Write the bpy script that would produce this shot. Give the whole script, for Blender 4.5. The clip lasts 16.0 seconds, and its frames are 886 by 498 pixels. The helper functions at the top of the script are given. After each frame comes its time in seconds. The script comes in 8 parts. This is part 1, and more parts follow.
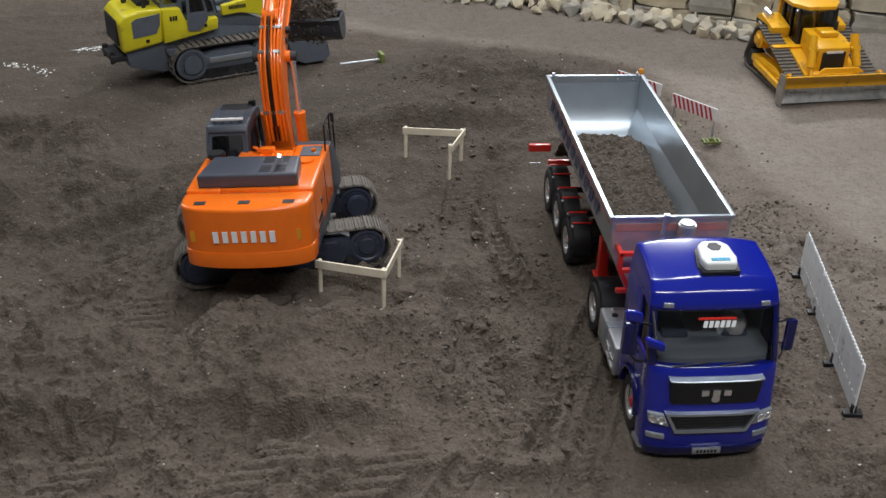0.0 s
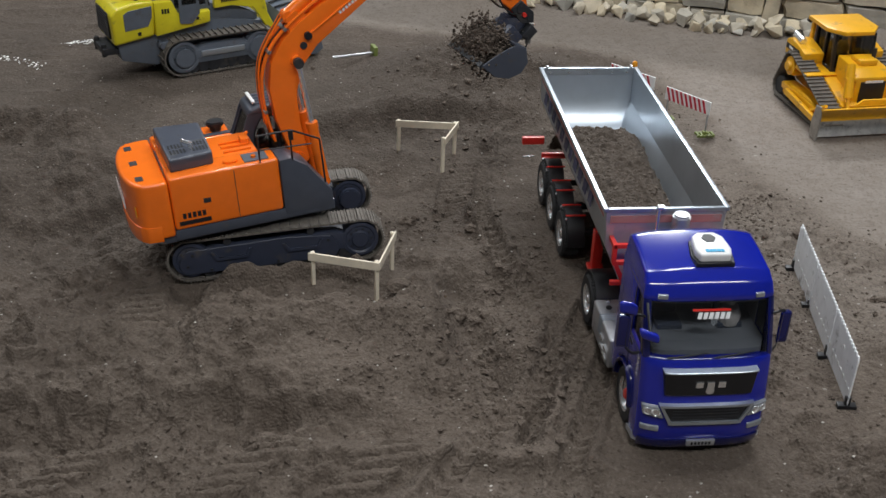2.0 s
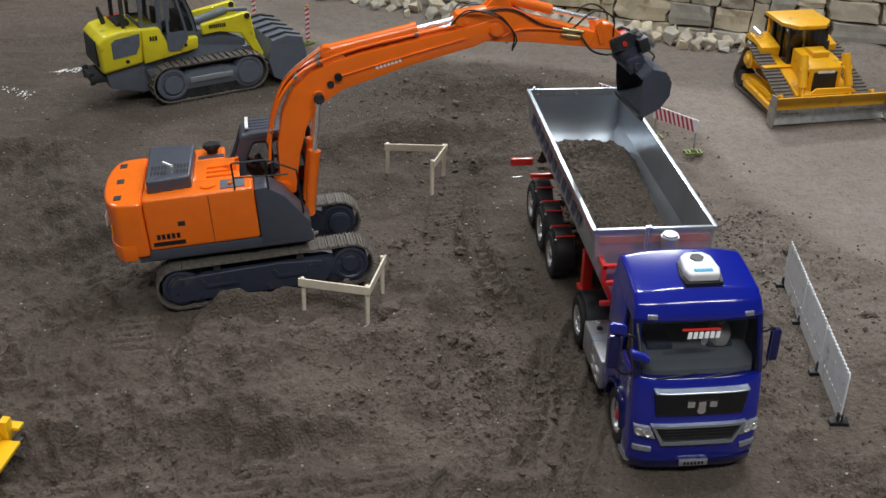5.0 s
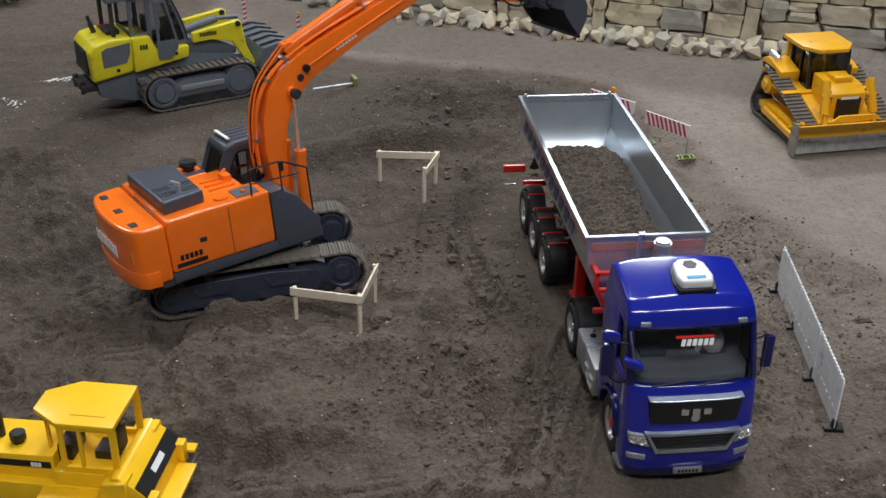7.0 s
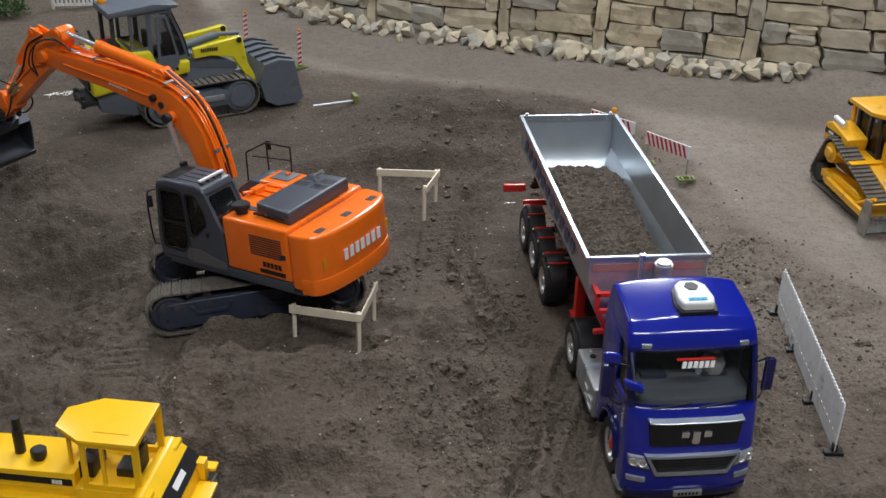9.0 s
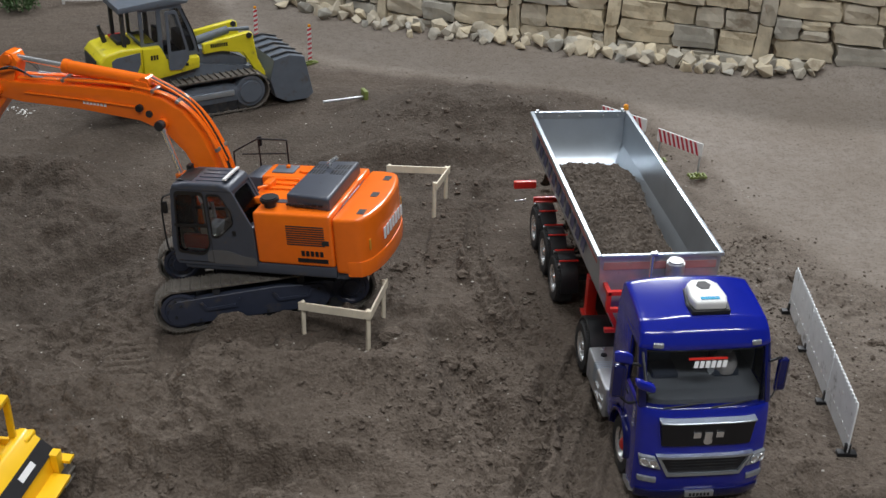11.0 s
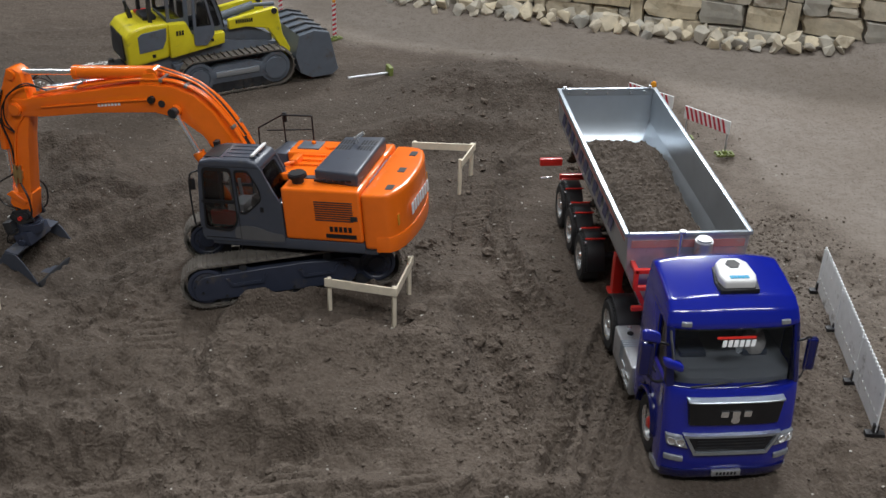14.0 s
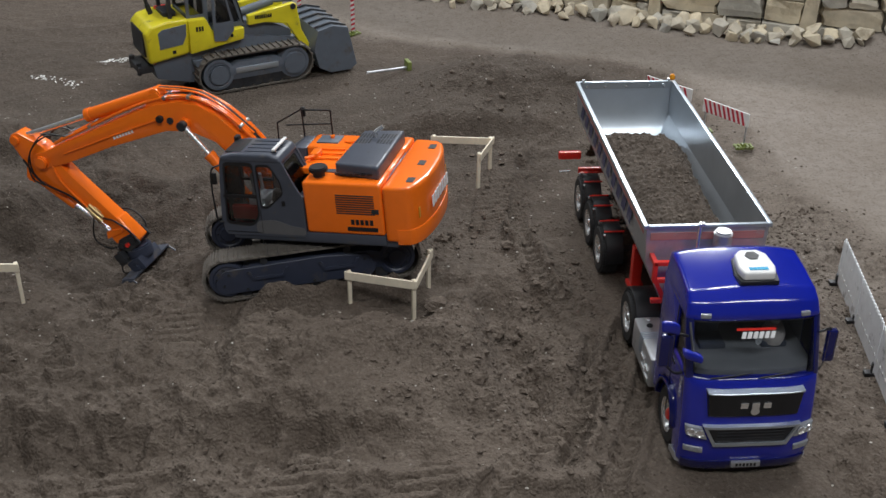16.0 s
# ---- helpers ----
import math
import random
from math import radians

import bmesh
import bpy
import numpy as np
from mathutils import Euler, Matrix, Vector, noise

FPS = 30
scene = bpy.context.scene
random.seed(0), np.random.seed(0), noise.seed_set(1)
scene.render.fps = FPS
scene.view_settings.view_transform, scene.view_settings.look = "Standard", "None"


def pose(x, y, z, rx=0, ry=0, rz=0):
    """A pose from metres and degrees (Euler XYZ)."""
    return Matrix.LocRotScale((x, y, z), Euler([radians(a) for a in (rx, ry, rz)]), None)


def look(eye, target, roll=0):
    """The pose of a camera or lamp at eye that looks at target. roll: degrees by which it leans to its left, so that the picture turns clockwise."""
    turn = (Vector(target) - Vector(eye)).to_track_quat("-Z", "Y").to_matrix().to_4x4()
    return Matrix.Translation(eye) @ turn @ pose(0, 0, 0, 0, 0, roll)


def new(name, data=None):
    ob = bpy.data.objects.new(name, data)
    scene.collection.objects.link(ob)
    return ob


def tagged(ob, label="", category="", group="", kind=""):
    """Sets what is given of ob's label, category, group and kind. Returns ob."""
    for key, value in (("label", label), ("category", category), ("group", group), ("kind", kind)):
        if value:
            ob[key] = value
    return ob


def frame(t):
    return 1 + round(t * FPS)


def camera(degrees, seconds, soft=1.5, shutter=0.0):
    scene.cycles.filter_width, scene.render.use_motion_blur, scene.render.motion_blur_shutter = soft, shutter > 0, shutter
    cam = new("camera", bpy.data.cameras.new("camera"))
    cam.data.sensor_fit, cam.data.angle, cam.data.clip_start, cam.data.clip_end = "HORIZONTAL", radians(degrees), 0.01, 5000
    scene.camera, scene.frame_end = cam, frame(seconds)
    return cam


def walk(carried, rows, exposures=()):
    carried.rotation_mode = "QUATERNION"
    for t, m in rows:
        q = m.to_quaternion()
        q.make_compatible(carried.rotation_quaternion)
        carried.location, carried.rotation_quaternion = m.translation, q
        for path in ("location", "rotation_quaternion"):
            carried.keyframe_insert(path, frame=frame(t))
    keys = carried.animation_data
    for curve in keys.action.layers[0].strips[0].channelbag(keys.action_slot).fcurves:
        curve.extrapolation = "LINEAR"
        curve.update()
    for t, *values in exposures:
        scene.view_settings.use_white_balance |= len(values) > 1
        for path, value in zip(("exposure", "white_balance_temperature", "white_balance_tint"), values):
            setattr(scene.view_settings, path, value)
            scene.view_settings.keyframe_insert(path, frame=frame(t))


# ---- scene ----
cam = camera(43.0, 16.0, soft=1.5)
PATH = [
    (0, (-0.493, -1.439, 1.033), (-0.314, 0.284, 0.034), 1.9),
    (0.5, (-0.494, -1.438, 1.029), (-0.305, 0.286, 0.033), 2.3),
    (1, (-0.495, -1.436, 1.028), (-0.301, 0.287, 0.031), 2.3),
    (1.5, (-0.495, -1.435, 1.028), (-0.302, 0.287, 0.03), 2.1),
    (2, (-0.494, -1.437, 1.024), (-0.302, 0.282, 0.02), 2.1),
    (2.5, (-0.491, -1.433, 1.028), (-0.3, 0.286, 0.024), 1.6),
    (3, (-0.488, -1.434, 1.033), (-0.294, 0.294, 0.045), 0.9),
    (3.5, (-0.49, -1.434, 1.031), (-0.291, 0.3, 0.054), 1.3),
    (4, (-0.488, -1.435, 1.032), (-0.286, 0.3, 0.057), 1.4),
    (6.5, (-0.484, -1.432, 1.028), (-0.279, 0.302, 0.054), 0.9),
    (7, (-0.482, -1.427, 1.031), (-0.269, 0.311, 0.065), 1.0),
    (7.5, (-0.483, -1.422, 1.034), (-0.266, 0.321, 0.078), 0.8),
    (8, (-0.483, -1.42, 1.031), (-0.264, 0.328, 0.086), 0.9),
    (8.5, (-0.485, -1.419, 1.032), (-0.264, 0.332, 0.091), 1.3),
    (9, (-0.488, -1.421, 1.031), (-0.267, 0.331, 0.092), 1.7),
    (11.5, (-0.488, -1.409, 1.029), (-0.289, 0.339, 0.078), 1.5),
    (12, (-0.487, -1.412, 1.029), (-0.292, 0.334, 0.073), 1.4),
    (12.5, (-0.491, -1.411, 1.027), (-0.295, 0.332, 0.066), 1.4),
    (13, (-0.491, -1.408, 1.027), (-0.301, 0.332, 0.059), 1.2),
    (13.5, (-0.494, -1.407, 1.026), (-0.313, 0.33, 0.049), 1.4),
    (14, (-0.497, -1.406, 1.027), (-0.33, 0.327, 0.044), 1.4),
    (14.5, (-0.501, -1.409, 1.027), (-0.348, 0.323, 0.038), 1.2),
    (15, (-0.501, -1.411, 1.026), (-0.357, 0.321, 0.036), 1.0),
    (15.5, (-0.502, -1.411, 1.026), (-0.36, 0.32, 0.035), 0.7),
    (16, (-0.5, -1.415, 1.028), (-0.365, 0.317, 0.037), 0.7),
]
walk(cam, [(t, look(eye, target, roll)) for t, eye, target, roll in PATH])

# ---------------------------------------------------------------- light
world = bpy.data.worlds.new("hall_air")
scene.world = world
world.use_nodes = True
world.node_tree.nodes["Background"].inputs[0].default_value = (0.80, 0.86, 1.0, 1)
world.node_tree.nodes["Background"].inputs[1].default_value = 0.17
scene.view_settings.exposure = 0.06


def hall_lamp(x, y, z, tx, ty, sx, sy, watts, colour):
    data = bpy.data.lights.new("hall_lamp", "AREA")
    data.shape, data.size, data.size_y, data.energy, data.color = "RECTANGLE", sx, sy, watts, colour
    ob = new("hall_lamp", data)
    ob.matrix_world = look((x, y, z), (tx, ty, 0))
    return ob


hall_lamp(-0.55, 1.35, 4.2, -0.5, 1.0, 0.4, 1.8, 50, (0.93, 0.97, 1.0))
hall_lamp(0.95, 0.95, 4.2, 0.6, 0.7, 0.4, 1.8, 58, (0.93, 0.97, 1.0))
hall_lamp(0.9, 4.6, 3.3, -0.2, 0.4, 1.6, 0.4, 140, (0.94, 0.97, 1.0))
hall_lamp(-3.4, 3.2, 3.3, -0.6, 0.3, 0.4, 1.6, 58, (0.92, 0.96, 1.0))
# unseen lamps behind the camera, added as fill for faces turned to it
hall_lamp(-0.9, -2.7, 3.9, -0.3, 0.2, 1.8, 0.5, 62, (0.96, 0.98, 1.0))
hall_lamp(1.5, -2.7, 3.9, 0.2, 0.2, 1.8, 0.5, 50, (0.96, 0.98, 1.0))


# ---------------------------------------------------------------- materials
def mat(name, colour, rough=0.5, metal=0.0, vary=0.15, scale=40.0, bump=0.0, bump_scale=300.0, coat=0.0, dirt=0.0, dirt_colour=(0.10, 0.085, 0.068), in_world=False):
    m = bpy.data.materials.new(name)
    m.use_nodes = True
    nt = m.node_tree
    n, l = nt.nodes, nt.links
    b = n["Principled BSDF"]
    b.inputs["Roughness"].default_value, b.inputs["Metallic"].default_value = rough, metal
    b.inputs["Coat Weight"].default_value = coat
    b.inputs["Coat Roughness"].default_value = 0.08
    tc = n.new("ShaderNodeTexCoord")
    where = n.new("ShaderNodeNewGeometry").outputs["Position"] if in_world else tc.outputs["Object"]
    n1 = n.new("ShaderNodeTexNoise")
    n1.inputs["Scale"].default_value, n1.inputs["Detail"].default_value, n1.inputs["Roughness"].default_value = scale, 6, 0.6
    l.new(where, n1.inputs["Vector"])
    ramp = n.new("ShaderNodeMapRange")
    ramp.inputs[1].default_value, ramp.inputs[2].default_value = 0.3, 0.7
    ramp.inputs[3].default_value, ramp.inputs[4].default_value = 1 - vary, 1 + vary
    l.new(n1.outputs["Fac"], ramp.inputs[0])
    mul = n.new("ShaderNodeVectorMath")
    mul.operation = "SCALE"
    mul.inputs[0].default_value = colour
    l.new(ramp.outputs[0], mul.inputs["Scale"])
    out = mul.outputs[0]
    if dirt > 0:
        n2 = n.new("ShaderNodeTexNoise")
        n2.inputs["Scale"].default_value, n2.inputs["Detail"].default_value, n2.inputs["Roughness"].default_value = scale * 0.7, 8, 0.7
        l.new(where, n2.inputs["Vector"])
        mr = n.new("ShaderNodeMapRange")
        mr.inputs[1].default_value, mr.inputs[2].default_value = 0.62 - 0.25 * dirt, 0.78 - 0.2 * dirt
        l.new(n2.outputs["Fac"], mr.inputs[0])
        mx = n.new("ShaderNodeMix")
        mx.data_type = "RGBA"
        l.new(mr.outputs[0], mx.inputs["Factor"])
        l.new(out, mx.inputs["A"])
        mx.inputs["B"].default_value = (*dirt_colour, 1)
        out = mx.outputs["Result"]
        rr = n.new("ShaderNodeMapRange")
        rr.inputs[3].default_value, rr.inputs[4].default_value = rough, max(rough, 0.8)
        l.new(mr.outputs[0], rr.inputs[0])
        l.new(rr.outputs[0], b.inputs["Roughness"])
    l.new(out, b.inputs["Base Color"])
    if bump > 0:
        n3 = n.new("ShaderNodeTexNoise")
        n3.inputs["Scale"].default_value, n3.inputs["Detail"].default_value = bump_scale, 5
        l.new(where, n3.inputs["Vector"])
        bp = n.new("ShaderNodeBump")
        bp.inputs["Strength"].default_value, bp.inputs["Distance"].default_value = bump, 0.002
        l.new(n3.outputs["Fac"], bp.inputs["Height"])
        l.new(bp.outputs[0], b.inputs["Normal"])
    return m


def glass_mat(name, tint):
    m = bpy.data.materials.new(name)
    m.use_nodes = True
    n, l = m.node_tree.nodes, m.node_tree.links
    out = n["Material Output"]
    n.remove(n["Principled BSDF"])
    tr, gl, mx, fr = n.new("ShaderNodeBsdfTransparent"), n.new("ShaderNodeBsdfGlossy"), n.new("ShaderNodeMixShader"), n.new("ShaderNodeFresnel")
    tr.inputs[0].default_value = (*tint, 1)
    gl.inputs["Roughness"].default_value = 0.06
    fr.inputs[0].default_value = 1.5
    l.new(fr.outputs[0], mx.inputs[0])
    l.new(tr.outputs[0], mx.inputs[1])
    l.new(gl.outputs[0], mx.inputs[2])
    l.new(mx.outputs[0], out.inputs[0])
    return m


def soil_mat():
    m = bpy.data.materials.new("soil")
    m.use_nodes = True
    n, l = m.node_tree.nodes, m.node_tree.links
    b = n["Principled BSDF"]
    b.inputs["Roughness"].default_value = 0.95
    b.inputs["Specular IOR Level"].default_value = 0.25
    geo = n.new("ShaderNodeNewGeometry")
    road = n.new("ShaderNodeAttribute")
    road.attribute_name = "road"

    def noise_tex(scale, detail=8.0, rough=0.65):
        t = n.new("ShaderNodeTexNoise")
        t.inputs["Scale"].default_value, t.inputs["Detail"].default_value, t.inputs["Roughness"].default_value = scale, detail, rough
        l.new(geo.outputs["Position"], t.inputs["Vector"])
        return t

    big, mid, fine = noise_tex(3.2), noise_tex(38, 10, 0.72), noise_tex(330, 4)

    def mix(fac, a, bb):
        x = n.new("ShaderNodeMix")
        x.data_type = "RGBA"
        l.new(fac, x.inputs["Factor"])
        for socket, v in (("A", a), ("B", bb)):
            if isinstance(v, tuple):
                x.inputs[socket].default_value = (*v, 1)
            else:
                l.new(v, x.inputs[socket])
        return x.outputs["Result"]

    def rng(fac, lo, hi):
        r = n.new("ShaderNodeMapRange")
        r.inputs[1].default_value, r.inputs[2].default_value = lo, hi
        l.new(fac, r.inputs[0])
        return r.outputs[0]

    soil = mix(rng(big.outputs["Fac"], 0.35, 0.65), (0.110, 0.086, 0.068), (0.134, 0.107, 0.086))
    soil = mix(rng(mid.outputs["Fac"], 0.50, 0.85), soil, (0.172, 0.138, 0.112))
    soil = mix(rng(mid.outputs["Fac"], 0.40, 0.20), soil, (0.058, 0.045, 0.037))
    hard = mix(rng(big.outputs["Fac"], 0.35, 0.65), (0.200, 0.168, 0.140), (0.250, 0.218, 0.190))
    hard = mix(rng(mid.outputs["Fac"], 0.46, 0.72), hard, (0.168, 0.137, 0.114))
    hard = mix(rng(mid.outputs["Fac"], 0.36, 0.25), hard, (0.13, 0.10, 0.074))
    # share by which the soil colour is scaled down, stored on the mesh
    dark_share = n.new("ShaderNodeAttribute")
    dark_share.attribute_name = "dark_share"
    darkened = n.new("ShaderNodeVectorMath")
    darkened.operation = "SCALE"
    darkened.inputs["Scale"].default_value = 0.60
    l.new(soil, darkened.inputs[0])
    soil = mix(dark_share.outputs["Fac"], soil, darkened.outputs[0])
    both = mix(road.outputs["Fac"], soil, hard)
    grit = noise_tex(150, 6, 0.8)
    both = mix(rng(grit.outputs["Fac"], 0.47, 0.30), both, (0.050, 0.038, 0.031))
    both = mix(rng(grit.outputs["Fac"], 0.55, 0.80), both, (0.27, 0.228, 0.19))
    speck = rng(fine.outputs["Fac"], 0.68, 0.76)
    both = mix(speck, both, (0.33, 0.29, 0.24))
    l.new(both, b.inputs["Base Color"])
    soft = noise_tex(38, 2.0, 0.5)
    warp = n.new("ShaderNodeVectorMath")
    warp.operation = "MULTIPLY_ADD"
    warp.inputs[1].default_value = (0.012, 0.012, 0.012)
    l.new(soft.outputs["Color"], warp.inputs[0])
    l.new(geo.outputs["Position"], warp.inputs[2])

    def crumbs(scale):
        v = n.new("ShaderNodeTexVoronoi")
        v.inputs["Scale"].default_value = scale
        l.new(warp.outputs[0], v.inputs["Vector"])
        return v.outputs["Distance"]

    def weigh(parts):
        total = None
        for socket, k in parts:
            mu = n.new("ShaderNodeMath")
            mu.operation = "MULTIPLY_ADD"
            mu.inputs[1].default_value = k
            l.new(socket, mu.inputs[0])
            if total is None:
                mu.inputs[2].default_value = 0.0
            else:
                l.new(total, mu.inputs[2])
            total = mu.outputs[0]
        return total

    height = weigh(((soft.outputs["Fac"], 1.0), (crumbs(75), -0.30), (crumbs(190), -0.50), (grit.outputs["Fac"], 0.30), (fine.outputs["Fac"], 0.15)))
    bp = n.new("ShaderNodeBump")
    bp.inputs["Distance"].default_value = 0.005
    st = n.new("ShaderNodeMapRange")
    st.inputs[3].default_value, st.inputs[4].default_value = 1.0, 0.28
    l.new(road.outputs["Fac"], st.inputs[0])
    l.new(st.outputs[0], bp.inputs["Strength"])
    l.new(height, bp.inputs["Height"])
    l.new(bp.outputs[0], b.inputs["Normal"])
    return m


SOIL = soil_mat()
ORANGE = mat("orange_paint", (0.98, 0.185, 0.010), 0.26, vary=0.04, coat=0.5)
DGREY = mat("dark_navy_paint", (0.034, 0.041, 0.066), 0.4, vary=0.1, dirt=0.2)
GREY = mat("grey_paint", (0.062, 0.070, 0.092), 0.38, vary=0.08, dirt=0.18)
LGREY = mat("light_grey_paint", (0.115, 0.135, 0.165), 0.42, vary=0.08, dirt=0.25)
DARK = mat("dark_steel", (0.035, 0.037, 0.042), 0.5, 0.3, vary=0.2, dirt=0.3)
TRACK = mat("track_steel", (0.17, 0.152, 0.132), 0.7, 0.25, vary=0.3, scale=90, dirt=0.6)
BLACK = mat("black_plastic", (0.012, 0.012, 0.014), 0.45, vary=0.2)
RUBBER = mat("tyre_rubber", (0.018, 0.018, 0.019), 0.75, vary=0.3, dirt=0.35)
BLUE = mat("blue_paint", (0.006, 0.015, 0.31), 0.2, vary=0.05, coat=0.9)
NAVY = mat("navy_paint", (0.004, 0.007, 0.085), 0.25, vary=0.05, coat=0.8)
RED = mat("red_paint", (0.68, 0.03, 0.02), 0.35, vary=0.08, coat=0.3)
DRED = mat("dusty_red_film", (0.44, 0.19, 0.18), 0.5, vary=0.15, dirt=0.3, dirt_colour=(0.4, 0.37, 0.35))
DARKFILM = mat("dark_blue_film", (0.05, 0.055, 0.12), 0.5, vary=0.2, dirt=0.3, dirt_colour=(0.3, 0.28, 0.28))
CHROME = mat("chrome", (0.90, 0.91, 0.92), 0.27, 0.85, vary=0.03)
ALU = mat("aluminium_sheet", (0.56, 0.62, 0.68), 0.34, 0.82, vary=0.08, scale=12, bump=0.015, bump_scale=30)
ALU_DULL = mat("dull_aluminium", (0.52, 0.53, 0.55), 0.42, 0.7, vary=0.1, dirt=0.2)
YELLOW = mat("yellow_paint", (0.80, 0.40, 0.010), 0.36, vary=0.06, coat=0.2, dirt=0.15)
LYELLOW = mat("lemon_paint", (0.72, 0.62, 0.02), 0.36, vary=0.06, coat=0.3, dirt=0.12)
PYELLOW = mat("plastic_yellow", (0.95, 0.56, 0.012), 0.35, vary=0.04, coat=0.15)
WHITE = mat("white_plastic", (0.80, 0.80, 0.79), 0.4, vary=0.04)
SIGNRED = mat("sign_red", (0.50, 0.035, 0.055), 0.5, vary=0.1)
GREEN = mat("green_plastic", (0.17, 0.21, 0.05), 0.5, vary=0.2, dirt=0.4)
WOOD = mat("pale_wood", (0.80, 0.72, 0.57), 0.7, vary=0.10, scale=60, bump=0.15, dirt=0.08, dirt_colour=(0.3, 0.23, 0.16))
STEEL = mat("worn_steel", (0.42, 0.41, 0.39), 0.35, 0.85, vary=0.25, scale=50, dirt=0.3)
PLATE = mat("perforated_sheet", (0.90, 0.92, 0.94), 0.5, 0.0, vary=0.08, dirt=0.2)
GLASS = glass_mat("window_glass", (0.86, 0.88, 0.90))
DGLASS = glass_mat("tinted_glass", (0.55, 0.58, 0.62))
LENS = mat("lamp_lens", (0.34, 0.36, 0.39), 0.12, 0.3, vary=0.2, scale=200)
AMBER = mat("amber_lens", (0.75, 0.30, 0.02), 0.25, vary=0.1)
CYAN = mat("cyan_print", (0.02, 0.36, 0.62), 0.5, vary=0.05)
PRINT = mat("white_print", (0.85, 0.85, 0.85), 0.5, vary=0.03)
TWOTONE = mat("mid_grey_paint", (0.115, 0.115, 0.120), 0.4, vary=0.08, dirt=0.15)
BRASS = mat("brass", (0.62, 0.46, 0.22), 0.3, 0.85, vary=0.1)
# interior grey, lightened to carry reflections of the truck's windscreen as well
LINING = mat("lining_with_glare", (0.21, 0.21, 0.215), 0.8, vary=0.1)
DOLL = mat("doll_fabric", (0.46, 0.41, 0.37), 0.8, vary=0.3)
CHALK = mat("white_chalk", (0.78, 0.77, 0.74), 0.9, vary=0.2)
PEBBLE = mat("pebble", (0.40, 0.37, 0.33), 0.8, vary=0.3, scale=30)
HOSE = mat("rubber_hose", (0.012, 0.011, 0.011), 0.4, vary=0.2)


def stone_mat():
    m = mat("sandstone", (0.50, 0.47, 0.41), 0.9, vary=0.22, scale=22, bump=0.6, bump_scale=60, dirt=0.3, dirt_colour=(0.25, 0.21, 0.16), in_world=True)
    n, l = m.node_tree.nodes, m.node_tree.links
    b = n["Principled BSDF"]
    src = b.inputs["Base Color"].links[0].from_socket
    info = n.new("ShaderNodeObjectInfo")
    hue = n.new("ShaderNodeValToRGB")
    hue.color_ramp.elements[0].color = (0.74, 0.76, 0.78, 1)
    hue.color_ramp.elements[1].color = (1.22, 1.12, 0.92, 1)
    e = hue.color_ramp.elements.new(0.5)
    e.color = (1.02, 0.96, 0.86, 1)
    l.new(info.outputs["Random"], hue.inputs[0])
    mx = n.new("ShaderNodeMix")
    mx.data_type, mx.blend_type = "RGBA", "MULTIPLY"
    mx.inputs["Factor"].default_value = 1.0
    l.new(src, mx.inputs["A"])
    l.new(hue.outputs[0], mx.inputs["B"])
    l.new(mx.outputs["Result"], b.inputs["Base Color"])
    return m


STONE = stone_mat()


# ---------------------------------------------------------------- mesh helpers
def mesh_of(bm, name, material, smooth=False):
    me = bpy.data.meshes.new(name)
    bmesh.ops.recalc_face_normals(bm, faces=bm.faces)
    bm.to_mesh(me)
    bm.free()
    me.materials.append(material)
    if smooth:
        for p in me.polygons:
            p.use_smooth = True
        me.set_sharp_from_angle(angle=radians(38))
    return me


def part(name, bm, material, parent, label="", m=None, smooth=True):
    ob = new(name, mesh_of(bm, name, material, smooth))
    ob.parent = parent
    if m is not None:
        ob.matrix_basis = m
    return tagged(ob, label)


def thing(name, m, label, category, group="", kind=""):
    ob = new(name)
    ob.matrix_basis = m
    ob.empty_display_size = 0.02
    return tagged(ob, label, category, group, kind)


def thing_mesh(name, bm, material, m, label, category, group="", kind="", smooth=True):
    ob = new(name, mesh_of(bm, name, material, smooth))
    ob.matrix_basis = m
    return tagged(ob, label, category, group, kind)


def join(*bms):
    a = bms[0]
    for b in bms[1:]:
        me = bpy.data.meshes.new("tmp")
        b.to_mesh(me)
        b.free()
        a.from_mesh(me)
        bpy.data.meshes.remove(me)
    return a


def bevelled(bm, w, seg=2):
    if w > 0:
        bmesh.ops.bevel(bm, geom=[e for e in bm.edges if len(e.link_faces) == 2 and e.calc_face_angle(0) > 0.35], offset=w, segments=seg, affect="EDGES", profile=0.6, clamp_overlap=True)
    return bm


def box(x0, x1, y0, y1, z0, z1, bevel=0.0, seg=2, m=None):
    bm = bmesh.new()
    bmesh.ops.create_cube(bm, size=1.0)
    bmesh.ops.scale(bm, vec=(x1 - x0, y1 - y0, z1 - z0), verts=bm.verts)
    bmesh.ops.translate(bm, vec=((x0 + x1) / 2, (y0 + y1) / 2, (z0 + z1) / 2), verts=bm.verts)
    bevelled(bm, bevel, seg)
    if m is not None:
        bm.transform(m)
    return bm


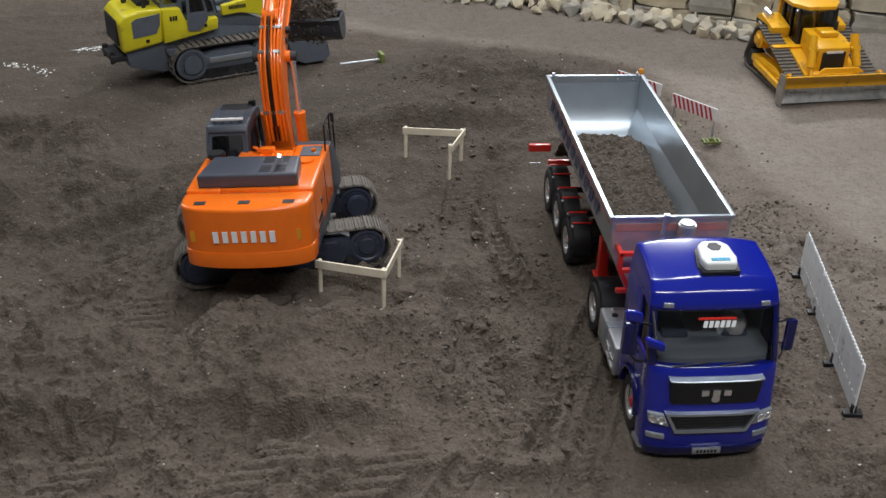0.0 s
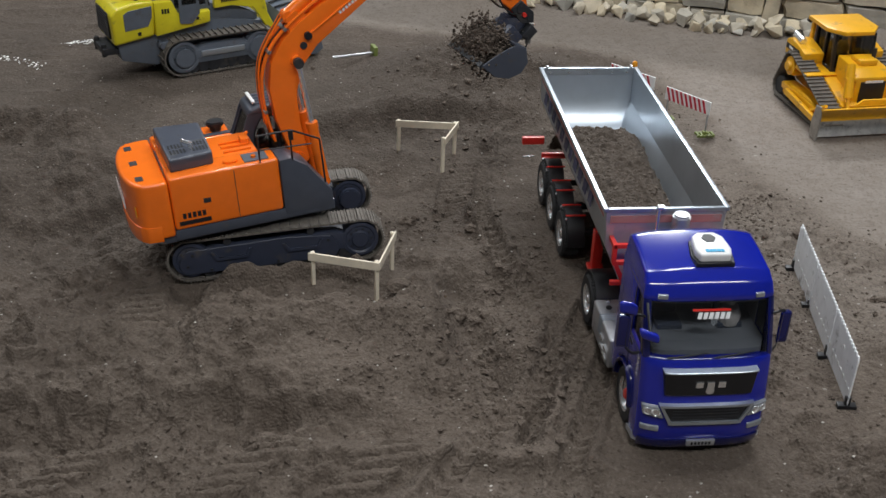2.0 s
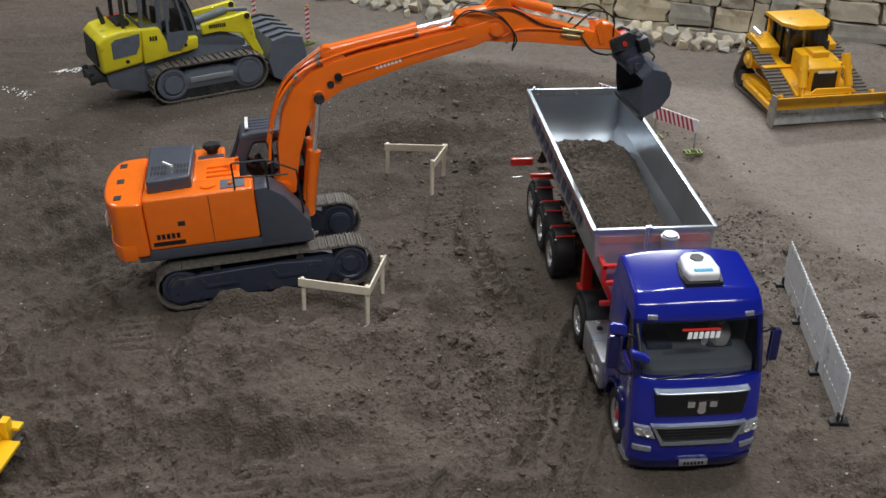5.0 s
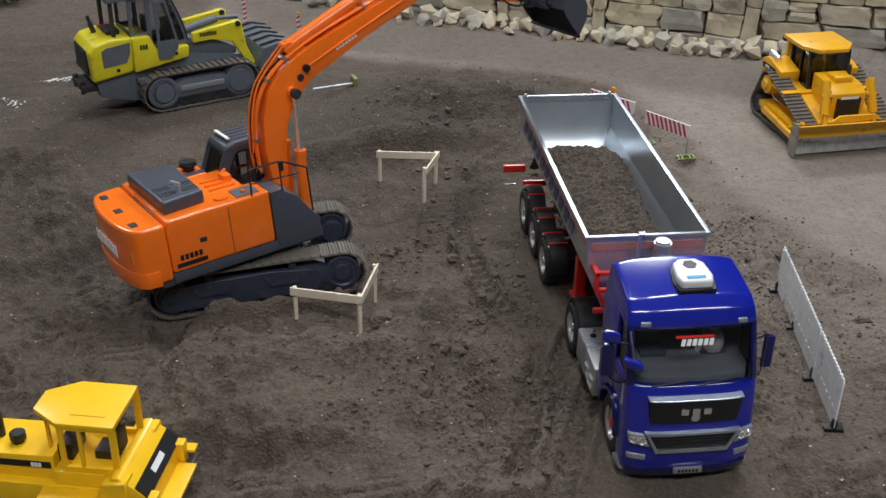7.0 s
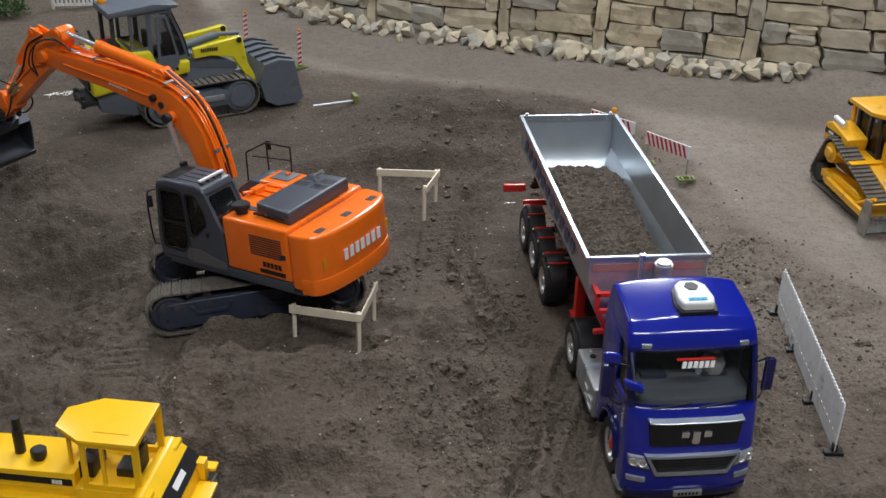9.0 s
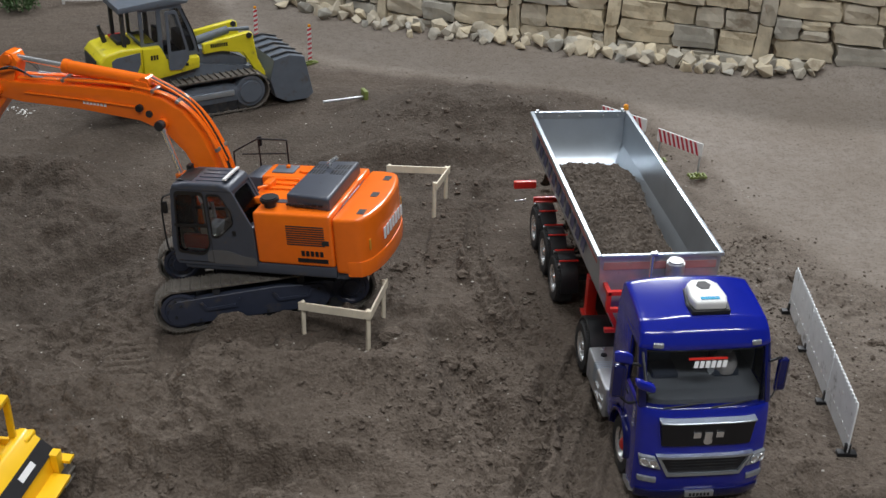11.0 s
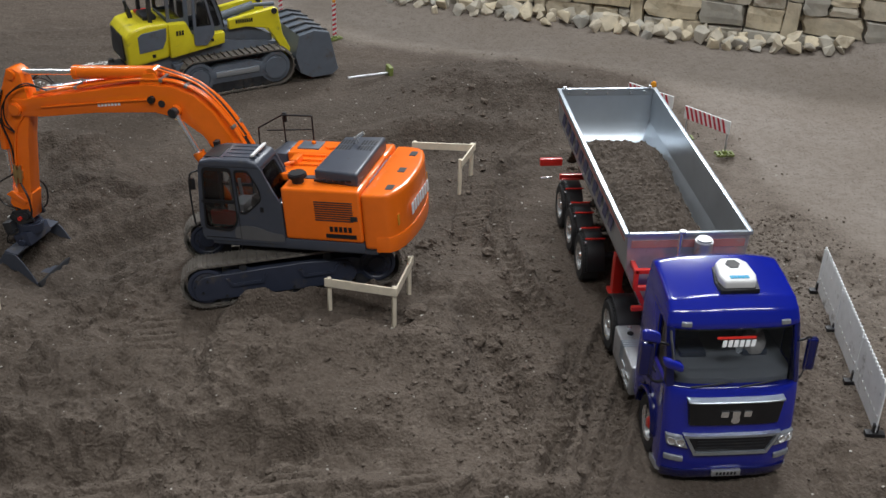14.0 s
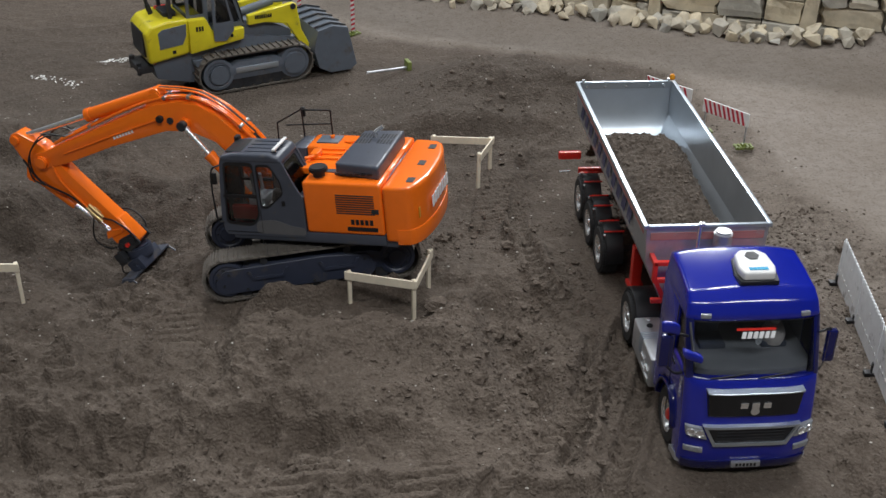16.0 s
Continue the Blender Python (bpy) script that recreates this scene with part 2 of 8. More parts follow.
def prism(pts, axis, lo, hi, bevel=0.0, seg=2, m=None):
    """A polygon of (a, b) points pushed along an axis. x: (y, z); y: (x, z); z: (x, y)."""
    bm = bmesh.new()
    put = {"x": lambda a, b, c: (c, a, b), "y": lambda a, b, c: (a, c, b), "z": lambda a, b, c: (a, b, c)}[axis]
    lower = [bm.verts.new(put(a, b, lo)) for a, b in pts]
    upper = [bm.verts.new(put(a, b, hi)) for a, b in pts]
    bm.faces.new(lower)
    bm.faces.new(upper[::-1])
    k = len(pts)
    for i in range(k):
        bm.faces.new((lower[i], upper[i], upper[(i + 1) % k], lower[(i + 1) % k]))
    bmesh.ops.recalc_face_normals(bm, faces=bm.faces)
    bevelled(bm, bevel, seg)
    if m is not None:
        bm.transform(m)
    return bm


def rounded(pts, r, n=4):
    """The corners of a polygon rounded off."""
    out, k = [], len(pts)
    for i in range(k):
        p, a, b = Vector(pts[i]), Vector(pts[i - 1]), Vector(pts[(i + 1) % k])
        rr = min(r, 0.45 * (a - p).length, 0.45 * (b - p).length)
        u, v = p + (a - p).normalized() * rr, p + (b - p).normalized() * rr
        for q in range(n + 1):
            f = q / n
            out.append(tuple(u * (1 - f) ** 2 + p * 2 * f * (1 - f) + v * f * f))
    return out


def plate(outer, holes, axis, lo, hi):
    """A flat plate with openings cut through it; axes as in prism."""
    put = {"x": lambda a, b, c: (c, a, b), "y": lambda a, b, c: (a, c, b), "z": lambda a, b, c: (a, b, c)}[axis]
    bm = bmesh.new()
    edges = []
    for ring in [outer] + holes:
        vs = [bm.verts.new(put(a, b, lo)) for a, b in ring]
        edges += [bm.edges.new((vs[i], vs[(i + 1) % len(vs)])) for i in range(len(vs))]
    faces = [g for g in bmesh.ops.triangle_fill(bm, use_beauty=True, use_dissolve=False, edges=edges)["geom"] if isinstance(g, bmesh.types.BMFace)]
    up = bmesh.ops.extrude_face_region(bm, geom=faces)["geom"]
    bmesh.ops.translate(bm, vec=put(0, 0, hi - lo), verts=[g for g in up if isinstance(g, bmesh.types.BMVert)])
    bmesh.ops.recalc_face_normals(bm, faces=bm.faces)
    return bm


def cyl(p, q, r, r2=None, seg=20, bevel=0.0):
    """A round bar from p to q."""
    p, q = Vector(p), Vector(q)
    bm = bmesh.new()
    d = q - p
    bmesh.ops.create_cone(bm, cap_ends=True, segments=seg, radius1=r, radius2=r if r2 is None else r2, depth=d.length)
    if bevel:
        bmesh.ops.bevel(bm, geom=[e for e in bm.edges if len(e.link_faces) == 2 and e.calc_face_angle(0) > 1.0], offset=bevel, segments=2, affect="EDGES")
    bm.transform(Matrix.Translation((p + q) / 2) @ d.to_track_quat("Z", "Y").to_matrix().to_4x4())
    return bm


def tube(pts, r, seg=8):
    """A hose along a list of points, rounded by a spline."""
    pts = [Vector(p) for p in pts]
    path = []
    for i in range(len(pts) - 1):
        a, b = pts[i], pts[i + 1]
        p0 = pts[i - 1] if i else a - (b - a)
        p3 = pts[i + 2] if i + 2 < len(pts) else b + (b - a)
        for s in range(5):
            t = s / 5
            path.append(0.5 * ((2 * a) + (b - p0) * t + (2 * p0 - 5 * a + 4 * b - p3) * t * t + (3 * a - p0 - 3 * b + p3) * t ** 3))
    path.append(pts[-1])
    bm = bmesh.new()
    rings = []
    for i, p in enumerate(path):
        d = (path[min(i + 1, len(path) - 1)] - path[max(i - 1, 0)]).normalized()
        side = d.cross(Vector((0, 0, 1)) if abs(d.z) < 0.9 else Vector((0, 1, 0))).normalized()
        up = side.cross(d)
        rings.append([bm.verts.new(p + r * (math.cos(2 * math.pi * k / seg) * side + math.sin(2 * math.pi * k / seg) * up)) for k in range(seg)])
    for a, b in zip(rings, rings[1:]):
        for k in range(seg):
            bm.faces.new((a[k], a[(k + 1) % seg], b[(k + 1) % seg], b[k]))
    bm.faces.new(rings[0][::-1])
    bm.faces.new(rings[-1])
    return bm


def lathe(profile, axis="y", seg=28, m=None, caps=True):
    """A profile of (radius, along) points turned about an axis."""
    bm = bmesh.new()
    rings = []
    for r, a in profile:
        ring = []
        for k in range(seg):
            c, s = math.cos(2 * math.pi * k / seg) * r, math.sin(2 * math.pi * k / seg) * r
            ring.append(bm.verts.new({"x": (a, c, s), "y": (c, a, s), "z": (c, s, a)}[axis]))
        rings.append(ring)
    for a, b in zip(rings, rings[1:]):
        for k in range(seg):
            bm.faces.new((a[k], a[(k + 1) % seg], b[(k + 1) % seg], b[k]))
    if caps:
        bm.faces.new(rings[0])
        bm.faces.new(rings[-1])
    if m is not None:
        bm.transform(m)
    return bm


def bars(n, width, height, depth, gap=0.35, slant=0.0):
    """A row of plain upright bars in the x-z plane, standing in for lettering. Centred; faces -y."""
    out = []
    w = width / n
    for i in range(n):
        x = -width / 2 + i * w
        out.append(box(x + gap * w / 2, x + w - gap * w / 2, -depth, 0, -height / 2, height / 2))
    bm = join(*out)
    if slant:
        bmesh.ops.transform(bm, matrix=Matrix(((1, 0, slant, 0), (0, 1, 0, 0), (0, 0, 1, 0), (0, 0, 0, 1))), verts=bm.verts)
    return bm


def crawler(length, height, shoes, shoe_w, thick, grouser):
    """The centre line of a track and the poses of its shoes, round two wheels; returns matrices."""
    r = height / 2
    straight = length - height
    total = 2 * straight + 2 * math.pi * r
    ms = []
    for i in range(shoes):
        s = total * i / shoes
        if s < straight:
            x, z, a = -straight / 2 + s, r, 0
        elif s < straight + math.pi * r:
            f = (s - straight) / r
            x, z, a = straight / 2 + r * math.sin(f), r * math.cos(f), f
        elif s < 2 * straight + math.pi * r:
            x, z, a = straight / 2 - (s - straight - math.pi * r), -r, math.pi
        else:
            f = (s - 2 * straight - math.pi * r) / r
            x, z, a = -straight / 2 - r * math.sin(f), -r * math.cos(f), math.pi + f
        ms.append(Matrix.Translation((x, 0, z + r)) @ Matrix.Rotation(a, 4, "Y"))
    return ms, total / shoes


def shoe_mesh(pitch, width, thick, grouser, ribs=1):
    bm = box(-pitch * 0.48, pitch * 0.48, -width / 2, width / 2, -thick, 0)
    for k in range(ribs):
        x = -pitch * 0.36 + k * pitch * 0.36
        bm = join(bm, box(x - pitch * 0.06, x + pitch * 0.06, -width / 2, width / 2, -0.0001, grouser))
    return bm


# ---------------------------------------------------------------- ground
ROAD_EDGE = ((-1.2, 6.0), (-0.95, 2.6), (-0.74, 1.85), (-0.48, 1.55), (0.03, 1.40), (0.27, 1.27), (0.345, 1.05), (0.347, 0.85), (0.378, 0.564), (0.441, 0.391), (0.56, 0.20), (0.80, -0.1), (1.3, -0.6), (3, -2.2))


def road_side(x, y):
    """Signed distance from the road's edge, positive on the road."""
    best, sign = 1e9, 1
    for (ax, ay), (bx, by) in zip(ROAD_EDGE, ROAD_EDGE[1:]):
        dx, dy = bx - ax, by - ay
        t = np.clip(((x - ax) * dx + (y - ay) * dy) / (dx * dx + dy * dy), 0, 1)
        ex, ey = x - ax - t * dx, y - ay - t * dy
        d = np.hypot(ex, ey)
        s = np.where(dx * ey - dy * ex > 0, 1.0, -1.0)
        sign = np.where(d < best, s, sign)
        best = np.minimum(d, best)
    return best * sign


def blob(x, y, cx, cy, rx, ry, turn=0.0):
    c, s = math.cos(radians(turn)), math.sin(radians(turn))
    u, v = (x - cx) * c + (y - cy) * s, -(x - cx) * s + (y - cy) * c
    return np.exp(-((u / rx) ** 2 + (v / ry) ** 2))


LATTICE = np.random.RandomState(4).rand(64, 64)


def value_noise(x, y):
    xi, yi = np.floor(x).astype(int), np.floor(y).astype(int)
    fx, fy = x - xi, y - yi
    fx, fy = fx * fx * (3 - 2 * fx), fy * fy * (3 - 2 * fy)
    a, b = LATTICE[xi % 64, yi % 64], LATTICE[(xi + 1) % 64, yi % 64]
    c, d = LATTICE[xi % 64, (yi + 1) % 64], LATTICE[(xi + 1) % 64, (yi + 1) % 64]
    return (a * (1 - fx) + b * fx) * (1 - fy) + (c * (1 - fx) + d * fx) * fy - 0.5


def fractal(x, y, base, octaves=4, gain=0.55):
    out, amp, f = 0, 1.0, base
    for o in range(octaves):
        c, s = math.cos(0.7 * o), math.sin(0.7 * o)
        out = out + amp * value_noise((x * c - y * s) * f + 11.3 * o, (x * s + y * c) * f + 5.1 * o)
        amp, f = amp * gain, f * 2.03
    return out


def smooth(e0, e1, v):
    t = np.clip((v - e0) / (e1 - e0), 0, 1)
    return t * t * (3 - 2 * t)


def bank(x, y, a, b, h, near, far):
    """A bank or furrow from a to b, steeper on one side."""
    (ax, ay), (bx, by) = a, b
    L = math.hypot(bx - ax, by - ay)
    ux, uy = (bx - ax) / L, (by - ay) / L
    t = ((x - ax) * ux + (y - ay) * uy) / L
    d = -(x - ax) * uy + (y - ay) * ux + 0.030 * fractal(x + 2.0, y, 6, 5, 0.62)
    ends = smooth(-0.12, 0.08, t) * smooth(1.12, 0.92, t)
    return h * ends * np.where(d < 0, np.exp(-(d / near) ** 2), np.exp(-(d / far) ** 2))


STAKE_GROUND = ((-0.426, 0.130, 0.006, 0.05), (-0.530, 0.172, 0.026, 0.04), (-0.396, 0.228, 0.008, 0.045), (-0.272, 0.615, 0.008, 0.05), (-0.356, 0.708, 0.018, 0.05), (-0.241, 0.686, 0.016, 0.05), (-1.078, 0.228, 0.004, 0.06), (0.32, 0.22, 0.0, 0.07), (0.306, 0.06, 0.0, 0.07), (0.286, -0.06, 0.0, 0.07), (0.265, -0.18, 0.0, 0.07))


def darker_soil(x, y):
    """Darker soil: the freshly turned heap and pit, the ground round the machines, the far ground and the left."""
    d = blob(x, y, -0.15, 1.14, 0.30, 0.20, -8) + 0.9 * blob(x, y, -0.96, 0.46, 0.28, 0.26, 20) + 0.6 * blob(x, y, -0.42, 0.9, 0.3, 0.25) + 0.55 * blob(x, y, -0.25, 0.45, 0.2, 0.3) + 0.45 * blob(x, y, -0.5, 0.25, 0.28, 0.16)
    d = d + 0.12 * blob(x, y, -0.95, -0.05, 0.35, 0.12, 16) + 0.35 * blob(x, y, 0.0, -0.36, 0.35, 0.12)
    d = d + 0.55 * smooth(0.30, 0.75, y) * smooth(0.35, 0.05, x) * smooth(1.9, 1.5, y) + 0.4 * smooth(-0.75, -1.0, x)
    return np.clip(d * (0.85 + 0.35 * fractal(x, y, 12, 3)) + 0.12 * fractal(x, y, 5, 4), 0, 1)


def ground_height(x, y):
    x, y = np.asarray(x, float), np.asarray(y, float)
    road = smooth(-0.03, 0.05, road_side(x, y) + 0.03 * fractal(x, y, 9, 3))
    rough = smooth(-0.25, 0.25, fractal(x + 3.1, y - 1.7, 3.4, 3))
    lumps = np.abs(fractal(x + 7.7, y + 2.2, 15, 3))
    z = 0.020 * fractal(x, y, 2.6, 3) + 0.024 * fractal(x, y, 7, 3) + (0.15 + 0.85 * rough) * (0.018 * lumps - 0.005 + 0.011 * fractal(x, y, 36, 3, 0.62)) + (0.0022 + 0.0035 * rough) * fractal(x + 1.9, y + 4.4, 100, 1)
    calm = smooth(0.78, 1.0, y + 0.25 * fractal(x, y, 3, 2))
    z = z * (1 - 0.55 * calm)
    crest = 1 - 2 * np.abs(fractal(0.55 * x + 0.12 * y + 5.0, y - 0.1 * x, 8, 3, 0.5))
    z = z + 0.015 * (0.3 + 0.7 * rough) * crest ** 2 - 0.008
    front = smooth(0.45, 0.25, y)
    fold = 1 - 2 * np.abs(fractal(0.7 * x + 3.0, y + 0.15 * x + 8.0, 17, 4, 0.6))
    z = z + front * (0.35 + 0.65 * rough) * (0.013 * np.clip(fold, 0, 1) ** 2.5 - 0.004 + 0.010 * np.clip(crest, 0, 1) ** 3 + 0.0040 * fractal(x + 2.0, y + 6.0, 75, 2, 0.7))
    # heaps, pit and ridges
    z = z + 0.090 * blob(x, y, -0.13, 1.13, 0.25, 0.14, -8) + 0.04 * blob(x, y, -0.32, 0.96, 0.16, 0.14)
    z = z + 0.022 * blob(x, y, -0.20, 0.72, 0.1, 0.1)
    z = z - 0.085 * blob(x, y, -1.0, 0.47, 0.20, 0.17, 15)
    z = z + 0.016 * blob(x, y, -0.33, 0.17, 0.07, 0.07) + 0.020 * blob(x, y, -1.2, 0.25, 0.12, 0.12)
    z = z + 0.018 * blob(x, y, 0.22, 0.62, 0.05, 0.3, -6) + 0.012 * blob(x, y, 0.36, 0.28, 0.06, 0.1)
    # banks and furrows of the worked ground
    for p, q, h, near, far in (
            ((-0.70, 0.050), (-0.33, 0.085), 0.040, 0.105, 0.045), ((-0.66, -0.150), (-0.34, -0.112), -0.020, 0.030, 0.050),
            ((-1.25, -0.085), (-0.80, -0.105), 0.022, 0.030, 0.090), ((-1.25, -0.160), (-0.80, -0.170), -0.012, 0.030, 0.030), ((-1.30, 0.045), (-0.72, 0.030), 0.014, 0.030, 0.050),
            ((-0.78, -0.080), (-0.36, -0.118), 0.020, 0.028, 0.070), ((-0.78, -0.165), (-0.40, -0.185), -0.012, 0.030, 0.030),
            ((-0.985, 0.080), (-0.905, 0.300), -0.016, 0.012, 0.014), ((-1.10, 0.265), (-0.86, 0.285), 0.020, 0.050, 0.030),
            ((-0.15, 0.100), (-0.225, -0.220), -0.018, 0.012, 0.020), ((-0.115, 0.100), (-0.190, -0.220), 0.016, 0.011, 0.012),
            ((-0.295, 0.220), (-0.255, -0.090), -0.024, 0.030, 0.032), ((-0.24, 0.50), (-0.20, 0.22), 0.018, 0.020, 0.030),
            ((-0.55, 0.85), (-0.05, 0.90), 0.026, 0.05, 0.05), ((-0.60, -0.245), (-0.10, -0.275), 0.014, 0.016, 0.040), ((-1.5, 0.95), (-1.0, 0.85), 0.03, 0.05, 0.08), ((-1.45, 0.62), (-1.15, 0.58), 0.03, 0.04, 0.07)):
        z = z + 1.7 * bank(x, y, p, q, h, near, far)
    z = z - 0.012 * blob(x, y, -0.82, -0.27, 0.2, 0.07, -10)
    # even strips that the vehicles have rolled flat
    lane = smooth(0.16, 0.11, np.abs(x)) * smooth(-0.42, -0.3, y) * smooth(0.72, 0.6, y)
    z = z * (1 - 0.93 * lane)
    for way, half in ((((-0.045, 0.150), (-0.126, 0.002), (-0.186, -0.081), (-0.248, -0.156), (-0.307, -0.236), (-0.40, -0.36)), 0.019), (((-0.040, 0.040), (-0.071, -0.032), (-0.107, -0.114), (-0.143, -0.201), (-0.20, -0.33)), 0.017), (((-0.200, 0.62), (-0.215, 0.42), (-0.190, 0.25), (-0.120, 0.12)), 0.017)):
        near, across, along, run = np.full(x.shape, 9.0), np.zeros(x.shape), np.zeros(x.shape), 0.0
        for (ax, ay), (bx, by) in zip(way, way[1:]):
            size = math.hypot(bx - ax, by - ay)
            ux, uy = (bx - ax) / size, (by - ay) / size
            f = np.clip((x - ax) * ux + (y - ay) * uy, 0, size)
            ex, ey = x - ax - f * ux, y - ay - f * uy
            d = np.hypot(ex, ey)
            closer = d < near
            across = np.where(closer, ux * ey - uy * ex, across)
            along = np.where(closer, run + f, along)
            near = np.minimum(near, d)
            run += size
        w = smooth(half * 1.25, half * 0.8, near) * smooth(0.0, 0.06, along) * smooth(run, run - 0.06, along)
        rim = np.exp(-((near - half * 1.45) / 0.007) ** 2)
        z = z * (1 - 0.75 * w) + w * (-0.008 + 0.0042 * np.clip(3 * np.sin(2 * math.pi * (along + 0.8 * np.abs(across)) / 0.023), -1, 1)) + 0.007 * rim
    # prints of crawler shoes
    for cx, cy, half, turn in ((-0.808, 0.137, 0.062, 0.10), (-0.684, 0.152, 0.070, 0.10), (-0.50, 0.140, 0.035, 0.06), (-0.25, 0.55, 0.10, 0.2), (-0.62, -0.262, 0.05, 0.9), (-0.86, -0.262, 0.05, 0.9), (-0.44, -0.27, 0.05, 0.9)):
        w = smooth(0.040, 0.032, np.abs(x - cx - turn * (y - cy))) * smooth(half + 0.012, half - 0.004, np.abs(y - cy))
        z = z * (1 - 0.8 * w) + w * (0.004 + 0.0062 * np.clip(3.0 * np.sin(2 * math.pi * (y - 0.12 * x) / 0.0215) + 1.5, -1.6, 1))
    # levels where the stakes and the fence stand
    for cx, cy, level, r in STAKE_GROUND:
        w = np.exp(-(((x - cx) ** 2 + (y - cy) ** 2) / r ** 2))
        z = z * (1 - 0.85 * w) + level * 0.85 * w
    # bed of the excavator
    u, v = x + 0.598, y - 0.336
    bed = 0.004 + 0.071 * u - 0.052 * v
    k = smooth(0.225, 0.165, np.abs(u)) * smooth(0.155, 0.112, np.abs(v))
    z = z * (1 - k) + bed * k
    ridge = np.exp(-((v - 0.093 * u + 0.137) / 0.017) ** 2) * smooth(-0.13, -0.06, u) * smooth(0.20, 0.14, u)
    z = np.where(ridge > 0.08, np.maximum(z, ridge * (0.053 + 0.03 * fractal(x, y, 20, 3))), z)
    # beds of the loader and the foot of the wall
    k = smooth(0.30, 0.2, np.hypot((x + 0.76) * 0.8, y - 1.24))
    z = z * (1 - k) + 0.002 * k
    flat = 0.004 * fractal(x, y, 7, 3) + 0.0022 * fractal(x, y, 40, 3) + 0.05 * blob(x, y, 0.98, 1.42, 0.16, 0.09, -20)
    z = z * (1 - road) + flat * road
    # paler dry soil beside the road, left out where the truck's shadow falls
    dusty_lit = smooth(-0.15, 0.10, y) * smooth(0.13, 0.30, x + 0.12 * fractal(x, y, 8, 4)) * smooth(1.2, 0.8, y)
    return z, np.maximum(road, 0.5 * dusty_lit)


def graded(lo, hi, step, far):
    inner = list(np.arange(lo, hi, step))
    out, s, v = [], step, hi
    while v < far:
        out.append(v)
        s *= 1.35
        v += s
    left, s, v = [], step, lo
    while v > -far:
        s *= 1.35
        v -= s
        left.append(v)
    return np.array(left[::-1] + inner + out)


def build_ground():
    xs, far = graded(-1.70, 1.30, 0.0037, 40.0), graded(-0.50, 2.30, 0.0060, 40.0)
    ys = np.concatenate([far[far < -0.499], np.arange(-0.4965, 0.40, 0.0033), far[far > 0.402]])
    gx, gy = np.meshgrid(xs, ys)
    z, road = ground_height(gx, gy)
    n, k = len(xs), len(ys)
    me = bpy.data.meshes.new("ground")
    me.vertices.add(n * k)
    me.vertices.foreach_set("co", np.stack([gx, gy, z], -1).astype(np.float32).ravel())
    i, j = np.meshgrid(np.arange(n - 1), np.arange(k - 1))
    a = (j * n + i).ravel()
    quads = np.stack([a, a + 1, a + 1 + n, a + n], -1).astype(np.int32)
    me.loops.add(quads.size)
    me.polygons.add(len(quads))
    me.loops.foreach_set("vertex_index", quads.ravel())
    me.polygons.foreach_set("loop_start", np.arange(0, quads.size, 4, dtype=np.int32))
    me.update(calc_edges=True)
    me.attributes.new("road", "FLOAT", "POINT").data.foreach_set("value", road.astype(np.float32).ravel())
    me.attributes.new("dark_share", "FLOAT", "POINT").data.foreach_set("value", darker_soil(gx, gy).astype(np.float32).ravel())
    me.materials.append(SOIL)
    me.polygons.foreach_set("use_smooth", np.ones(len(quads), bool))
    ob = new("ground", me)
    return tagged(ob, "dark brown loose soil beside a compacted grey dirt road", "ground", "", "structure")


build_ground()


def gz(x, y):
    return float(ground_height(np.array([x]), np.array([y]))[0][0])


def clod_mesh(seed, sub=1):
    bm = bmesh.new()
    bmesh.ops.create_icosphere(bm, subdivisions=sub, radius=1.0)
    for v in bm.verts:
        p = v.co * 1.3 + Vector((seed * 7.1, seed * 3.3, 0))
        v.co *= 0.8 + 0.55 * noise.noise(p) + 0.2 * noise.noise(p * 2.7)
    return bm


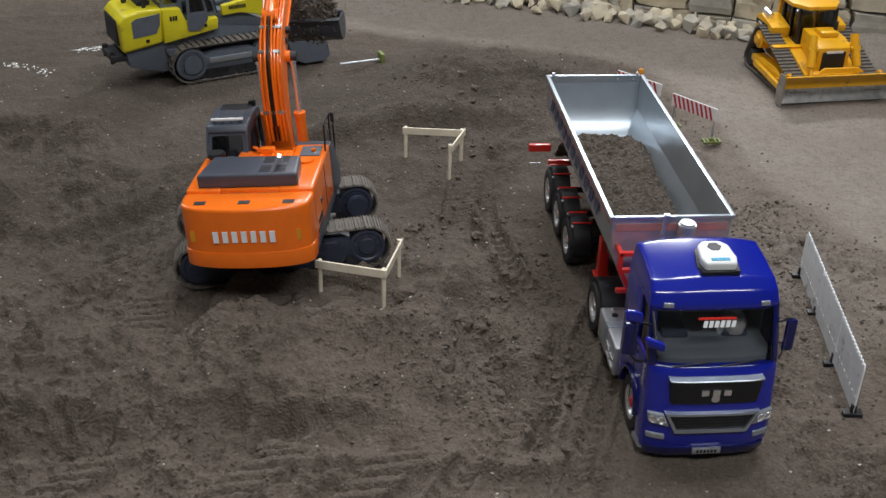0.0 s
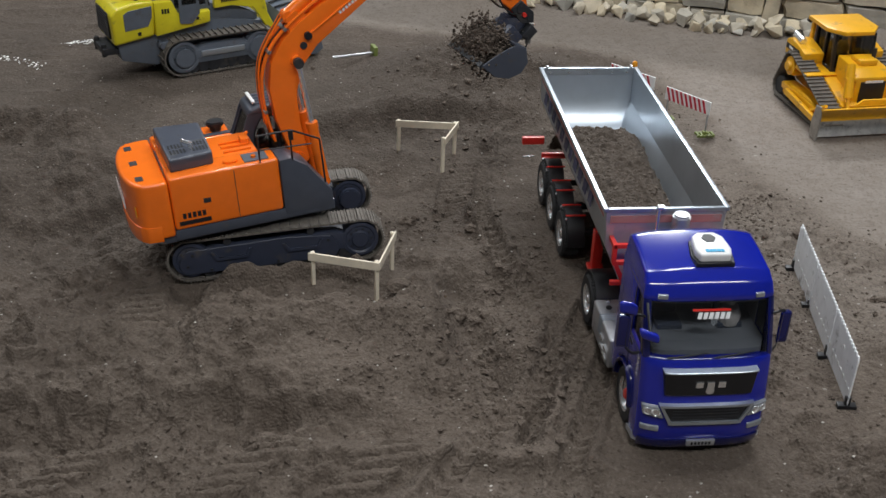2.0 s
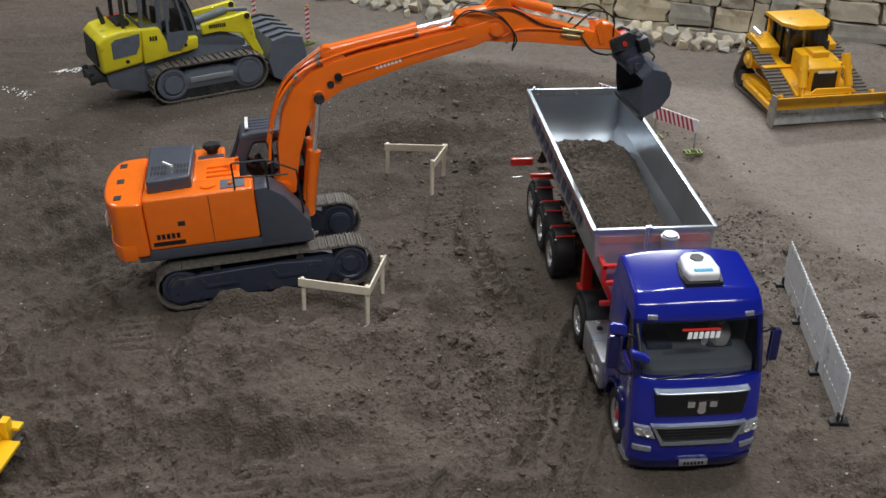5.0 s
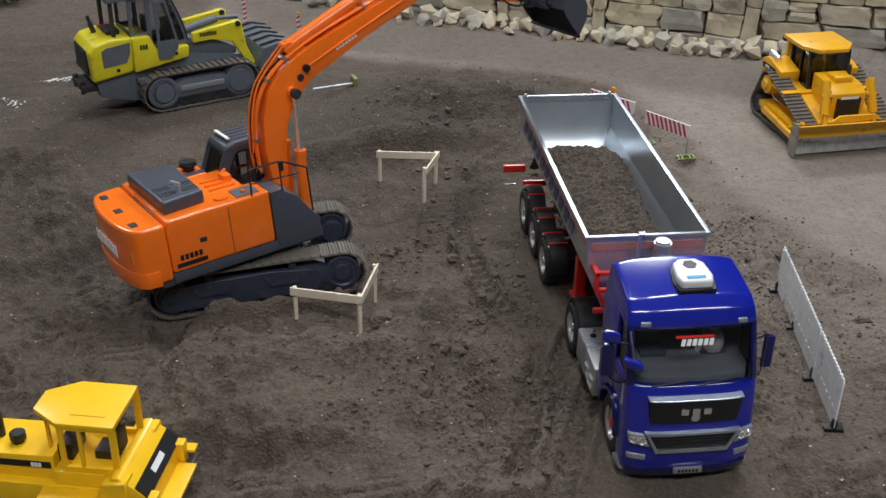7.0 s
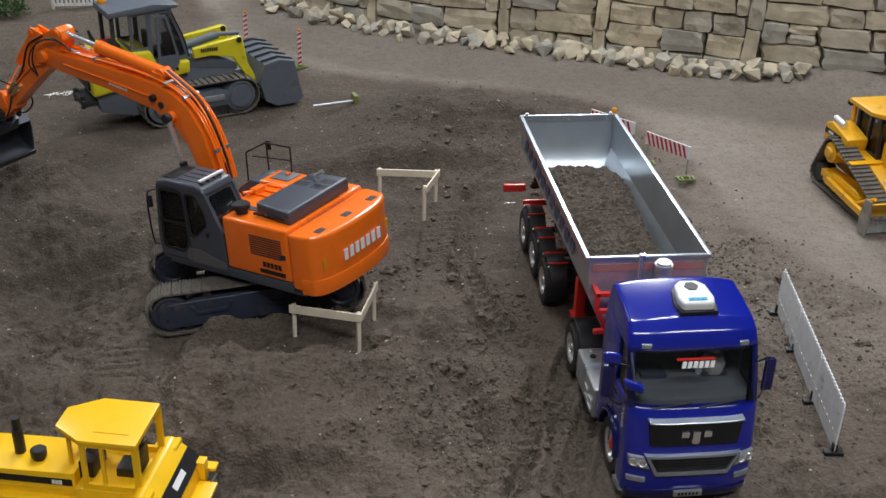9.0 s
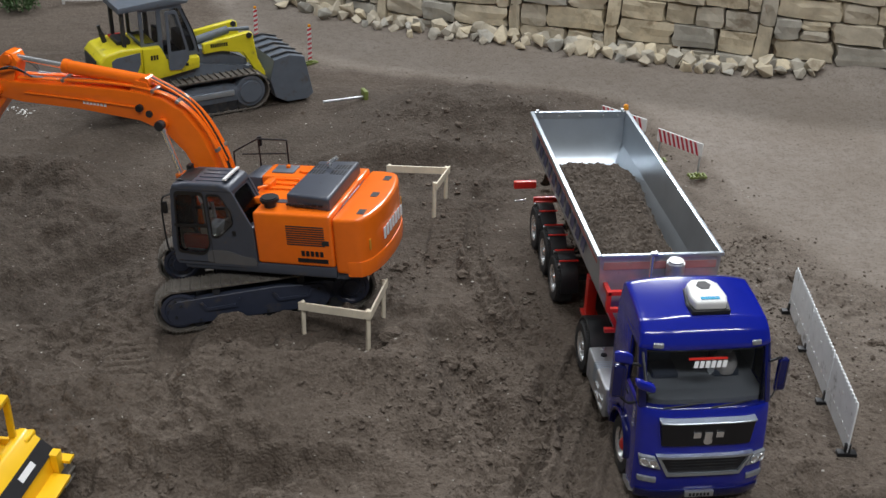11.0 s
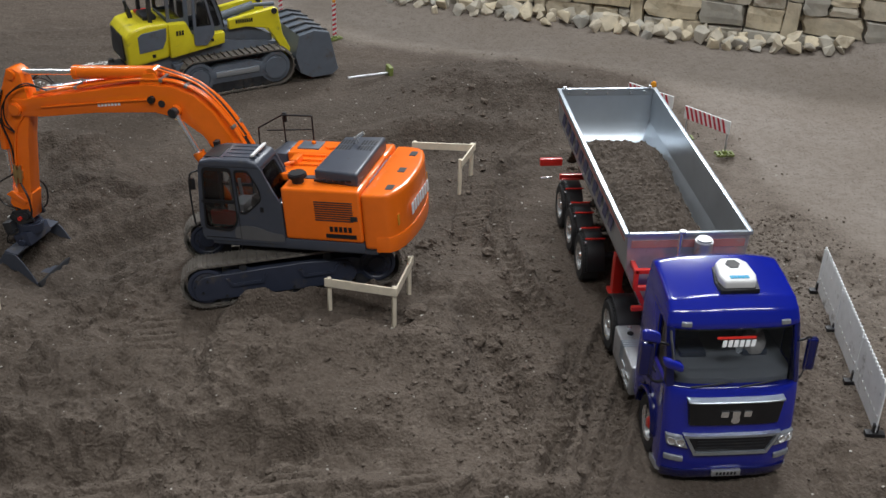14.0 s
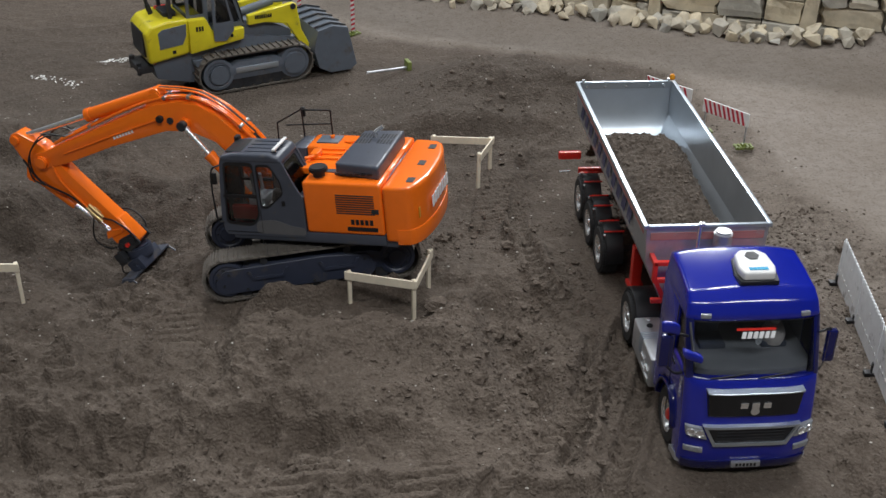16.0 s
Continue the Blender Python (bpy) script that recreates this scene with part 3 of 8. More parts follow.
def scatter_clods():
    """Crumbs and clods of soil lying on the ground, one object."""
    rng = np.random.RandomState(7)
    shapes = []
    for s in range(7):
        bm = clod_mesh(s)
        bm.verts.ensure_lookup_table()
        shapes.append((np.array([v.co[:] for v in bm.verts]), np.array([[v.index for v in f.verts] for f in bm.faces])))
        bm.free()
    xs, ys = rng.uniform(-1.6, 0.55, 150000), np.where(rng.rand(150000) < 0.5, rng.uniform(-0.45, 0.5, 150000), rng.uniform(-0.45, 1.6, 150000))
    side = road_side(xs, ys)
    density = fractal(xs, ys, 4, 3)
    worked = 0.10 + 0.9 * np.clip(blob(xs, ys, -0.24, 0.25, 0.13, 0.45) + 0.7 * blob(xs, ys, -0.1, 1.05, 0.35, 0.2) + 0.6 * blob(xs, ys, 0.3, 0.5, 0.10, 0.5, -8) + 0.8 * blob(xs, ys, -0.55, -0.08, 0.55, 0.26), 0, 1)
    keep = (side < 0.02 + 0.30 * rng.rand(len(xs)) ** 12) & (rng.rand(len(xs)) < worked * (0.55 + 1.3 * density))
    keep &= ~((np.abs(xs) < 0.10) & (ys > -0.3) & (ys < 0.6))
    keep &= ~((np.abs(xs + 0.598) < 0.19) & (np.abs(ys - 0.336) < 0.13))
    xs, ys = xs[keep], ys[keep]
    zs, _ = ground_height(xs, ys)
    verts, faces, base = [], [], 0
    for x, y, z in zip(xs, ys, zs):
        v, f = shapes[rng.randint(7)]
        r = 0.0009 + 0.0034 * rng.rand() ** 4 + (0.008 * rng.rand() if rng.rand() < 0.012 + 0.05 * math.exp(-((x + 0.26) / 0.1) ** 2) else 0)
        a = rng.rand() * 6.28
        c, s = math.cos(a), math.sin(a)
        w = v * (r * rng.uniform(0.8, 1.3), r, r * rng.uniform(0.55, 0.9))
        verts.append(np.stack([w[:, 0] * c - w[:, 1] * s + x, w[:, 0] * s + w[:, 1] * c + y, w[:, 2] + z + 0.22 * r], -1))
        faces.append(f + base)
        base += len(v)
    me = bpy.data.meshes.new("soil_clods")
    me.from_pydata(np.concatenate(verts).tolist(), [], np.concatenate(faces).tolist())
    me.materials.append(SOIL)
    tagged(new("soil_clods", me), "loose dark crumbs and clods of soil", "soil", "", "stuff")
    # small pale pebbles strewn among them
    px, py = rng.uniform(-1.5, 0.5, 900), rng.uniform(-0.42, 1.3, 900)
    keep = (road_side(px, py) < 0.05) & ~((np.abs(px) < 0.10) & (py > -0.3) & (py < 0.6))
    px, py = px[keep], py[keep]
    pz, _ = ground_height(px, py)
    verts, faces, base = [], [], 0
    for x, y, z in zip(px, py, pz):
        v, f = shapes[rng.randint(7)]
        r = 0.0010 + 0.0018 * rng.rand() ** 2
        verts.append(v * (r * rng.uniform(0.8, 1.6), r, r * 0.7) + (x, y, z + 0.3 * r))
        faces.append(f + base)
        base += len(v)
    me = bpy.data.meshes.new("pebbles")
    me.from_pydata(np.concatenate(verts).tolist(), [], np.concatenate(faces).tolist())
    me.materials.append(PEBBLE)
    tagged(new("pebbles", me), "tiny pale pebbles strewn over the soil", "pebbles", "", "stuff")


scatter_clods()
for cx, cy, r in ((-0.291, 0.15, 0.02), (-0.251, -0.046, 0.014), (-0.386, 0.135, 0.022), (-0.335, -0.04, 0.013), (-0.24, 0.36, 0.014), (-0.36, 0.42, 0.016), (0.36, 0.30, 0.014), (0.43, 0.10, 0.013), (-0.02, 0.74, 0.018), (0.27, 0.60, 0.017)):
    thing_mesh("soil_clod", clod_mesh(int(900 * r + 50 * cx), 2), SOIL, Matrix.LocRotScale((cx, cy, gz(cx, cy) + 0.1 * r), None, (r * 1.3, r, r * 0.75)), "large lump of dark soil lying on the ground", "clod", "lumps of soil", smooth=False)


# ---------------------------------------------------------------- hall
def hall():
    for name, b in (("wall_north", (-7, 7, 8, 8.2)), ("wall_south", (-7, 7, -6.2, -6)), ("wall_east", (7, 7.2, -6.2, 8.2)), ("wall_west", (-7.2, -7, -6.2, 8.2))):
        thing_mesh(name, box(b[0], b[1], b[2], b[3], -0.6, 5), HALL, Matrix(), "plain pale wall of the hall", "wall", "", "structure")
    thing_mesh("ceiling", box(-7.2, 7.2, -6.2, 8.2, 5, 5.2), HALL, Matrix(), "plain pale ceiling of the hall", "ceiling", "", "structure")


HALL = mat("hall_paint", (0.24, 0.24, 0.24), 0.8, vary=0.05, scale=2)
hall()


# ---------------------------------------------------------------- truck and trailer
def add_wheel(parent, x, y, side, r, w, rim_mat, hub="chrome"):
    """A wheel on the x axis; side -1 or 1 is its outer side."""
    tyre = part("wheel", lathe([(r * 0.60, -w / 2), (r * 0.9, -w / 2), (r * 0.985, -w * 0.38), (r, -w * 0.25), (r, w * 0.25), (r * 0.985, w * 0.38), (r * 0.9, w / 2), (r * 0.60, w / 2)], "x", 36, None, False), RUBBER, parent, "black rubber tyre with a bright rim", pose(x, y, r))
    part("rim", lathe([(0.0001, side * w * 0.12), (r * 0.30, side * w * 0.12), (r * 0.42, side * w * 0.16), (r * 0.52, side * w * 0.44), (r * 0.60, side * w * 0.49), (r * 0.605, side * w * 0.36), (r * 0.605, -side * w * 0.4), (0.0001, -side * w * 0.4)], "x", 32), rim_mat, tyre, "polished rim")
    part("hub", lathe([(r * 0.22, side * w * 0.1), (r * 0.22, side * w * 0.36), (r * 0.15, side * w * 0.46), (0.0001, side * w * 0.47)], "x", 20), RED if hub == "red" else CHROME, tyre, "hub cap")
    nuts = join(*[cyl((side * w * 0.14, r * 0.34 * math.cos(a), r * 0.34 * math.sin(a)), (side * w * 0.22, r * 0.34 * math.cos(a), r * 0.34 * math.sin(a)), r * 0.035, seg=6) for a in [k * math.pi / 5 for k in range(10)]])
    part("wheel_nuts", nuts, CHROME, tyre)
    treads = []
    for k in range(44):
        a = 2 * math.pi * k / 44
        for s in (-1, 1):
            treads.append(box(-w * 0.21, w * 0.21, -r * 0.03, r * 0.03, 0, 0.0012, m=Matrix.Rotation(a + (0.03 if s > 0 else 0), 4, "X") @ Matrix.Translation((s * w * 0.24, 0, r * 0.993))))
    part("tread", join(*treads), RUBBER, tyre, smooth=False)
    return tyre


def fender(parent, x0, x1, y, r, lip=0.004):
    pts, k = [], 14
    for i in range(k + 1):
        a = radians(-8) + radians(196) * i / k
        pts.append((r * math.cos(a), r * math.sin(a)))
    inner = [(p[0] * (1 - lip / r), p[1] * (1 - lip / r)) for p in pts[::-1]]
    return part("fender", prism([(y + a, 0.043 + b) for a, b in pts + inner], "x", x0, x1, 0.0008, 1), BLACK, parent, "black plastic mudguard")


def build_trailer():
    t = thing("tipper_trailer", Matrix(), "three-axle tipper semi-trailer with an open aluminium tub on a red chassis", "trailer")
    W, L, H = 0.0925, 0.575, 0.246
    outer = [(-W, H), (-0.0885, 0.185), (-0.060, 0.122), (0.060, 0.122), (0.0885, 0.185), (W, H)]
    inner = [(W - 0.0035, H), (0.0850, 0.186), (0.0575, 0.1255), (-0.0575, 0.1255), (-0.0850, 0.186), (-W + 0.0035, H)]
    tub = part("tub", prism(outer + inner, "y", 0.004, L - 0.004, 0), ALU, t, "bright bare aluminium tub", smooth=False)
    part("front_wall", prism(outer, "y", 0.0, 0.004, 0.0008, 1), ALU_DULL, tub, smooth=False)
    gate = part("tailgate", prism(outer, "y", L - 0.004, L, 0.0008, 1), ALU, tub, "aluminium tailgate curving into the floor")
    for s in (-1, 1):
        part("rail", box(s * W - 0.0035, s * W + 0.0035, -0.001, L + 0.001, H - 0.004, H + 0.002, 0.001), ALU, tub, "bright top rail")
    for y in (-0.0015, L - 0.0045):
        part("rail", box(-W + 0.0036, W - 0.0036, y, y + 0.006, H - 0.004, H + 0.002, 0.001), ALU, tub, "bright top rail")
    for x in (-0.082, 0.082):
        part("hinge", cyl((x, L - 0.004, H + 0.001), (x, L - 0.004, H + 0.007), 0.003, seg=10), CHROME, tub, "chrome hinge pin")
    lining = prism([(L - 0.0045, 0.234), (L - 0.009, 0.215), (L - 0.016, 0.190), (L - 0.026, 0.167), (L - 0.040, 0.148), (L - 0.056, 0.135), (L - 0.078, 0.1260), (L - 0.0045, 0.1260)], "x", -1.0, 1.0)
    for v in lining.verts:
        v.co.x *= float(np.interp(v.co.z, (0.1255, 0.186, 0.246), (0.0572, 0.0848, 0.0886)))
    part("gate_lining", lining, ALU, gate, "bright sheet curving from the gate into the floor")
    for x, z in ((-0.075, 0.240), (-0.04, 0.240), (0.0, 0.240), (0.045, 0.240), (0.074, 0.240)):
        part("rivet", cyl((x, L - 0.004, z), (x, L - 0.008, z), 0.0016, seg=8), CHROME, gate)
    # dusty lettering film along the sides
    for s in (-1, 1):
        m = Matrix.Translation((s * 0.0917, 0.29, 0.219)) @ Matrix.Rotation(-s * radians(3.7), 4, "Y") @ Matrix.Rotation(radians(90) * s, 4, "Z")
        part("side_film", box(-0.275, 0.275, -0.0008, 0, 0.008, 0.018, m=m), DRED, tub, "faded red film along the side", smooth=False)
        mm = Matrix.Translation((s * 0.0928, 0.30, 0.214)) @ Matrix.Rotation(-s * radians(3.7), 4, "Y") @ Matrix.Rotation(radians(90) * s, 4, "Z")
        part("lettering", bars(11, 0.44, 0.022, 0.0008, 0.42, 0.15), DARKFILM, tub, "row of dark blue bars in place of lettering", mm, smooth=False)
    part("front_film", box(-0.085, 0.085, -0.0012, 0, 0.224, 0.236), DRED, tub, "faded red band", smooth=False)
    # chassis
    for s in (-1, 1):
        part("beam", box(s * 0.036 - 0.006, s * 0.036 + 0.006, 0.0, 0.56, 0.085, 0.121, 0.0015), RED, t, "red steel beam")
    for y in (0.03, 0.16, 0.26, 0.36, 0.46, 0.55):
        part("cross_member", box(-0.030, 0.030, y, y + 0.008, 0.09, 0.11), RED, t)
    for s in (-1, 1):
        f = []
        for z in (0.136, 0.171, 0.200):
            f.append(box(min(s * 0.082, s * 0.03), max(s * 0.082, s * 0.03), -0.030, -0.023, z - 0.0035, z + 0.0035, 0.001))
        f.append(box(s * 0.080 - 0.0035, s * 0.080 + 0.0035, -0.030, -0.023, 0.172, 0.2, 0.001))
        f.append(prism([(s * 0.080, 0.168), (s * 0.073, 0.168), (s * 0.058, 0.138), (s * 0.066, 0.138)], "y", -0.030, -0.023))
        f.append(box(s * 0.080 - 0.0035, s * 0.080 + 0.0035, -0.030, 0.0, 0.196, 0.203, 0.001))
        f.append(box(s * 0.034 - 0.004, s * 0.034 + 0.004, -0.030, 0.01, 0.118, 0.203, 0.001))
        part("front_frame", join(*f), RED, t, "open red tubular frame")
    part("gooseneck", box(-0.042, 0.042, -0.03, 0.30, 0.100, 0.120, 0.003), RED, t)
    for s in (-1, 1):
        part("landing_leg", join(box(s * 0.055 - 0.008, s * 0.055 + 0.008, 0.155, 0.172, 0.05, 0.12, 0.001), box(s * 0.055 - 0.013, s * 0.055 + 0.013, 0.15, 0.177, 0.045, 0.051, 0.001), box(min(0.03 * s, 0.055 * s), max(0.03 * s, 0.055 * s), 0.158, 0.169, 0.09, 0.1)), RED, t, "red landing leg")
    for i, y in enumerate((0.295, 0.393, 0.491)):
        for s in (-1, 1):
            add_wheel(t, s * 0.0765, y, s, 0.042, 0.031, CHROME)
            fender(t, min(s * 0.055, s * 0.086), max(s * 0.055, s * 0.086), y, 0.0475)
            for dy in (-0.020, 0.020):
                part("fender_strip", box(min(s * 0.052, s * 0.087), max(s * 0.052, s * 0.087), y + dy - 0.0015, y + dy + 0.0015, 0.0862, 0.0880), RED, t, "thin red strip")
            for dy, z in ((-0.024, 0.082), (0.022, 0.083)):
                part("fender_bolt", cyl((s * 0.0855, y + dy, z), (s * 0.089, y + dy, z), 0.0022, seg=8), CHROME, t)
        part("axle", cyl((-0.07, y, 0.042), (0.07, y, 0.042), 0.006), DARK, t)
    for s in (-1, 1):
        part("tail_lamp", box(s * 0.100 - 0.022, s * 0.100 + 0.022, 0.556, 0.566, 0.094, 0.109, 0.002), RED, t, "red tail lamp block")
        part("marker_lamp", cyl((s * 0.10, 0.545, 0.075), (s * 0.122, 0.543, 0.075), 0.0022, seg=10), CHROME, t, "small chrome side marker")
    part("rear_bumper", box(-0.08, 0.08, 0.562, 0.568, 0.06, 0.072, 0.001), RED, t)
    part("beacon", join(cyl((0.093, 0.585, 0.235), (0.093, 0.585, 0.246), 0.003, seg=10), cyl((0.093, 0.585, 0.246), (0.093, 0.585, 0.256), 0.006, 0.0045, seg=14, bevel=0.0015)), AMBER, t, "small amber beacon")
    part("beacon_bracket", box(0.09, 0.096, L - 0.001, 0.588, 0.228, 0.236), ALU_DULL, t)
    # hydraulic ram standing between the cab and the tub
    part("ram", join(cyl((0.018, -0.016, 0.10), (0.018, -0.016, 0.243), 0.0135, seg=28, bevel=0.001), cyl((0.018, -0.016, 0.243), (0.018, -0.016, 0.246), 0.011, seg=28)), ALU_DULL, t, "silver telescopic ram")
    part("ram_pipe", join(cyl((-0.017, -0.014, 0.10), (-0.017, -0.014, 0.258), 0.0032, seg=14), cyl((-0.020, -0.014, 0.256), (-0.011, -0.014, 0.256), 0.0042, seg=14)), CHROME, t, "chrome pipe")
    return t


def load_surface():
    """The heap of soil in the tub, a closed lump with an uneven top."""
    xs, ys = np.linspace(-0.083, 0.083, 84), np.linspace(0.012, 0.505, 220)
    gx, gy = np.meshgrid(xs, ys)
    top = 0.150 + 0.060 * np.exp(-((gx + 0.014) / 0.082) ** 4) * smooth(0.50, 0.40, gy) * smooth(-0.06, 0.10, gy) * (0.82 + 0.18 * smooth(0.36, 0.2, gy))
    top = top - 0.034 * smooth(0.02, 0.10, gx + 0.0 * gy) * smooth(0.40, 0.1, gy) - 0.03 * smooth(0.44, 0.50, gy)
    top = top + 0.012 * fractal(gx, gy, 16, 3) + 0.010 * np.abs(fractal(gx, gy, 48, 3, 0.6)) + 0.005 * fractal(gx, gy, 120, 2, 0.6)
    n, k = len(xs), len(ys)
    verts = [(a, b, c) for a, b, c in zip(gx.ravel(), gy.ravel(), top.ravel())]
    faces = [(j * n + i, j * n + i + 1, (j + 1) * n + i + 1, (j + 1) * n + i) for j in range(k - 1) for i in range(n - 1)]
    base = len(verts)
    edge = [i for i in range(n)] + [j * n + n - 1 for j in range(1, k)] + [(k - 1) * n + i for i in range(n - 2, -1, -1)] + [j * n for j in range(k - 2, 0, -1)]
    for e in edge:
        x, y, _ = verts[e]
        verts.append((x * 0.66, min(max(y, 0.02), 0.49), 0.1262))
    for i in range(len(edge)):
        a, b = edge[i], edge[(i + 1) % len(edge)]
        faces.append((b, a, base + i, base + (i + 1) % len(edge)))
    faces.append(tuple(base + i for i in range(len(edge)))[::-1])
    me = bpy.data.meshes.new("soil_load")
    me.from_pydata(verts, [], faces)
    me.attributes.new("dark_share", "FLOAT", "POINT").data.foreach_set("value", np.full(len(verts), 0.75, np.float32))
    me.materials.append(SOIL)
    ob = tagged(new("soil_load", me), "heap of dark crumbly soil loaded in the aluminium tub", "soil heap")
    rng = np.random.RandomState(3)
    crumbs = []
    for i in range(260):
        x, y = rng.uniform(-0.078, 0.06), rng.uniform(0.03, 0.43)
        z = top[np.argmin(abs(ys - y)), np.argmin(abs(xs - x))]
        bm = clod_mesh(i % 9)
        r = 0.0016 + 0.0035 * rng.rand() ** 3
        bm.transform(Matrix.LocRotScale((x, y, z + 0.1 * r), Euler((0, 0, rng.rand() * 6)), (r, r * 1.2, r * 0.8)))
        crumbs.append(bm)
    tagged(part("crumb_layer", join(*crumbs), SOIL, ob, smooth=False), kind="stuff")
    return ob


def curve_front(bm, m=None):
    """Bends a piece of the cab: corners swept back in plan, sides drawn in towards the roof."""
    if m is not None:
        bm.transform(m)
    for k in range(-7, 8):
        bmesh.ops.bisect_plane(bm, geom=bm.verts[:] + bm.edges[:] + bm.faces[:], plane_co=(0.0115 * k, 0, 0), plane_no=(1, 0, 0))
    for v in bm.verts:
        back = float(smooth(-0.16, -0.26, v.co.y))
        high = float(smooth(0.215, 0.280, v.co.z))
        edge = min(abs(v.co.x) / 0.09, 1.2)
        v.co.y += 0.015 * back * edge ** 4.5 - 0.001 * back
        v.co.z -= 0.008 * high * edge ** 3
        v.co.x *= 1 - 0.055 * high
    return bm


def cabpart(name, bm, material, parent, label="", m=None, smooth=True):
    return part(name, curve_front(bm, m), material, parent, label, None, smooth)


def build_tractor():
    t = thing("tractor_truck", pose(0.003, 0, 0), "glossy blue two-axle tractor truck with a high sleeper cab", "truck")
    hw = 0.090
    low = [(-0.098, 0.040), (-0.128, 0.040), (-0.132, 0.075), (-0.150, 0.092), (-0.178, 0.097), (-0.206, 0.092), (-0.224, 0.072), (-0.228, 0.022), (-0.262, 0.018), (-0.269, 0.045), (-0.266, 0.095), (-0.258, 0.145), (-0.252, 0.158), (-0.098, 0.158)]
    cab = part("cab", curve_front(prism(low, "x", -hw, hw, 0.007, 3)), BLUE, t, "glossy blue cab")
    roof = [(-0.098, 0.226), (-0.220, 0.223), (-0.222, 0.232), (-0.213, 0.250), (-0.195, 0.262), (-0.15, 0.270), (-0.11, 0.273), (-0.098, 0.268)]
    cabpart("roof", prism(roof, "x", -hw, hw, 0.011, 4), BLUE, cab, "high blue roof with rounded edges")
    cabpart("back_wall", box(-hw + 0.001, hw - 0.001, -0.106, -0.0985, 0.15, 0.24, 0.002), BLUE, cab)
    for s in (-1, 1):
        cabpart("side_panel", box(s * hw - 0.004 if s > 0 else -hw, hw if s > 0 else -hw + 0.004, -0.178, -0.0985, 0.150, 0.235, 0.0015), BLUE, cab, "blue side of the sleeper")
        pil = prism([(-0.2545, 0.152), (-0.240, 0.152), (-0.2085, 0.228), (-0.2215, 0.228)], "x", s * (hw - 0.005) - 0.005, s * (hw - 0.005) + 0.005, 0.002, 2)
        cabpart("pillar", pil, NAVY, cab, "dark blue windscreen pillar")
        win = prism([(-0.240, 0.157), (-0.178, 0.157), (-0.178, 0.226), (-0.2105, 0.226)], "x", s * (hw - 0.0035) - 0.0006, s * (hw - 0.0035) + 0.0006)
        cabpart("door_window", win, DGLASS, cab, "dark side window", smooth=False)
        cabpart("door_seam", join(box(s * hw - 0.0006, s * hw + 0.0006, -0.1795, -0.1785, 0.05, 0.225), box(s * hw - 0.0006, s * hw + 0.0006, -0.232, -0.179, 0.1495, 0.1505)), BLACK, cab, smooth=False)
        cabpart("door_handle", box(s * hw - 0.001, s * hw + 0.003, -0.197, -0.183, 0.138, 0.143, 0.001), BLACK, cab)
        cabpart("grab_slots", join(*[box(s * hw - 0.001, s * hw + 0.0014, -0.243, -0.236, z, z + 0.004) for z in (0.112, 0.119, 0.126, 0.133, 0.14)]), CHROME, cab, "row of chrome slots")
        # steps and wheel arch lip
        arch = [(-0.178 + 0.050 * math.cos(a), 0.047 + 0.050 * math.sin(a)) for a in [math.pi * k / 12 for k in range(13)]]
        arch += [(-0.178 + 0.046 * math.cos(a), 0.047 + 0.046 * math.sin(a)) for a in [math.pi * k / 12 for k in range(12, -1, -1)]]
        cabpart("wheel_arch", prism(arch, "x", s * hw - 0.004, s * hw + 0.004, 0.001, 1), NAVY, cab)
        cabpart("corner_step", prism([(-0.262, 0.018), (-0.228, 0.012), (-0.226, 0.020), (-0.258, 0.028)], "x", s * (hw - 0.003) - 0.004, s * (hw - 0.003) + 0.004), ALU_DULL, cab)
    glass = prism([(-0.2535, 0.155), (-0.2515, 0.155), (-0.2190, 0.2260), (-0.2210, 0.2260)], "x", -hw + 0.009, hw - 0.009)
    cabpart("windscreen", glass, GLASS, cab, "dark windscreen with a wide view into the cab", smooth=False)
    slope = math.atan2(0.0325, 0.0710)
    on_glass = Matrix.Translation((0, -0.2405, 0.204)) @ Matrix.Rotation(-slope, 4, "X")
    on_top = Matrix.Translation((0.0, -0.2292, 0.2105)) @ Matrix.Rotation(-slope, 4, "X")
    cabpart("name_strip", box(-0.026, 0.026, -0.0012, -0.0004, 0.0045, 0.0078), RED, cab, "thin red strip", on_top, smooth=False)
    cabpart("name_plate", bars(6, 0.046, 0.0088, 0.0016, 0.3, 0.25), PRINT, cab, "white bars in place of a name", on_top @ Matrix.Translation((0.003, 0, -0.0015)), smooth=False)
    # inside of the cab
    cabpart("lining", join(box(-0.084, 0.084, -0.112, -0.1065, 0.152, 0.226), box(-0.084, 0.084, -0.215, -0.110, 0.2195, 0.2225), box(-0.0855, -0.0845, -0.178, -0.11, 0.152, 0.224), box(0.0845, 0.0855, -0.178, -0.11, 0.152, 0.224), box(-0.084, 0.084, -0.245, -0.11, 0.1585, 0.1605)), LINING, cab, "grey cab lining lightened for windscreen reflections", smooth=False)
    cabpart("curtain", box(-0.07, 0.02, -0.118, -0.1135, 0.165, 0.205, 0.002), DOLL, cab, "brownish bunk curtain")
    cabpart("dashboard", box(-0.078, 0.078, -0.246, -0.222, 0.150, 0.166, 0.003), LINING, cab, "grey dashboard")
    cabpart("seats", join(*[join(box(x - 0.018, x + 0.018, -0.19, -0.155, 0.155, 0.168, 0.003), box(x - 0.016, x + 0.016, -0.158, -0.15, 0.165, 0.205, 0.003)) for x in (-0.04, 0.045)]), GREY, cab, "grey seats")
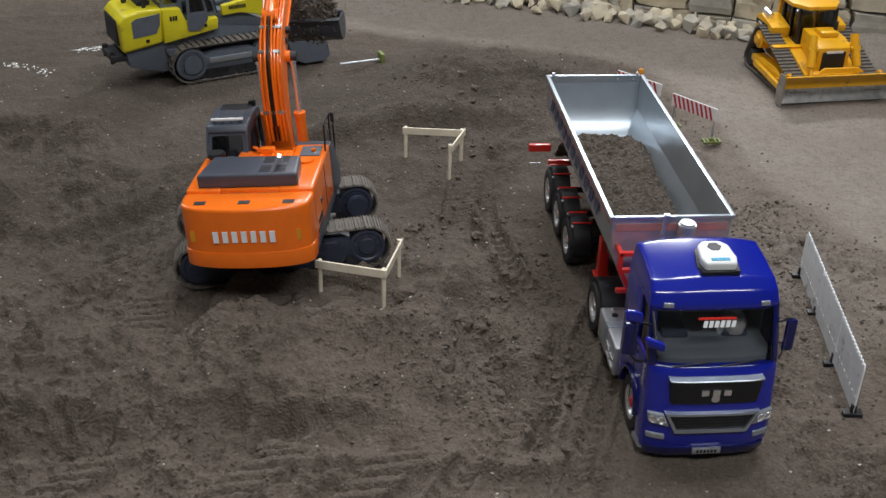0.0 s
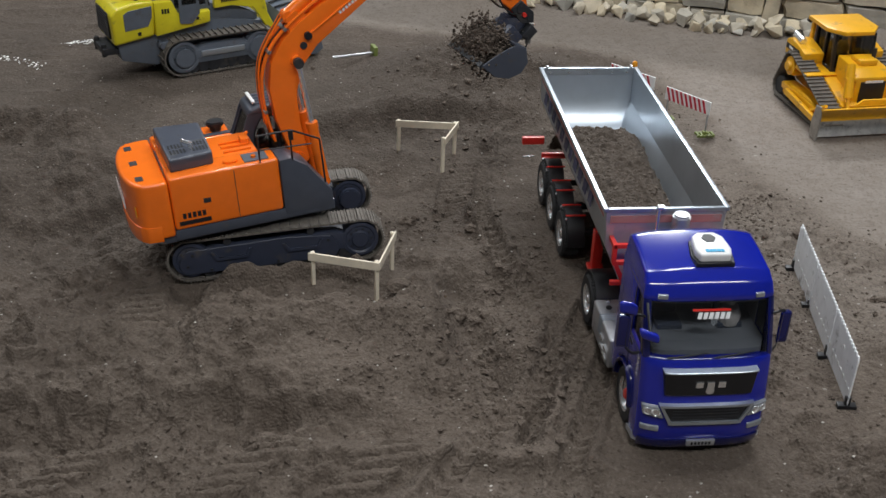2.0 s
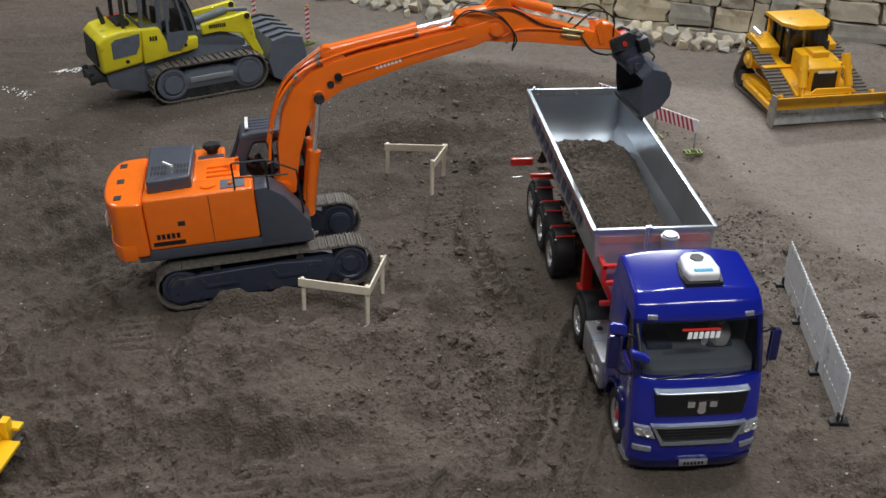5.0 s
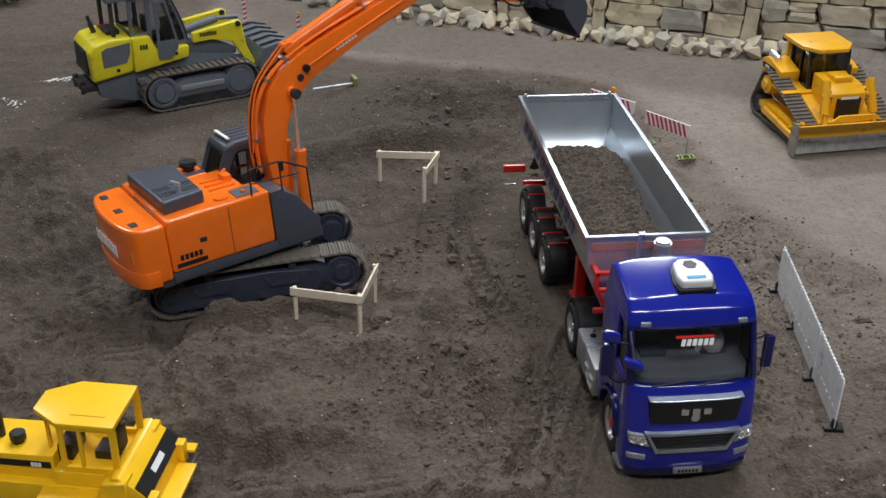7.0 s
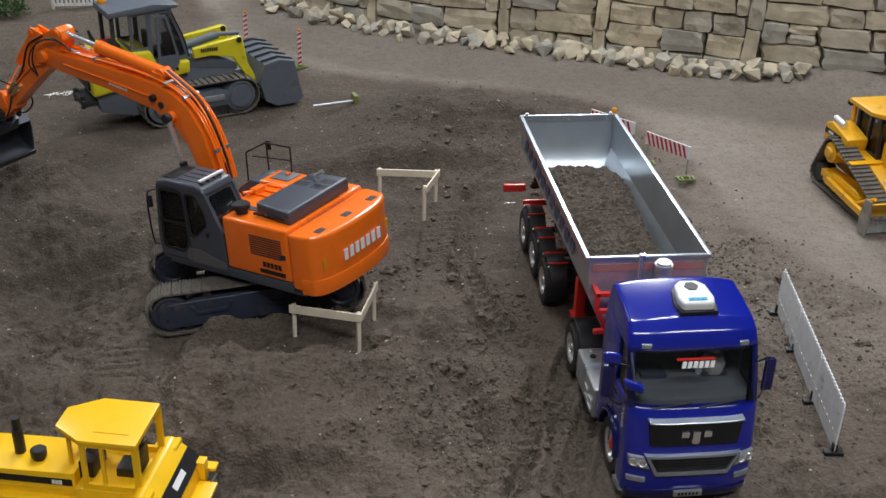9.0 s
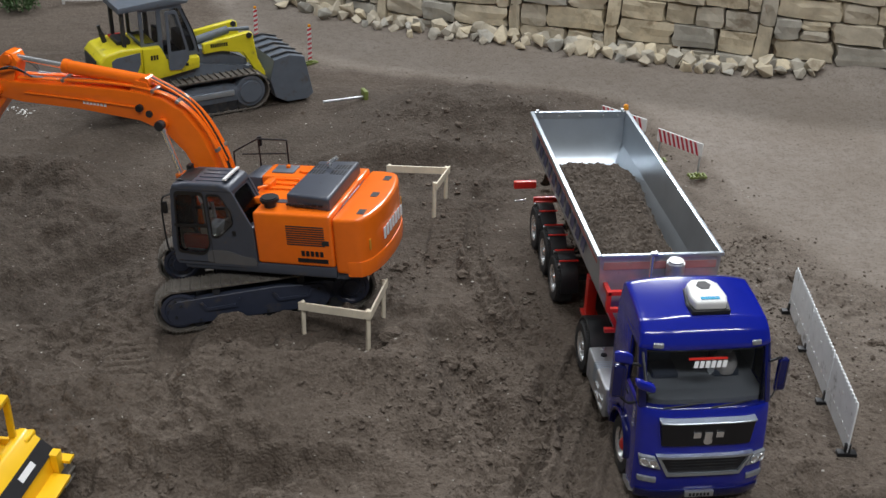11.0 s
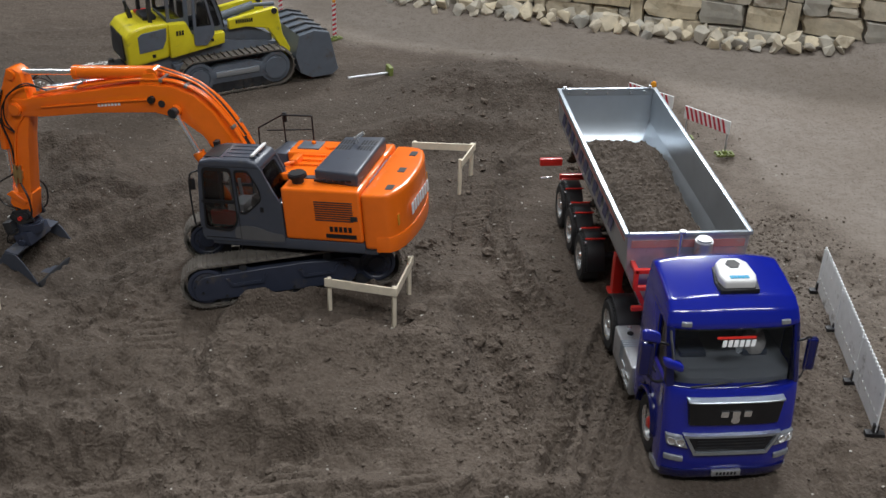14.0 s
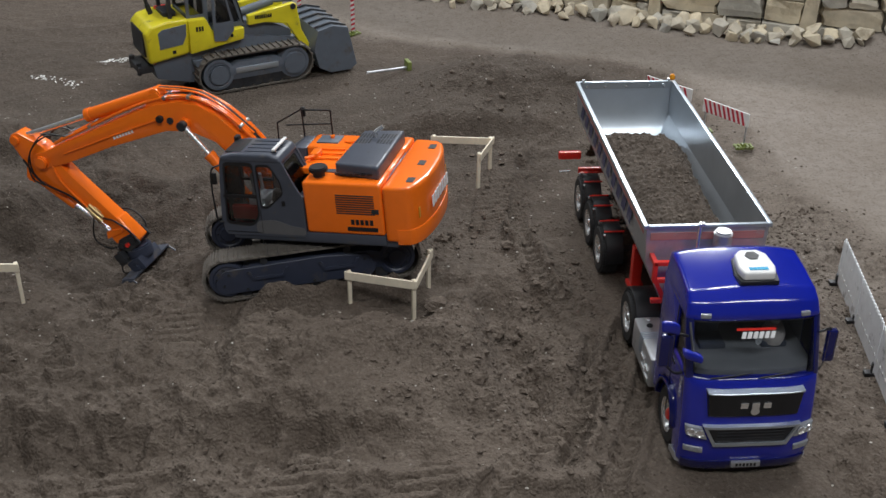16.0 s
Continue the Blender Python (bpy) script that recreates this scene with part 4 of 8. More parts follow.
    cabpart("figure", join(lathe([(0.0001, 0.163), (0.015, 0.164), (0.017, 0.178), (0.012, 0.190), (0.004, 0.193)], "z", 14, Matrix.Translation((0.045, -0.178, 0))), lathe([(0.0001, 0.192), (0.006, 0.195), (0.0075, 0.202), (0.005, 0.209), (0.0001, 0.211)], "z", 14, Matrix.Translation((0.045, -0.18, 0)))), DOLL, cab, "plain toy driver shape")
    cabpart("pennant", prism([(-0.006, 0.0), (0.006, 0.0), (0.004, -0.016), (0, -0.02), (-0.004, -0.016)], "y", -0.0005, 0.0005, m=Matrix.Translation((0.008, -0.222, 0.207))), PRINT, cab, "small pale pennant")
    cabpart("wipers", join(*[cyl((x, -0.2545, 0.158), (x + 0.055, -0.2515, 0.164), 0.001, seg=6) for x in (-0.06, 0.005)]), BLACK, cab)
    # front face
    def face(name, a, label="", sub=cab):
        bm, material = a
        return cabpart(name, bm, material, sub, label)
    face("upper_grille", (prism([(-0.064, 0.1415), (0.064, 0.1415), (0.060, 0.106), (-0.060, 0.106)], "y", -0.2685, -0.255, 0.001, 1), BLACK), "black upper grille")
    face("grille_trim", (prism([(-0.065, 0.1445), (0.065, 0.1445), (0.0645, 0.1418), (-0.0645, 0.1418)], "y", -0.2705, -0.256, 0.0006, 1), ALU), "silver trim strip")
    cabpart("emblem", bars(3, 0.046, 0.0085, 0.0015, 0.35), CHROME, cab, "three chrome bars in place of a brand name", pose(0, -0.2687, 0.1245))
    cabpart("badge", lathe([(0.0001, 0), (0.006, 0), (0.006, 0.0015), (0.0001, 0.0015)], "y", 16), CHROME, cab, "small chrome badge", pose(0, -0.270, 0.115))
    ring = [(-0.066, 0.092), (0.066, 0.092), (0.050, 0.060), (-0.050, 0.060)]
    inn = [(-0.060, 0.0885), (0.060, 0.0885), (0.0470, 0.0642), (-0.0470, 0.0642)]
    bm = bmesh.new()
    lo = [[bm.verts.new((x, y, z)) for x, z in q] for q, y in ((ring, -0.2735), (inn, -0.2735), (ring, -0.262), (inn, -0.262))]
    for k in range(4):
        j = (k + 1) % 4
        bm.faces.new((lo[0][k], lo[0][j], lo[1][j], lo[1][k]))
        bm.faces.new((lo[0][k], lo[2][k], lo[2][j], lo[0][j]))
        bm.faces.new((lo[1][k], lo[1][j], lo[3][j], lo[3][k]))
    face("grille_frame", (bm, ALU), "silver trapezoid frame")
    face("lower_grille", (prism(inn, "y", -0.2705, -0.262), BLACK), "black lower grille")
    for z in (0.071, 0.076, 0.081):
        cabpart("grille_bar", box(-0.046, 0.046, -0.2715, -0.2705, z, z + 0.0015), DARK, cab)
    for s in (-1, 1):
        cabpart("headlight", prism([(s * 0.058, 0.070), (s * 0.085, 0.073), (s * 0.087, 0.088), (s * 0.066, 0.088)], "y", -0.2725, -0.258, 0.0015, 2), LENS, cab, "clear headlight with round reflectors")
        cabpart("reflectors", join(*[lathe([(0.0001, 0), (0.0045, 0.0), (0.0055, -0.0018), (0.006, 0)], "y", 16, Matrix.Translation((s * x, -0.2728, 0.080))) for x in (0.069, 0.080)]), CHROME, cab)
        cabpart("fog_light", box(s * 0.074 - 0.012, s * 0.074 + 0.012, -0.2718, -0.262, 0.047, 0.055, 0.0015), LENS, cab, "small fog light")
        cabpart("roof_lamp", box(s * 0.067 - 0.0065, s * 0.067 + 0.0065, -0.2235, -0.215, 0.2305, 0.237, 0.001), LENS, cab, "small roof marker lamp")
        # mirrors on arms
        cabpart("mirror", box(s * 0.112 - 0.008, s * 0.112 + 0.008, -0.246, -0.232, 0.150, 0.200, 0.004, 3), NAVY, cab, "dark blue mirror housing")
        cabpart("mirror_arm", tube([(s * 0.088, -0.232, 0.205), (s * 0.10, -0.24, 0.207), (s * 0.112, -0.239, 0.198)], 0.002), BLACK, cab)
        cabpart("mirror_arm", tube([(s * 0.088, -0.236, 0.150), (s * 0.10, -0.242, 0.146), (s * 0.112, -0.239, 0.153)], 0.002), BLACK, cab)
    cabpart("wide_mirror", box(-0.121, -0.099, -0.246, -0.234, 0.205, 0.222, 0.005, 3), BLUE, cab, "blue wide-angle mirror")
    cabpart("kerb_mirror", box(-0.100, -0.078, -0.275, -0.262, 0.190, 0.202, 0.005, 3), BLUE, cab, "blue front mirror")
    cabpart("kerb_mirror_arm", tube([(-0.085, -0.224, 0.222), (-0.088, -0.25, 0.214), (-0.089, -0.267, 0.200)], 0.0016), BLACK, cab)
    cabpart("bumper_lip", prism([(-0.268, 0.030), (-0.262, 0.012), (-0.235, 0.012), (-0.235, 0.03)], "x", -0.086, 0.086, 0.003, 2), NAVY, cab, "dark lower bumper")
    cabpart("number_plate", box(-0.020, 0.020, -0.2705, -0.266, 0.021, 0.030, 0.0005), ALU_DULL, cab, "dull pale number plate")
    cabpart("plate_bars", bars(6, 0.030, 0.0045, 0.0006, 0.4), BLACK, cab, "dark bars in place of characters", pose(0, -0.2706, 0.0255), smooth=False)
    # roof unit
    unit = part("roof_unit", prism([(-0.021, -0.028), (0.021, -0.028), (0.025, -0.012), (0.022, 0.018), (0.012, 0.029), (-0.012, 0.029), (-0.022, 0.018), (-0.025, -0.012)], "z", 0.0, 0.014, 0.004, 3), WHITE, t, "white rounded roof air conditioner", pose(0.008, -0.163, 0.2675, 3, 0, 0))
    part("unit_base", prism([(-0.026, -0.032), (0.026, -0.032), (0.029, -0.01), (0.024, 0.022), (0.013, 0.033), (-0.013, 0.033), (-0.024, 0.022), (-0.029, -0.01)], "z", -0.004, 0.003, 0.001, 1), BLACK, unit, "black gasket")
    part("unit_vent", lathe([(0.0001, 0.0142), (0.010, 0.0142), (0.010, 0.0152), (0.0001, 0.0150)], "z", 6), BLACK, unit, "dark hexagonal vent", pose(0.0, 0.012, 0))
    part("unit_print", bars(5, 0.026, 0.006, 0.0008, 0.15), CYAN, unit, "cyan bars in place of lettering", Matrix.Translation((0, -0.019, 0.0143)) @ Matrix.Rotation(radians(-90), 4, "X"), smooth=False)
    # chassis, tank, wheels
    for s in (-1, 1):
        part("frame_rail", box(s * 0.03 - 0.005, s * 0.03 + 0.005, -0.24, 0.125, 0.055, 0.085, 0.001), BLACK, t)
        add_wheel(t, s * 0.074, -0.178, s, 0.042, 0.029, CHROME, "red")
        add_wheel(t, s * 0.070, 0.074, s, 0.042, 0.042, CHROME)
        fender(t, min(s * 0.046, s * 0.086), max(s * 0.046, s * 0.086), 0.074, 0.0485)
        tank = part("tank", prism([(-0.092, 0.028), (-0.092, 0.024), (0.022, 0.024), (0.022, 0.075), (-0.092, 0.075)], "x", min(s * 0.052, s * 0.092), max(s * 0.052, s * 0.092), 0.005, 3), ALU_DULL, t, "silver side tank")
        part("tank_cap", cyl((s * 0.074, -0.004, 0.0745), (s * 0.074, -0.004, 0.0775), 0.005, seg=16, bevel=0.0008), BLACK, tank)
        part("tank_filler", cyl((s * 0.072, 0.012, 0.0745), (s * 0.072, 0.012, 0.0785), 0.004, seg=16, bevel=0.0008), CHROME, tank)
        part("tank_ribs", join(*[box(min(s * 0.056, s * 0.0928), max(s * 0.056, s * 0.0928), y, y + 0.0012, 0.045, 0.0758) for y in (-0.022, -0.027, -0.032, -0.037)]), ALU, tank)
        part("side_skirt", join(*[box(s * 0.0935 - 0.001, s * 0.0935 + 0.001, y, y + 0.018, z, z + 0.006) for y, z in ((-0.085, 0.03), (-0.064, 0.034), (-0.085, 0.045), (-0.06, 0.049))]), CHROME, t, "chrome step strips")
    part("catwalk", box(-0.045, 0.045, -0.035, 0.02, 0.089, 0.092, 0.0006), ALU, t, "patterned aluminium walkway")
    part("catwalk_studs", join(*[box(x, x + 0.003, y, y + 0.0012, 0.092, 0.0926) for x in np.arange(-0.042, 0.04, 0.006) for y in np.arange(-0.032, 0.018, 0.005)]), ALU, t, smooth=False)
    part("axle", join(cyl((-0.07, 0.074, 0.042), (0.07, 0.074, 0.042), 0.008), cyl((-0.07, -0.178, 0.042), (0.07, -0.178, 0.042), 0.006)), DARK, t)
    part("fifth_wheel", box(-0.035, 0.035, 0.045, 0.105, 0.085, 0.099, 0.003), BLACK, t)
    return t


build_trailer()
build_tractor()
LOAD = load_surface()


# ---------------------------------------------------------------- excavator
def add_track(parent, y, length, height, width, shoes, frame_mat, frame_label, sprocket_at, ribs=3, wheel_mat=None, grouser=0.0022):
    """A crawler under parent, centred on y and standing on z = 0, with each shoe a piece of its own."""
    wheel_mat = wheel_mat or frame_mat
    r = height / 2
    fr = part("track_frame", join(
        prism([(-length / 2 + r * 1.15, r * 0.62), (length / 2 - r * 1.15, r * 0.62), (length / 2 - r * 1.25, r * 1.25), (length / 2 - r * 2.1, r * 1.50), (-length / 2 + r * 2.1, r * 1.50), (-length / 2 + r * 1.25, r * 1.25)], "y", y - width * 0.40, y + width * 0.40, 0.003, 2),
        box(-length * 0.24, -length * 0.05, y - width * 0.43, y + width * 0.43, r * 0.8, r * 1.3, 0.002),
        box(length * 0.06, length * 0.24, y - width * 0.43, y + width * 0.43, r * 0.8, r * 1.3, 0.002)), frame_mat, parent, frame_label)
    ms, pitch = crawler(length, height - 2 * grouser, shoes, width, 0.003, grouser)
    shoe = mesh_of(shoe_mesh(pitch, width, 0.003, grouser, ribs), "track_shoe", TRACK)
    for m in ms:
        ob = new("track_shoe", shoe)
        ob.parent = fr
        ob.matrix_basis = Matrix.Translation((0, y, grouser)) @ m
    for s, name in ((1, "sprocket"), (-1, "idler")):
        if sprocket_at < 0:
            name = "idler" if s > 0 else "sprocket"
        x = s * (length / 2 - r)
        rr = r * 0.80
        prof = []
        for side in (1, -1):
            prof.append([(0.0001, y + side * width * 0.47), (rr * 0.42, y + side * width * 0.47), (rr * 0.5, y + side * width * 0.40), (rr * 0.72, y + side * width * 0.38), (rr * 0.80, y + side * width * 0.43), (rr * 0.97, y + side * width * 0.41)])
        part(name, lathe(prof[0] + prof[1][::-1], "y", 28, Matrix.Translation((x, 0, r))), wheel_mat, fr, "round drive wheel of the track")
        part("bolts", join(*[cyl((x + rr * 0.6 * math.cos(a), y - width * 0.42, r + rr * 0.6 * math.sin(a)), (x + rr * 0.6 * math.cos(a), y + width * 0.42, r + rr * 0.6 * math.sin(a)), rr * 0.06, seg=6) for a in [k * math.pi / 5 for k in range(10)]]), DARK, fr)
    for k in range(7):
        x = (-0.5 + (k + 0.5) / 7) * (length - 2.4 * r)
        part("roller", cyl((x, y - width * 0.36, r * 0.42), (x, y + width * 0.36, r * 0.42), r * 0.30, seg=16), DARK, fr)
    return fr


def louvres(x0, x1, z0, z1, y, n, side):
    return join(*[box(x0, x1, y - 0.0005, y + 0.0009, z0 + (z1 - z0) * k / n, z0 + (z1 - z0) * (k + 0.45) / n) for k in range(n)]) if side > 0 else join(*[box(x0, x1, y - 0.0009, y + 0.0005, z0 + (z1 - z0) * k / n, z0 + (z1 - z0) * (k + 0.45) / n) for k in range(n)])


BODY = Matrix.LocRotScale((-0.598, 0.336, 0.010), Euler((radians(-3.0), radians(-4.1), radians(5.3))), None)
FOOT = Vector((0.0497, -0.0116, 0.1607))
BOOM_L, STICK_L = 0.451, 0.214
EXC = {}


def build_excavator():
    ex = thing("excavator", BODY, "large orange crawler excavator with dark grey cab on loose soil", "excavator")
    EXC["thing"] = ex
    for y in (-0.0895, 0.0895):
        add_track(ex, y, 0.366, 0.080, 0.046, 50, DGREY, "dark grey track frame", 1)
        o = 1 if y > 0 else -1
        yy = y + o * 0.0195
        cover = part("side_plate", prism(rounded([(-0.158, 0.014), (-0.166, 0.034), (-0.150, 0.058), (0.020, 0.062), (0.096, 0.056), (0.108, 0.030), (0.098, 0.014)], 0.008), "y", yy - 0.0025, yy + 0.0025, 0.001, 1), DGREY, ex, "dark navy side plate of the track")
        for cx in (-0.075, 0.045):
            part("step_bar", join(prism([(cx - 0.034, 0.052), (cx - 0.026, 0.036), (cx + 0.026, 0.036), (cx + 0.034, 0.052), (cx + 0.029, 0.052), (cx + 0.023, 0.041), (cx - 0.023, 0.041), (cx - 0.029, 0.052)], "y", min(yy, yy + o * 0.006), max(yy, yy + o * 0.006))), DGREY, cover, "raised navy step")
        for cx, cz in ((-0.150, 0.030), (-0.140, 0.050), (-0.112, 0.020), (0.0, 0.020), (0.085, 0.022), (0.088, 0.048)):
            part("bolt", cyl((cx, yy, cz), (cx, yy + o * 0.0045, cz), 0.0024, seg=8), DARK, cover)
        for cx in (-0.08, 0.06):
            part("carrier_roller", cyl((cx, y - 0.018, 0.066), (cx, y + 0.018, 0.066), 0.0065, seg=14), DARK, ex)
    part("centre_frame", join(box(-0.08, 0.08, -0.07, 0.07, 0.035, 0.07, 0.008), cyl((0, 0, 0.06), (0, 0, 0.090), 0.062, seg=36)), DGREY, ex, "dark grey centre frame with slewing ring")
    for y in (-0.0895, 0.0895):
        s = 1 if y > 0 else -1
        part("drive_motor", cyl((0.144, y - s * 0.023, 0.04), (0.144, y - s * 0.036, 0.04), 0.020, seg=20, bevel=0.002), DGREY, ex, "grey drive motor housing")
    # ---- turning upper body
    up = part("upper_body", join(box(-0.20, 0.085, -0.098, 0.098, 0.088, 0.110, 0.003), box(-0.18, -0.04, -0.07, 0.07, 0.108, 0.196, 0.004)), GREY, ex, "dark grey slewing deck")
    EXC["upper"] = up
    hw, zb, zt, xs, R = 0.104, 0.104, 0.202, -0.180, 0.247
    plan = [(xs, -hw), (-0.200, -hw)]
    for k in range(1, 12):
        a = math.pi * (-0.5 + k / 12)
        plan.append((-0.200 - (R - 0.200) * math.cos(a) ** 0.55, hw * math.sin(a)))
    plan += [(-0.200, hw), (xs, hw)]
    cw = part("counterweight", prism(plan, "z", zb - 0.004, zt - 0.004, 0.011, 4), ORANGE, up, "glossy orange rounded counterweight")
    slim = [(x * 1.006 if x < -0.2 else x, y * 1.012) for x, y in plan if x < -0.185]
    part("lower_lip", prism(slim, "z", zb - 0.008, zb + 0.020, 0.003, 2), ORANGE, cw)
    part("brand_panel", bars(7, 0.104, 0.019, 0.0014, 0.42), PRINT, cw, "seven white bars in place of a brand name", Matrix.Translation((-R - 0.0004, 0, 0.152)) @ Matrix.Rotation(radians(-90), 4, "Z"), smooth=False)
    for s in (-1, 1):
        part("safety_label", box(-0.2360, -0.2345, s * 0.083 - 0.005, s * 0.083 + 0.005, 0.140, 0.158), AMBER, cw, "small yellow warning label", smooth=False)
    for y in (-0.07, 0.0, 0.07):
        part("lifting_pocket", box(-0.226, -0.214, y - 0.009, y + 0.009, zt - 0.0045, zt - 0.0032), DARK, cw, smooth=False)
    # side housings
    left = part("left_housing", box(xs + 0.001, -0.044, 0.045, hw - 0.001, zb + 0.006, zt, 0.006, 3), ORANGE, up, "orange side housing")
    right = part("right_housing", box(xs + 0.001, 0.002, -hw + 0.001, -0.045, zb + 0.006, zt, 0.006, 3), ORANGE, up, "orange side housing")
    part("left_vent", louvres(-0.165, -0.10, 0.148, 0.184, hw - 0.001, 9, 1), DARK, left, "row of dark louvres", smooth=False)
    part("left_model_print", join(bars(5, 0.040, 0.009, 0.0008, 0.3), box(-0.026, 0.026, -0.0008, 0, -0.016, -0.009)), BLACK, left, "dark bars in place of a model name", Matrix.Translation((-0.142, hw - 0.0006, 0.134)) @ Matrix.Rotation(radians(180), 4, "Z"), smooth=False)
    part("right_model_print", join(bars(5, 0.040, 0.009, 0.0008, 0.3), box(-0.026, 0.026, -0.0008, 0, -0.016, -0.009)), BLACK, right, "dark bars in place of a model name", Matrix.Translation((-0.146, -hw + 0.0006, 0.134)), smooth=False)
    for s, h, x in ((1, left, -0.166), (-1, right, -0.122)):
        part("latch", box(x - 0.006, x + 0.006, s * (hw - 0.001) - 0.0012, s * (hw - 0.001) + 0.0012, 0.150, 0.158, 0.0006), DARK, h)
    part("door_seam", box(-0.0735, -0.0725, -hw + 0.0004, -hw + 0.002, zb + 0.01, zt - 0.006), DARK, right, smooth=False)
    part("skirt", box(xs, 0.09, hw - 0.012, hw - 0.002, 0.092, zb + 0.006, 0.002), GREY, up, "dark grey skirt rail")
    part("skirt", box(xs, 0.09, -hw + 0.002, -hw + 0.012, 0.092, zb + 0.006, 0.002), GREY, up, "dark grey skirt rail")
    # front right fender and tank
    part("front_fender", prism([(0.003, zt - 0.004), (0.022, zt - 0.003), (0.050, 0.180), (0.078, 0.140), (0.088, 0.128), (0.088, 0.098), (0.003, 0.098)], "y", -hw + 0.001, -0.045, 0.004, 2), GREY, up, "dark grey sloping fender")
    deck = part("engine_deck", box(xs + 0.002, -0.02, -0.046, 0.046, 0.190, zt - 0.001, 0.002), ORANGE, up, "orange engine deck")
    part("deck_ribs", join(*[box(-0.075, -0.028, y - 0.003, y + 0.003, zt - 0.002, zt + 0.0025, 0.001) for y in (-0.034, -0.014, 0.006)]), ORANGE, deck)
    part("deck_cover", box(-0.052, -0.012, -0.094, -0.060, zt - 0.001, zt + 0.002, 0.001), LGREY, right, "grey cover plate")
    part("filler_cap", cyl((-0.035, -0.082, zt), (-0.035, -0.082, zt + 0.006), 0.004, seg=14), ORANGE, right)
    part("hatch_lid", cyl((-0.072, -0.075, zt), (-0.072, -0.075, zt + 0.003), 0.013, seg=24, bevel=0.001), ORANGE, right)
    part("deck_step", box(-0.090, -0.046, 0.050, 0.062, zt - 0.001, zt + 0.0012), GREY, left, "grey tread plate")
    part("valve_block", join(box(-0.040, -0.026, -0.016, 0.010, zt - 0.002, zt + 0.010, 0.002), cyl((-0.034, 0.010, zt + 0.006), (-0.022, 0.022, zt + 0.006), 0.003, seg=12)), ORANGE, deck, "small orange valve block")
    hood = part("hood", prism([(-0.170, -0.078), (-0.098, -0.072), (-0.094, 0.072), (-0.172, 0.084)], "z", zt - 0.002, zt + 0.022, 0.005, 3), GREY, up, "raised dark grey engine hood")
    slots = []
    for gx in (-0.155, -0.118):
        for gy in (-0.048, -0.024):
            for k in range(5):
                slots.append(box(gx + k * 0.0055 - 0.008, gx + k * 0.0055 - 0.005, gy - 0.009, gy + 0.009, zt + 0.0217, zt + 0.0224))
    part("hood_slots", join(*slots), BLACK, hood, "small dark slots", smooth=False)
    part("hood_side_slots", join(*[box(-0.160 + k * 0.011, -0.152 + k * 0.011, 0.0795, 0.0835, zt + 0.006, zt + 0.009) for k in range(6)]), BLACK, hood, smooth=False)
    part("muffler", join(cyl((-0.128, -0.045, zt + 0.02), (-0.128, -0.045, zt + 0.032), 0.004, seg=14), cyl((-0.128, -0.045, zt + 0.031), (-0.142, -0.047, zt + 0.040), 0.0035, seg=14)), CHROME, hood, "short chrome exhaust")
    part("air_cap", join(cyl((-0.066, 0.076, zt - 0.001), (-0.066, 0.076, zt + 0.008), 0.010, seg=24), cyl((-0.066, 0.076, zt + 0.008), (-0.066, 0.076, zt + 0.017), 0.0155, seg=28, bevel=0.002)), BLACK, up, "black air cleaner cap")
    # cab: shell with open windows
    x0, x1, y0, y1, zc = -0.043, 0.104, 0.032, 0.104, 0.247
    outline = rounded([(x0, 0.100), (x1, 0.100), (x1 + 0.003, 0.135), (x1 - 0.010, 0.240), (-0.012, 0.240), (-0.030, 0.196), (x0, 0.172)], 0.010)
    door_gap = rounded([(0.098, 0.122), (0.050, 0.119), (0.037, 0.136), (0.037, 0.231), (0.088, 0.231)], 0.009)
    rear_gap = rounded([(0.032, 0.152), (0.020, 0.152), (-0.010, 0.178), (-0.008, 0.200), (0.008, 0.229), (0.032, 0.229)], 0.007)
    cab = part("cab", join(plate(outline, [door_gap, rear_gap], "y", y1 - 0.004, y1), plate(outline, [door_gap, rear_gap], "y", y0, y0 + 0.004), box(x0 + 0.001, x1 - 0.001, y0 + 0.0038, y1 - 0.0038, 0.098, 0.104), box(x0, x0 + 0.005, y0 + 0.0038, y1 - 0.0038, 0.104, 0.172)), GREY, up, "dark grey cab with rounded windows", smooth=False)
    part("cab_roof", prism([(-0.016, 0.232), (0.096, 0.232), (0.092, 0.243), (0.070, 0.2475), (0.006, 0.2475), (-0.010, 0.243)], "y", y0 - 0.001, y1 + 0.001, 0.0065, 4), GREY, cab, "rounded dark grey cab roof")
    part("roof_window", box(0.058, 0.086, y0 + 0.010, y1 - 0.010, 0.2462, 0.2482, 0.0008), BLACK, cab, "dark roof window")
    for k in range(4):
        yy = y0 + 0.014 + 0.0147 * k
        part("roof_rib", box(-0.004, 0.052, yy - 0.0022, yy + 0.0022, 0.2470, 0.2488, 0.0008), GREY, cab)
    part("cab_back", plate([(y0 + 0.004, 0), (y1 - 0.004, 0), (y1 - 0.004, 0.070), (y0 + 0.004, 0.070)], [rounded([(y0 + 0.009, 0.006), (y1 - 0.009, 0.006), (y1 - 0.009, 0.063), (y0 + 0.009, 0.063)], 0.007)], "x", 0, 0.004), GREY, cab, "dark grey frame of the rear window", Matrix.Translation((x0 + 0.004, 0, 0.170)) @ Matrix.Rotation(radians(24), 4, "Y"), smooth=False)
    part("back_window", box(0.001, 0.002, y0 + 0.006, y1 - 0.006, 0.003, 0.066), DGLASS, cab, "dark rear window", Matrix.Translation((x0 + 0.004, 0, 0.170)) @ Matrix.Rotation(radians(24), 4, "Y"), smooth=False)
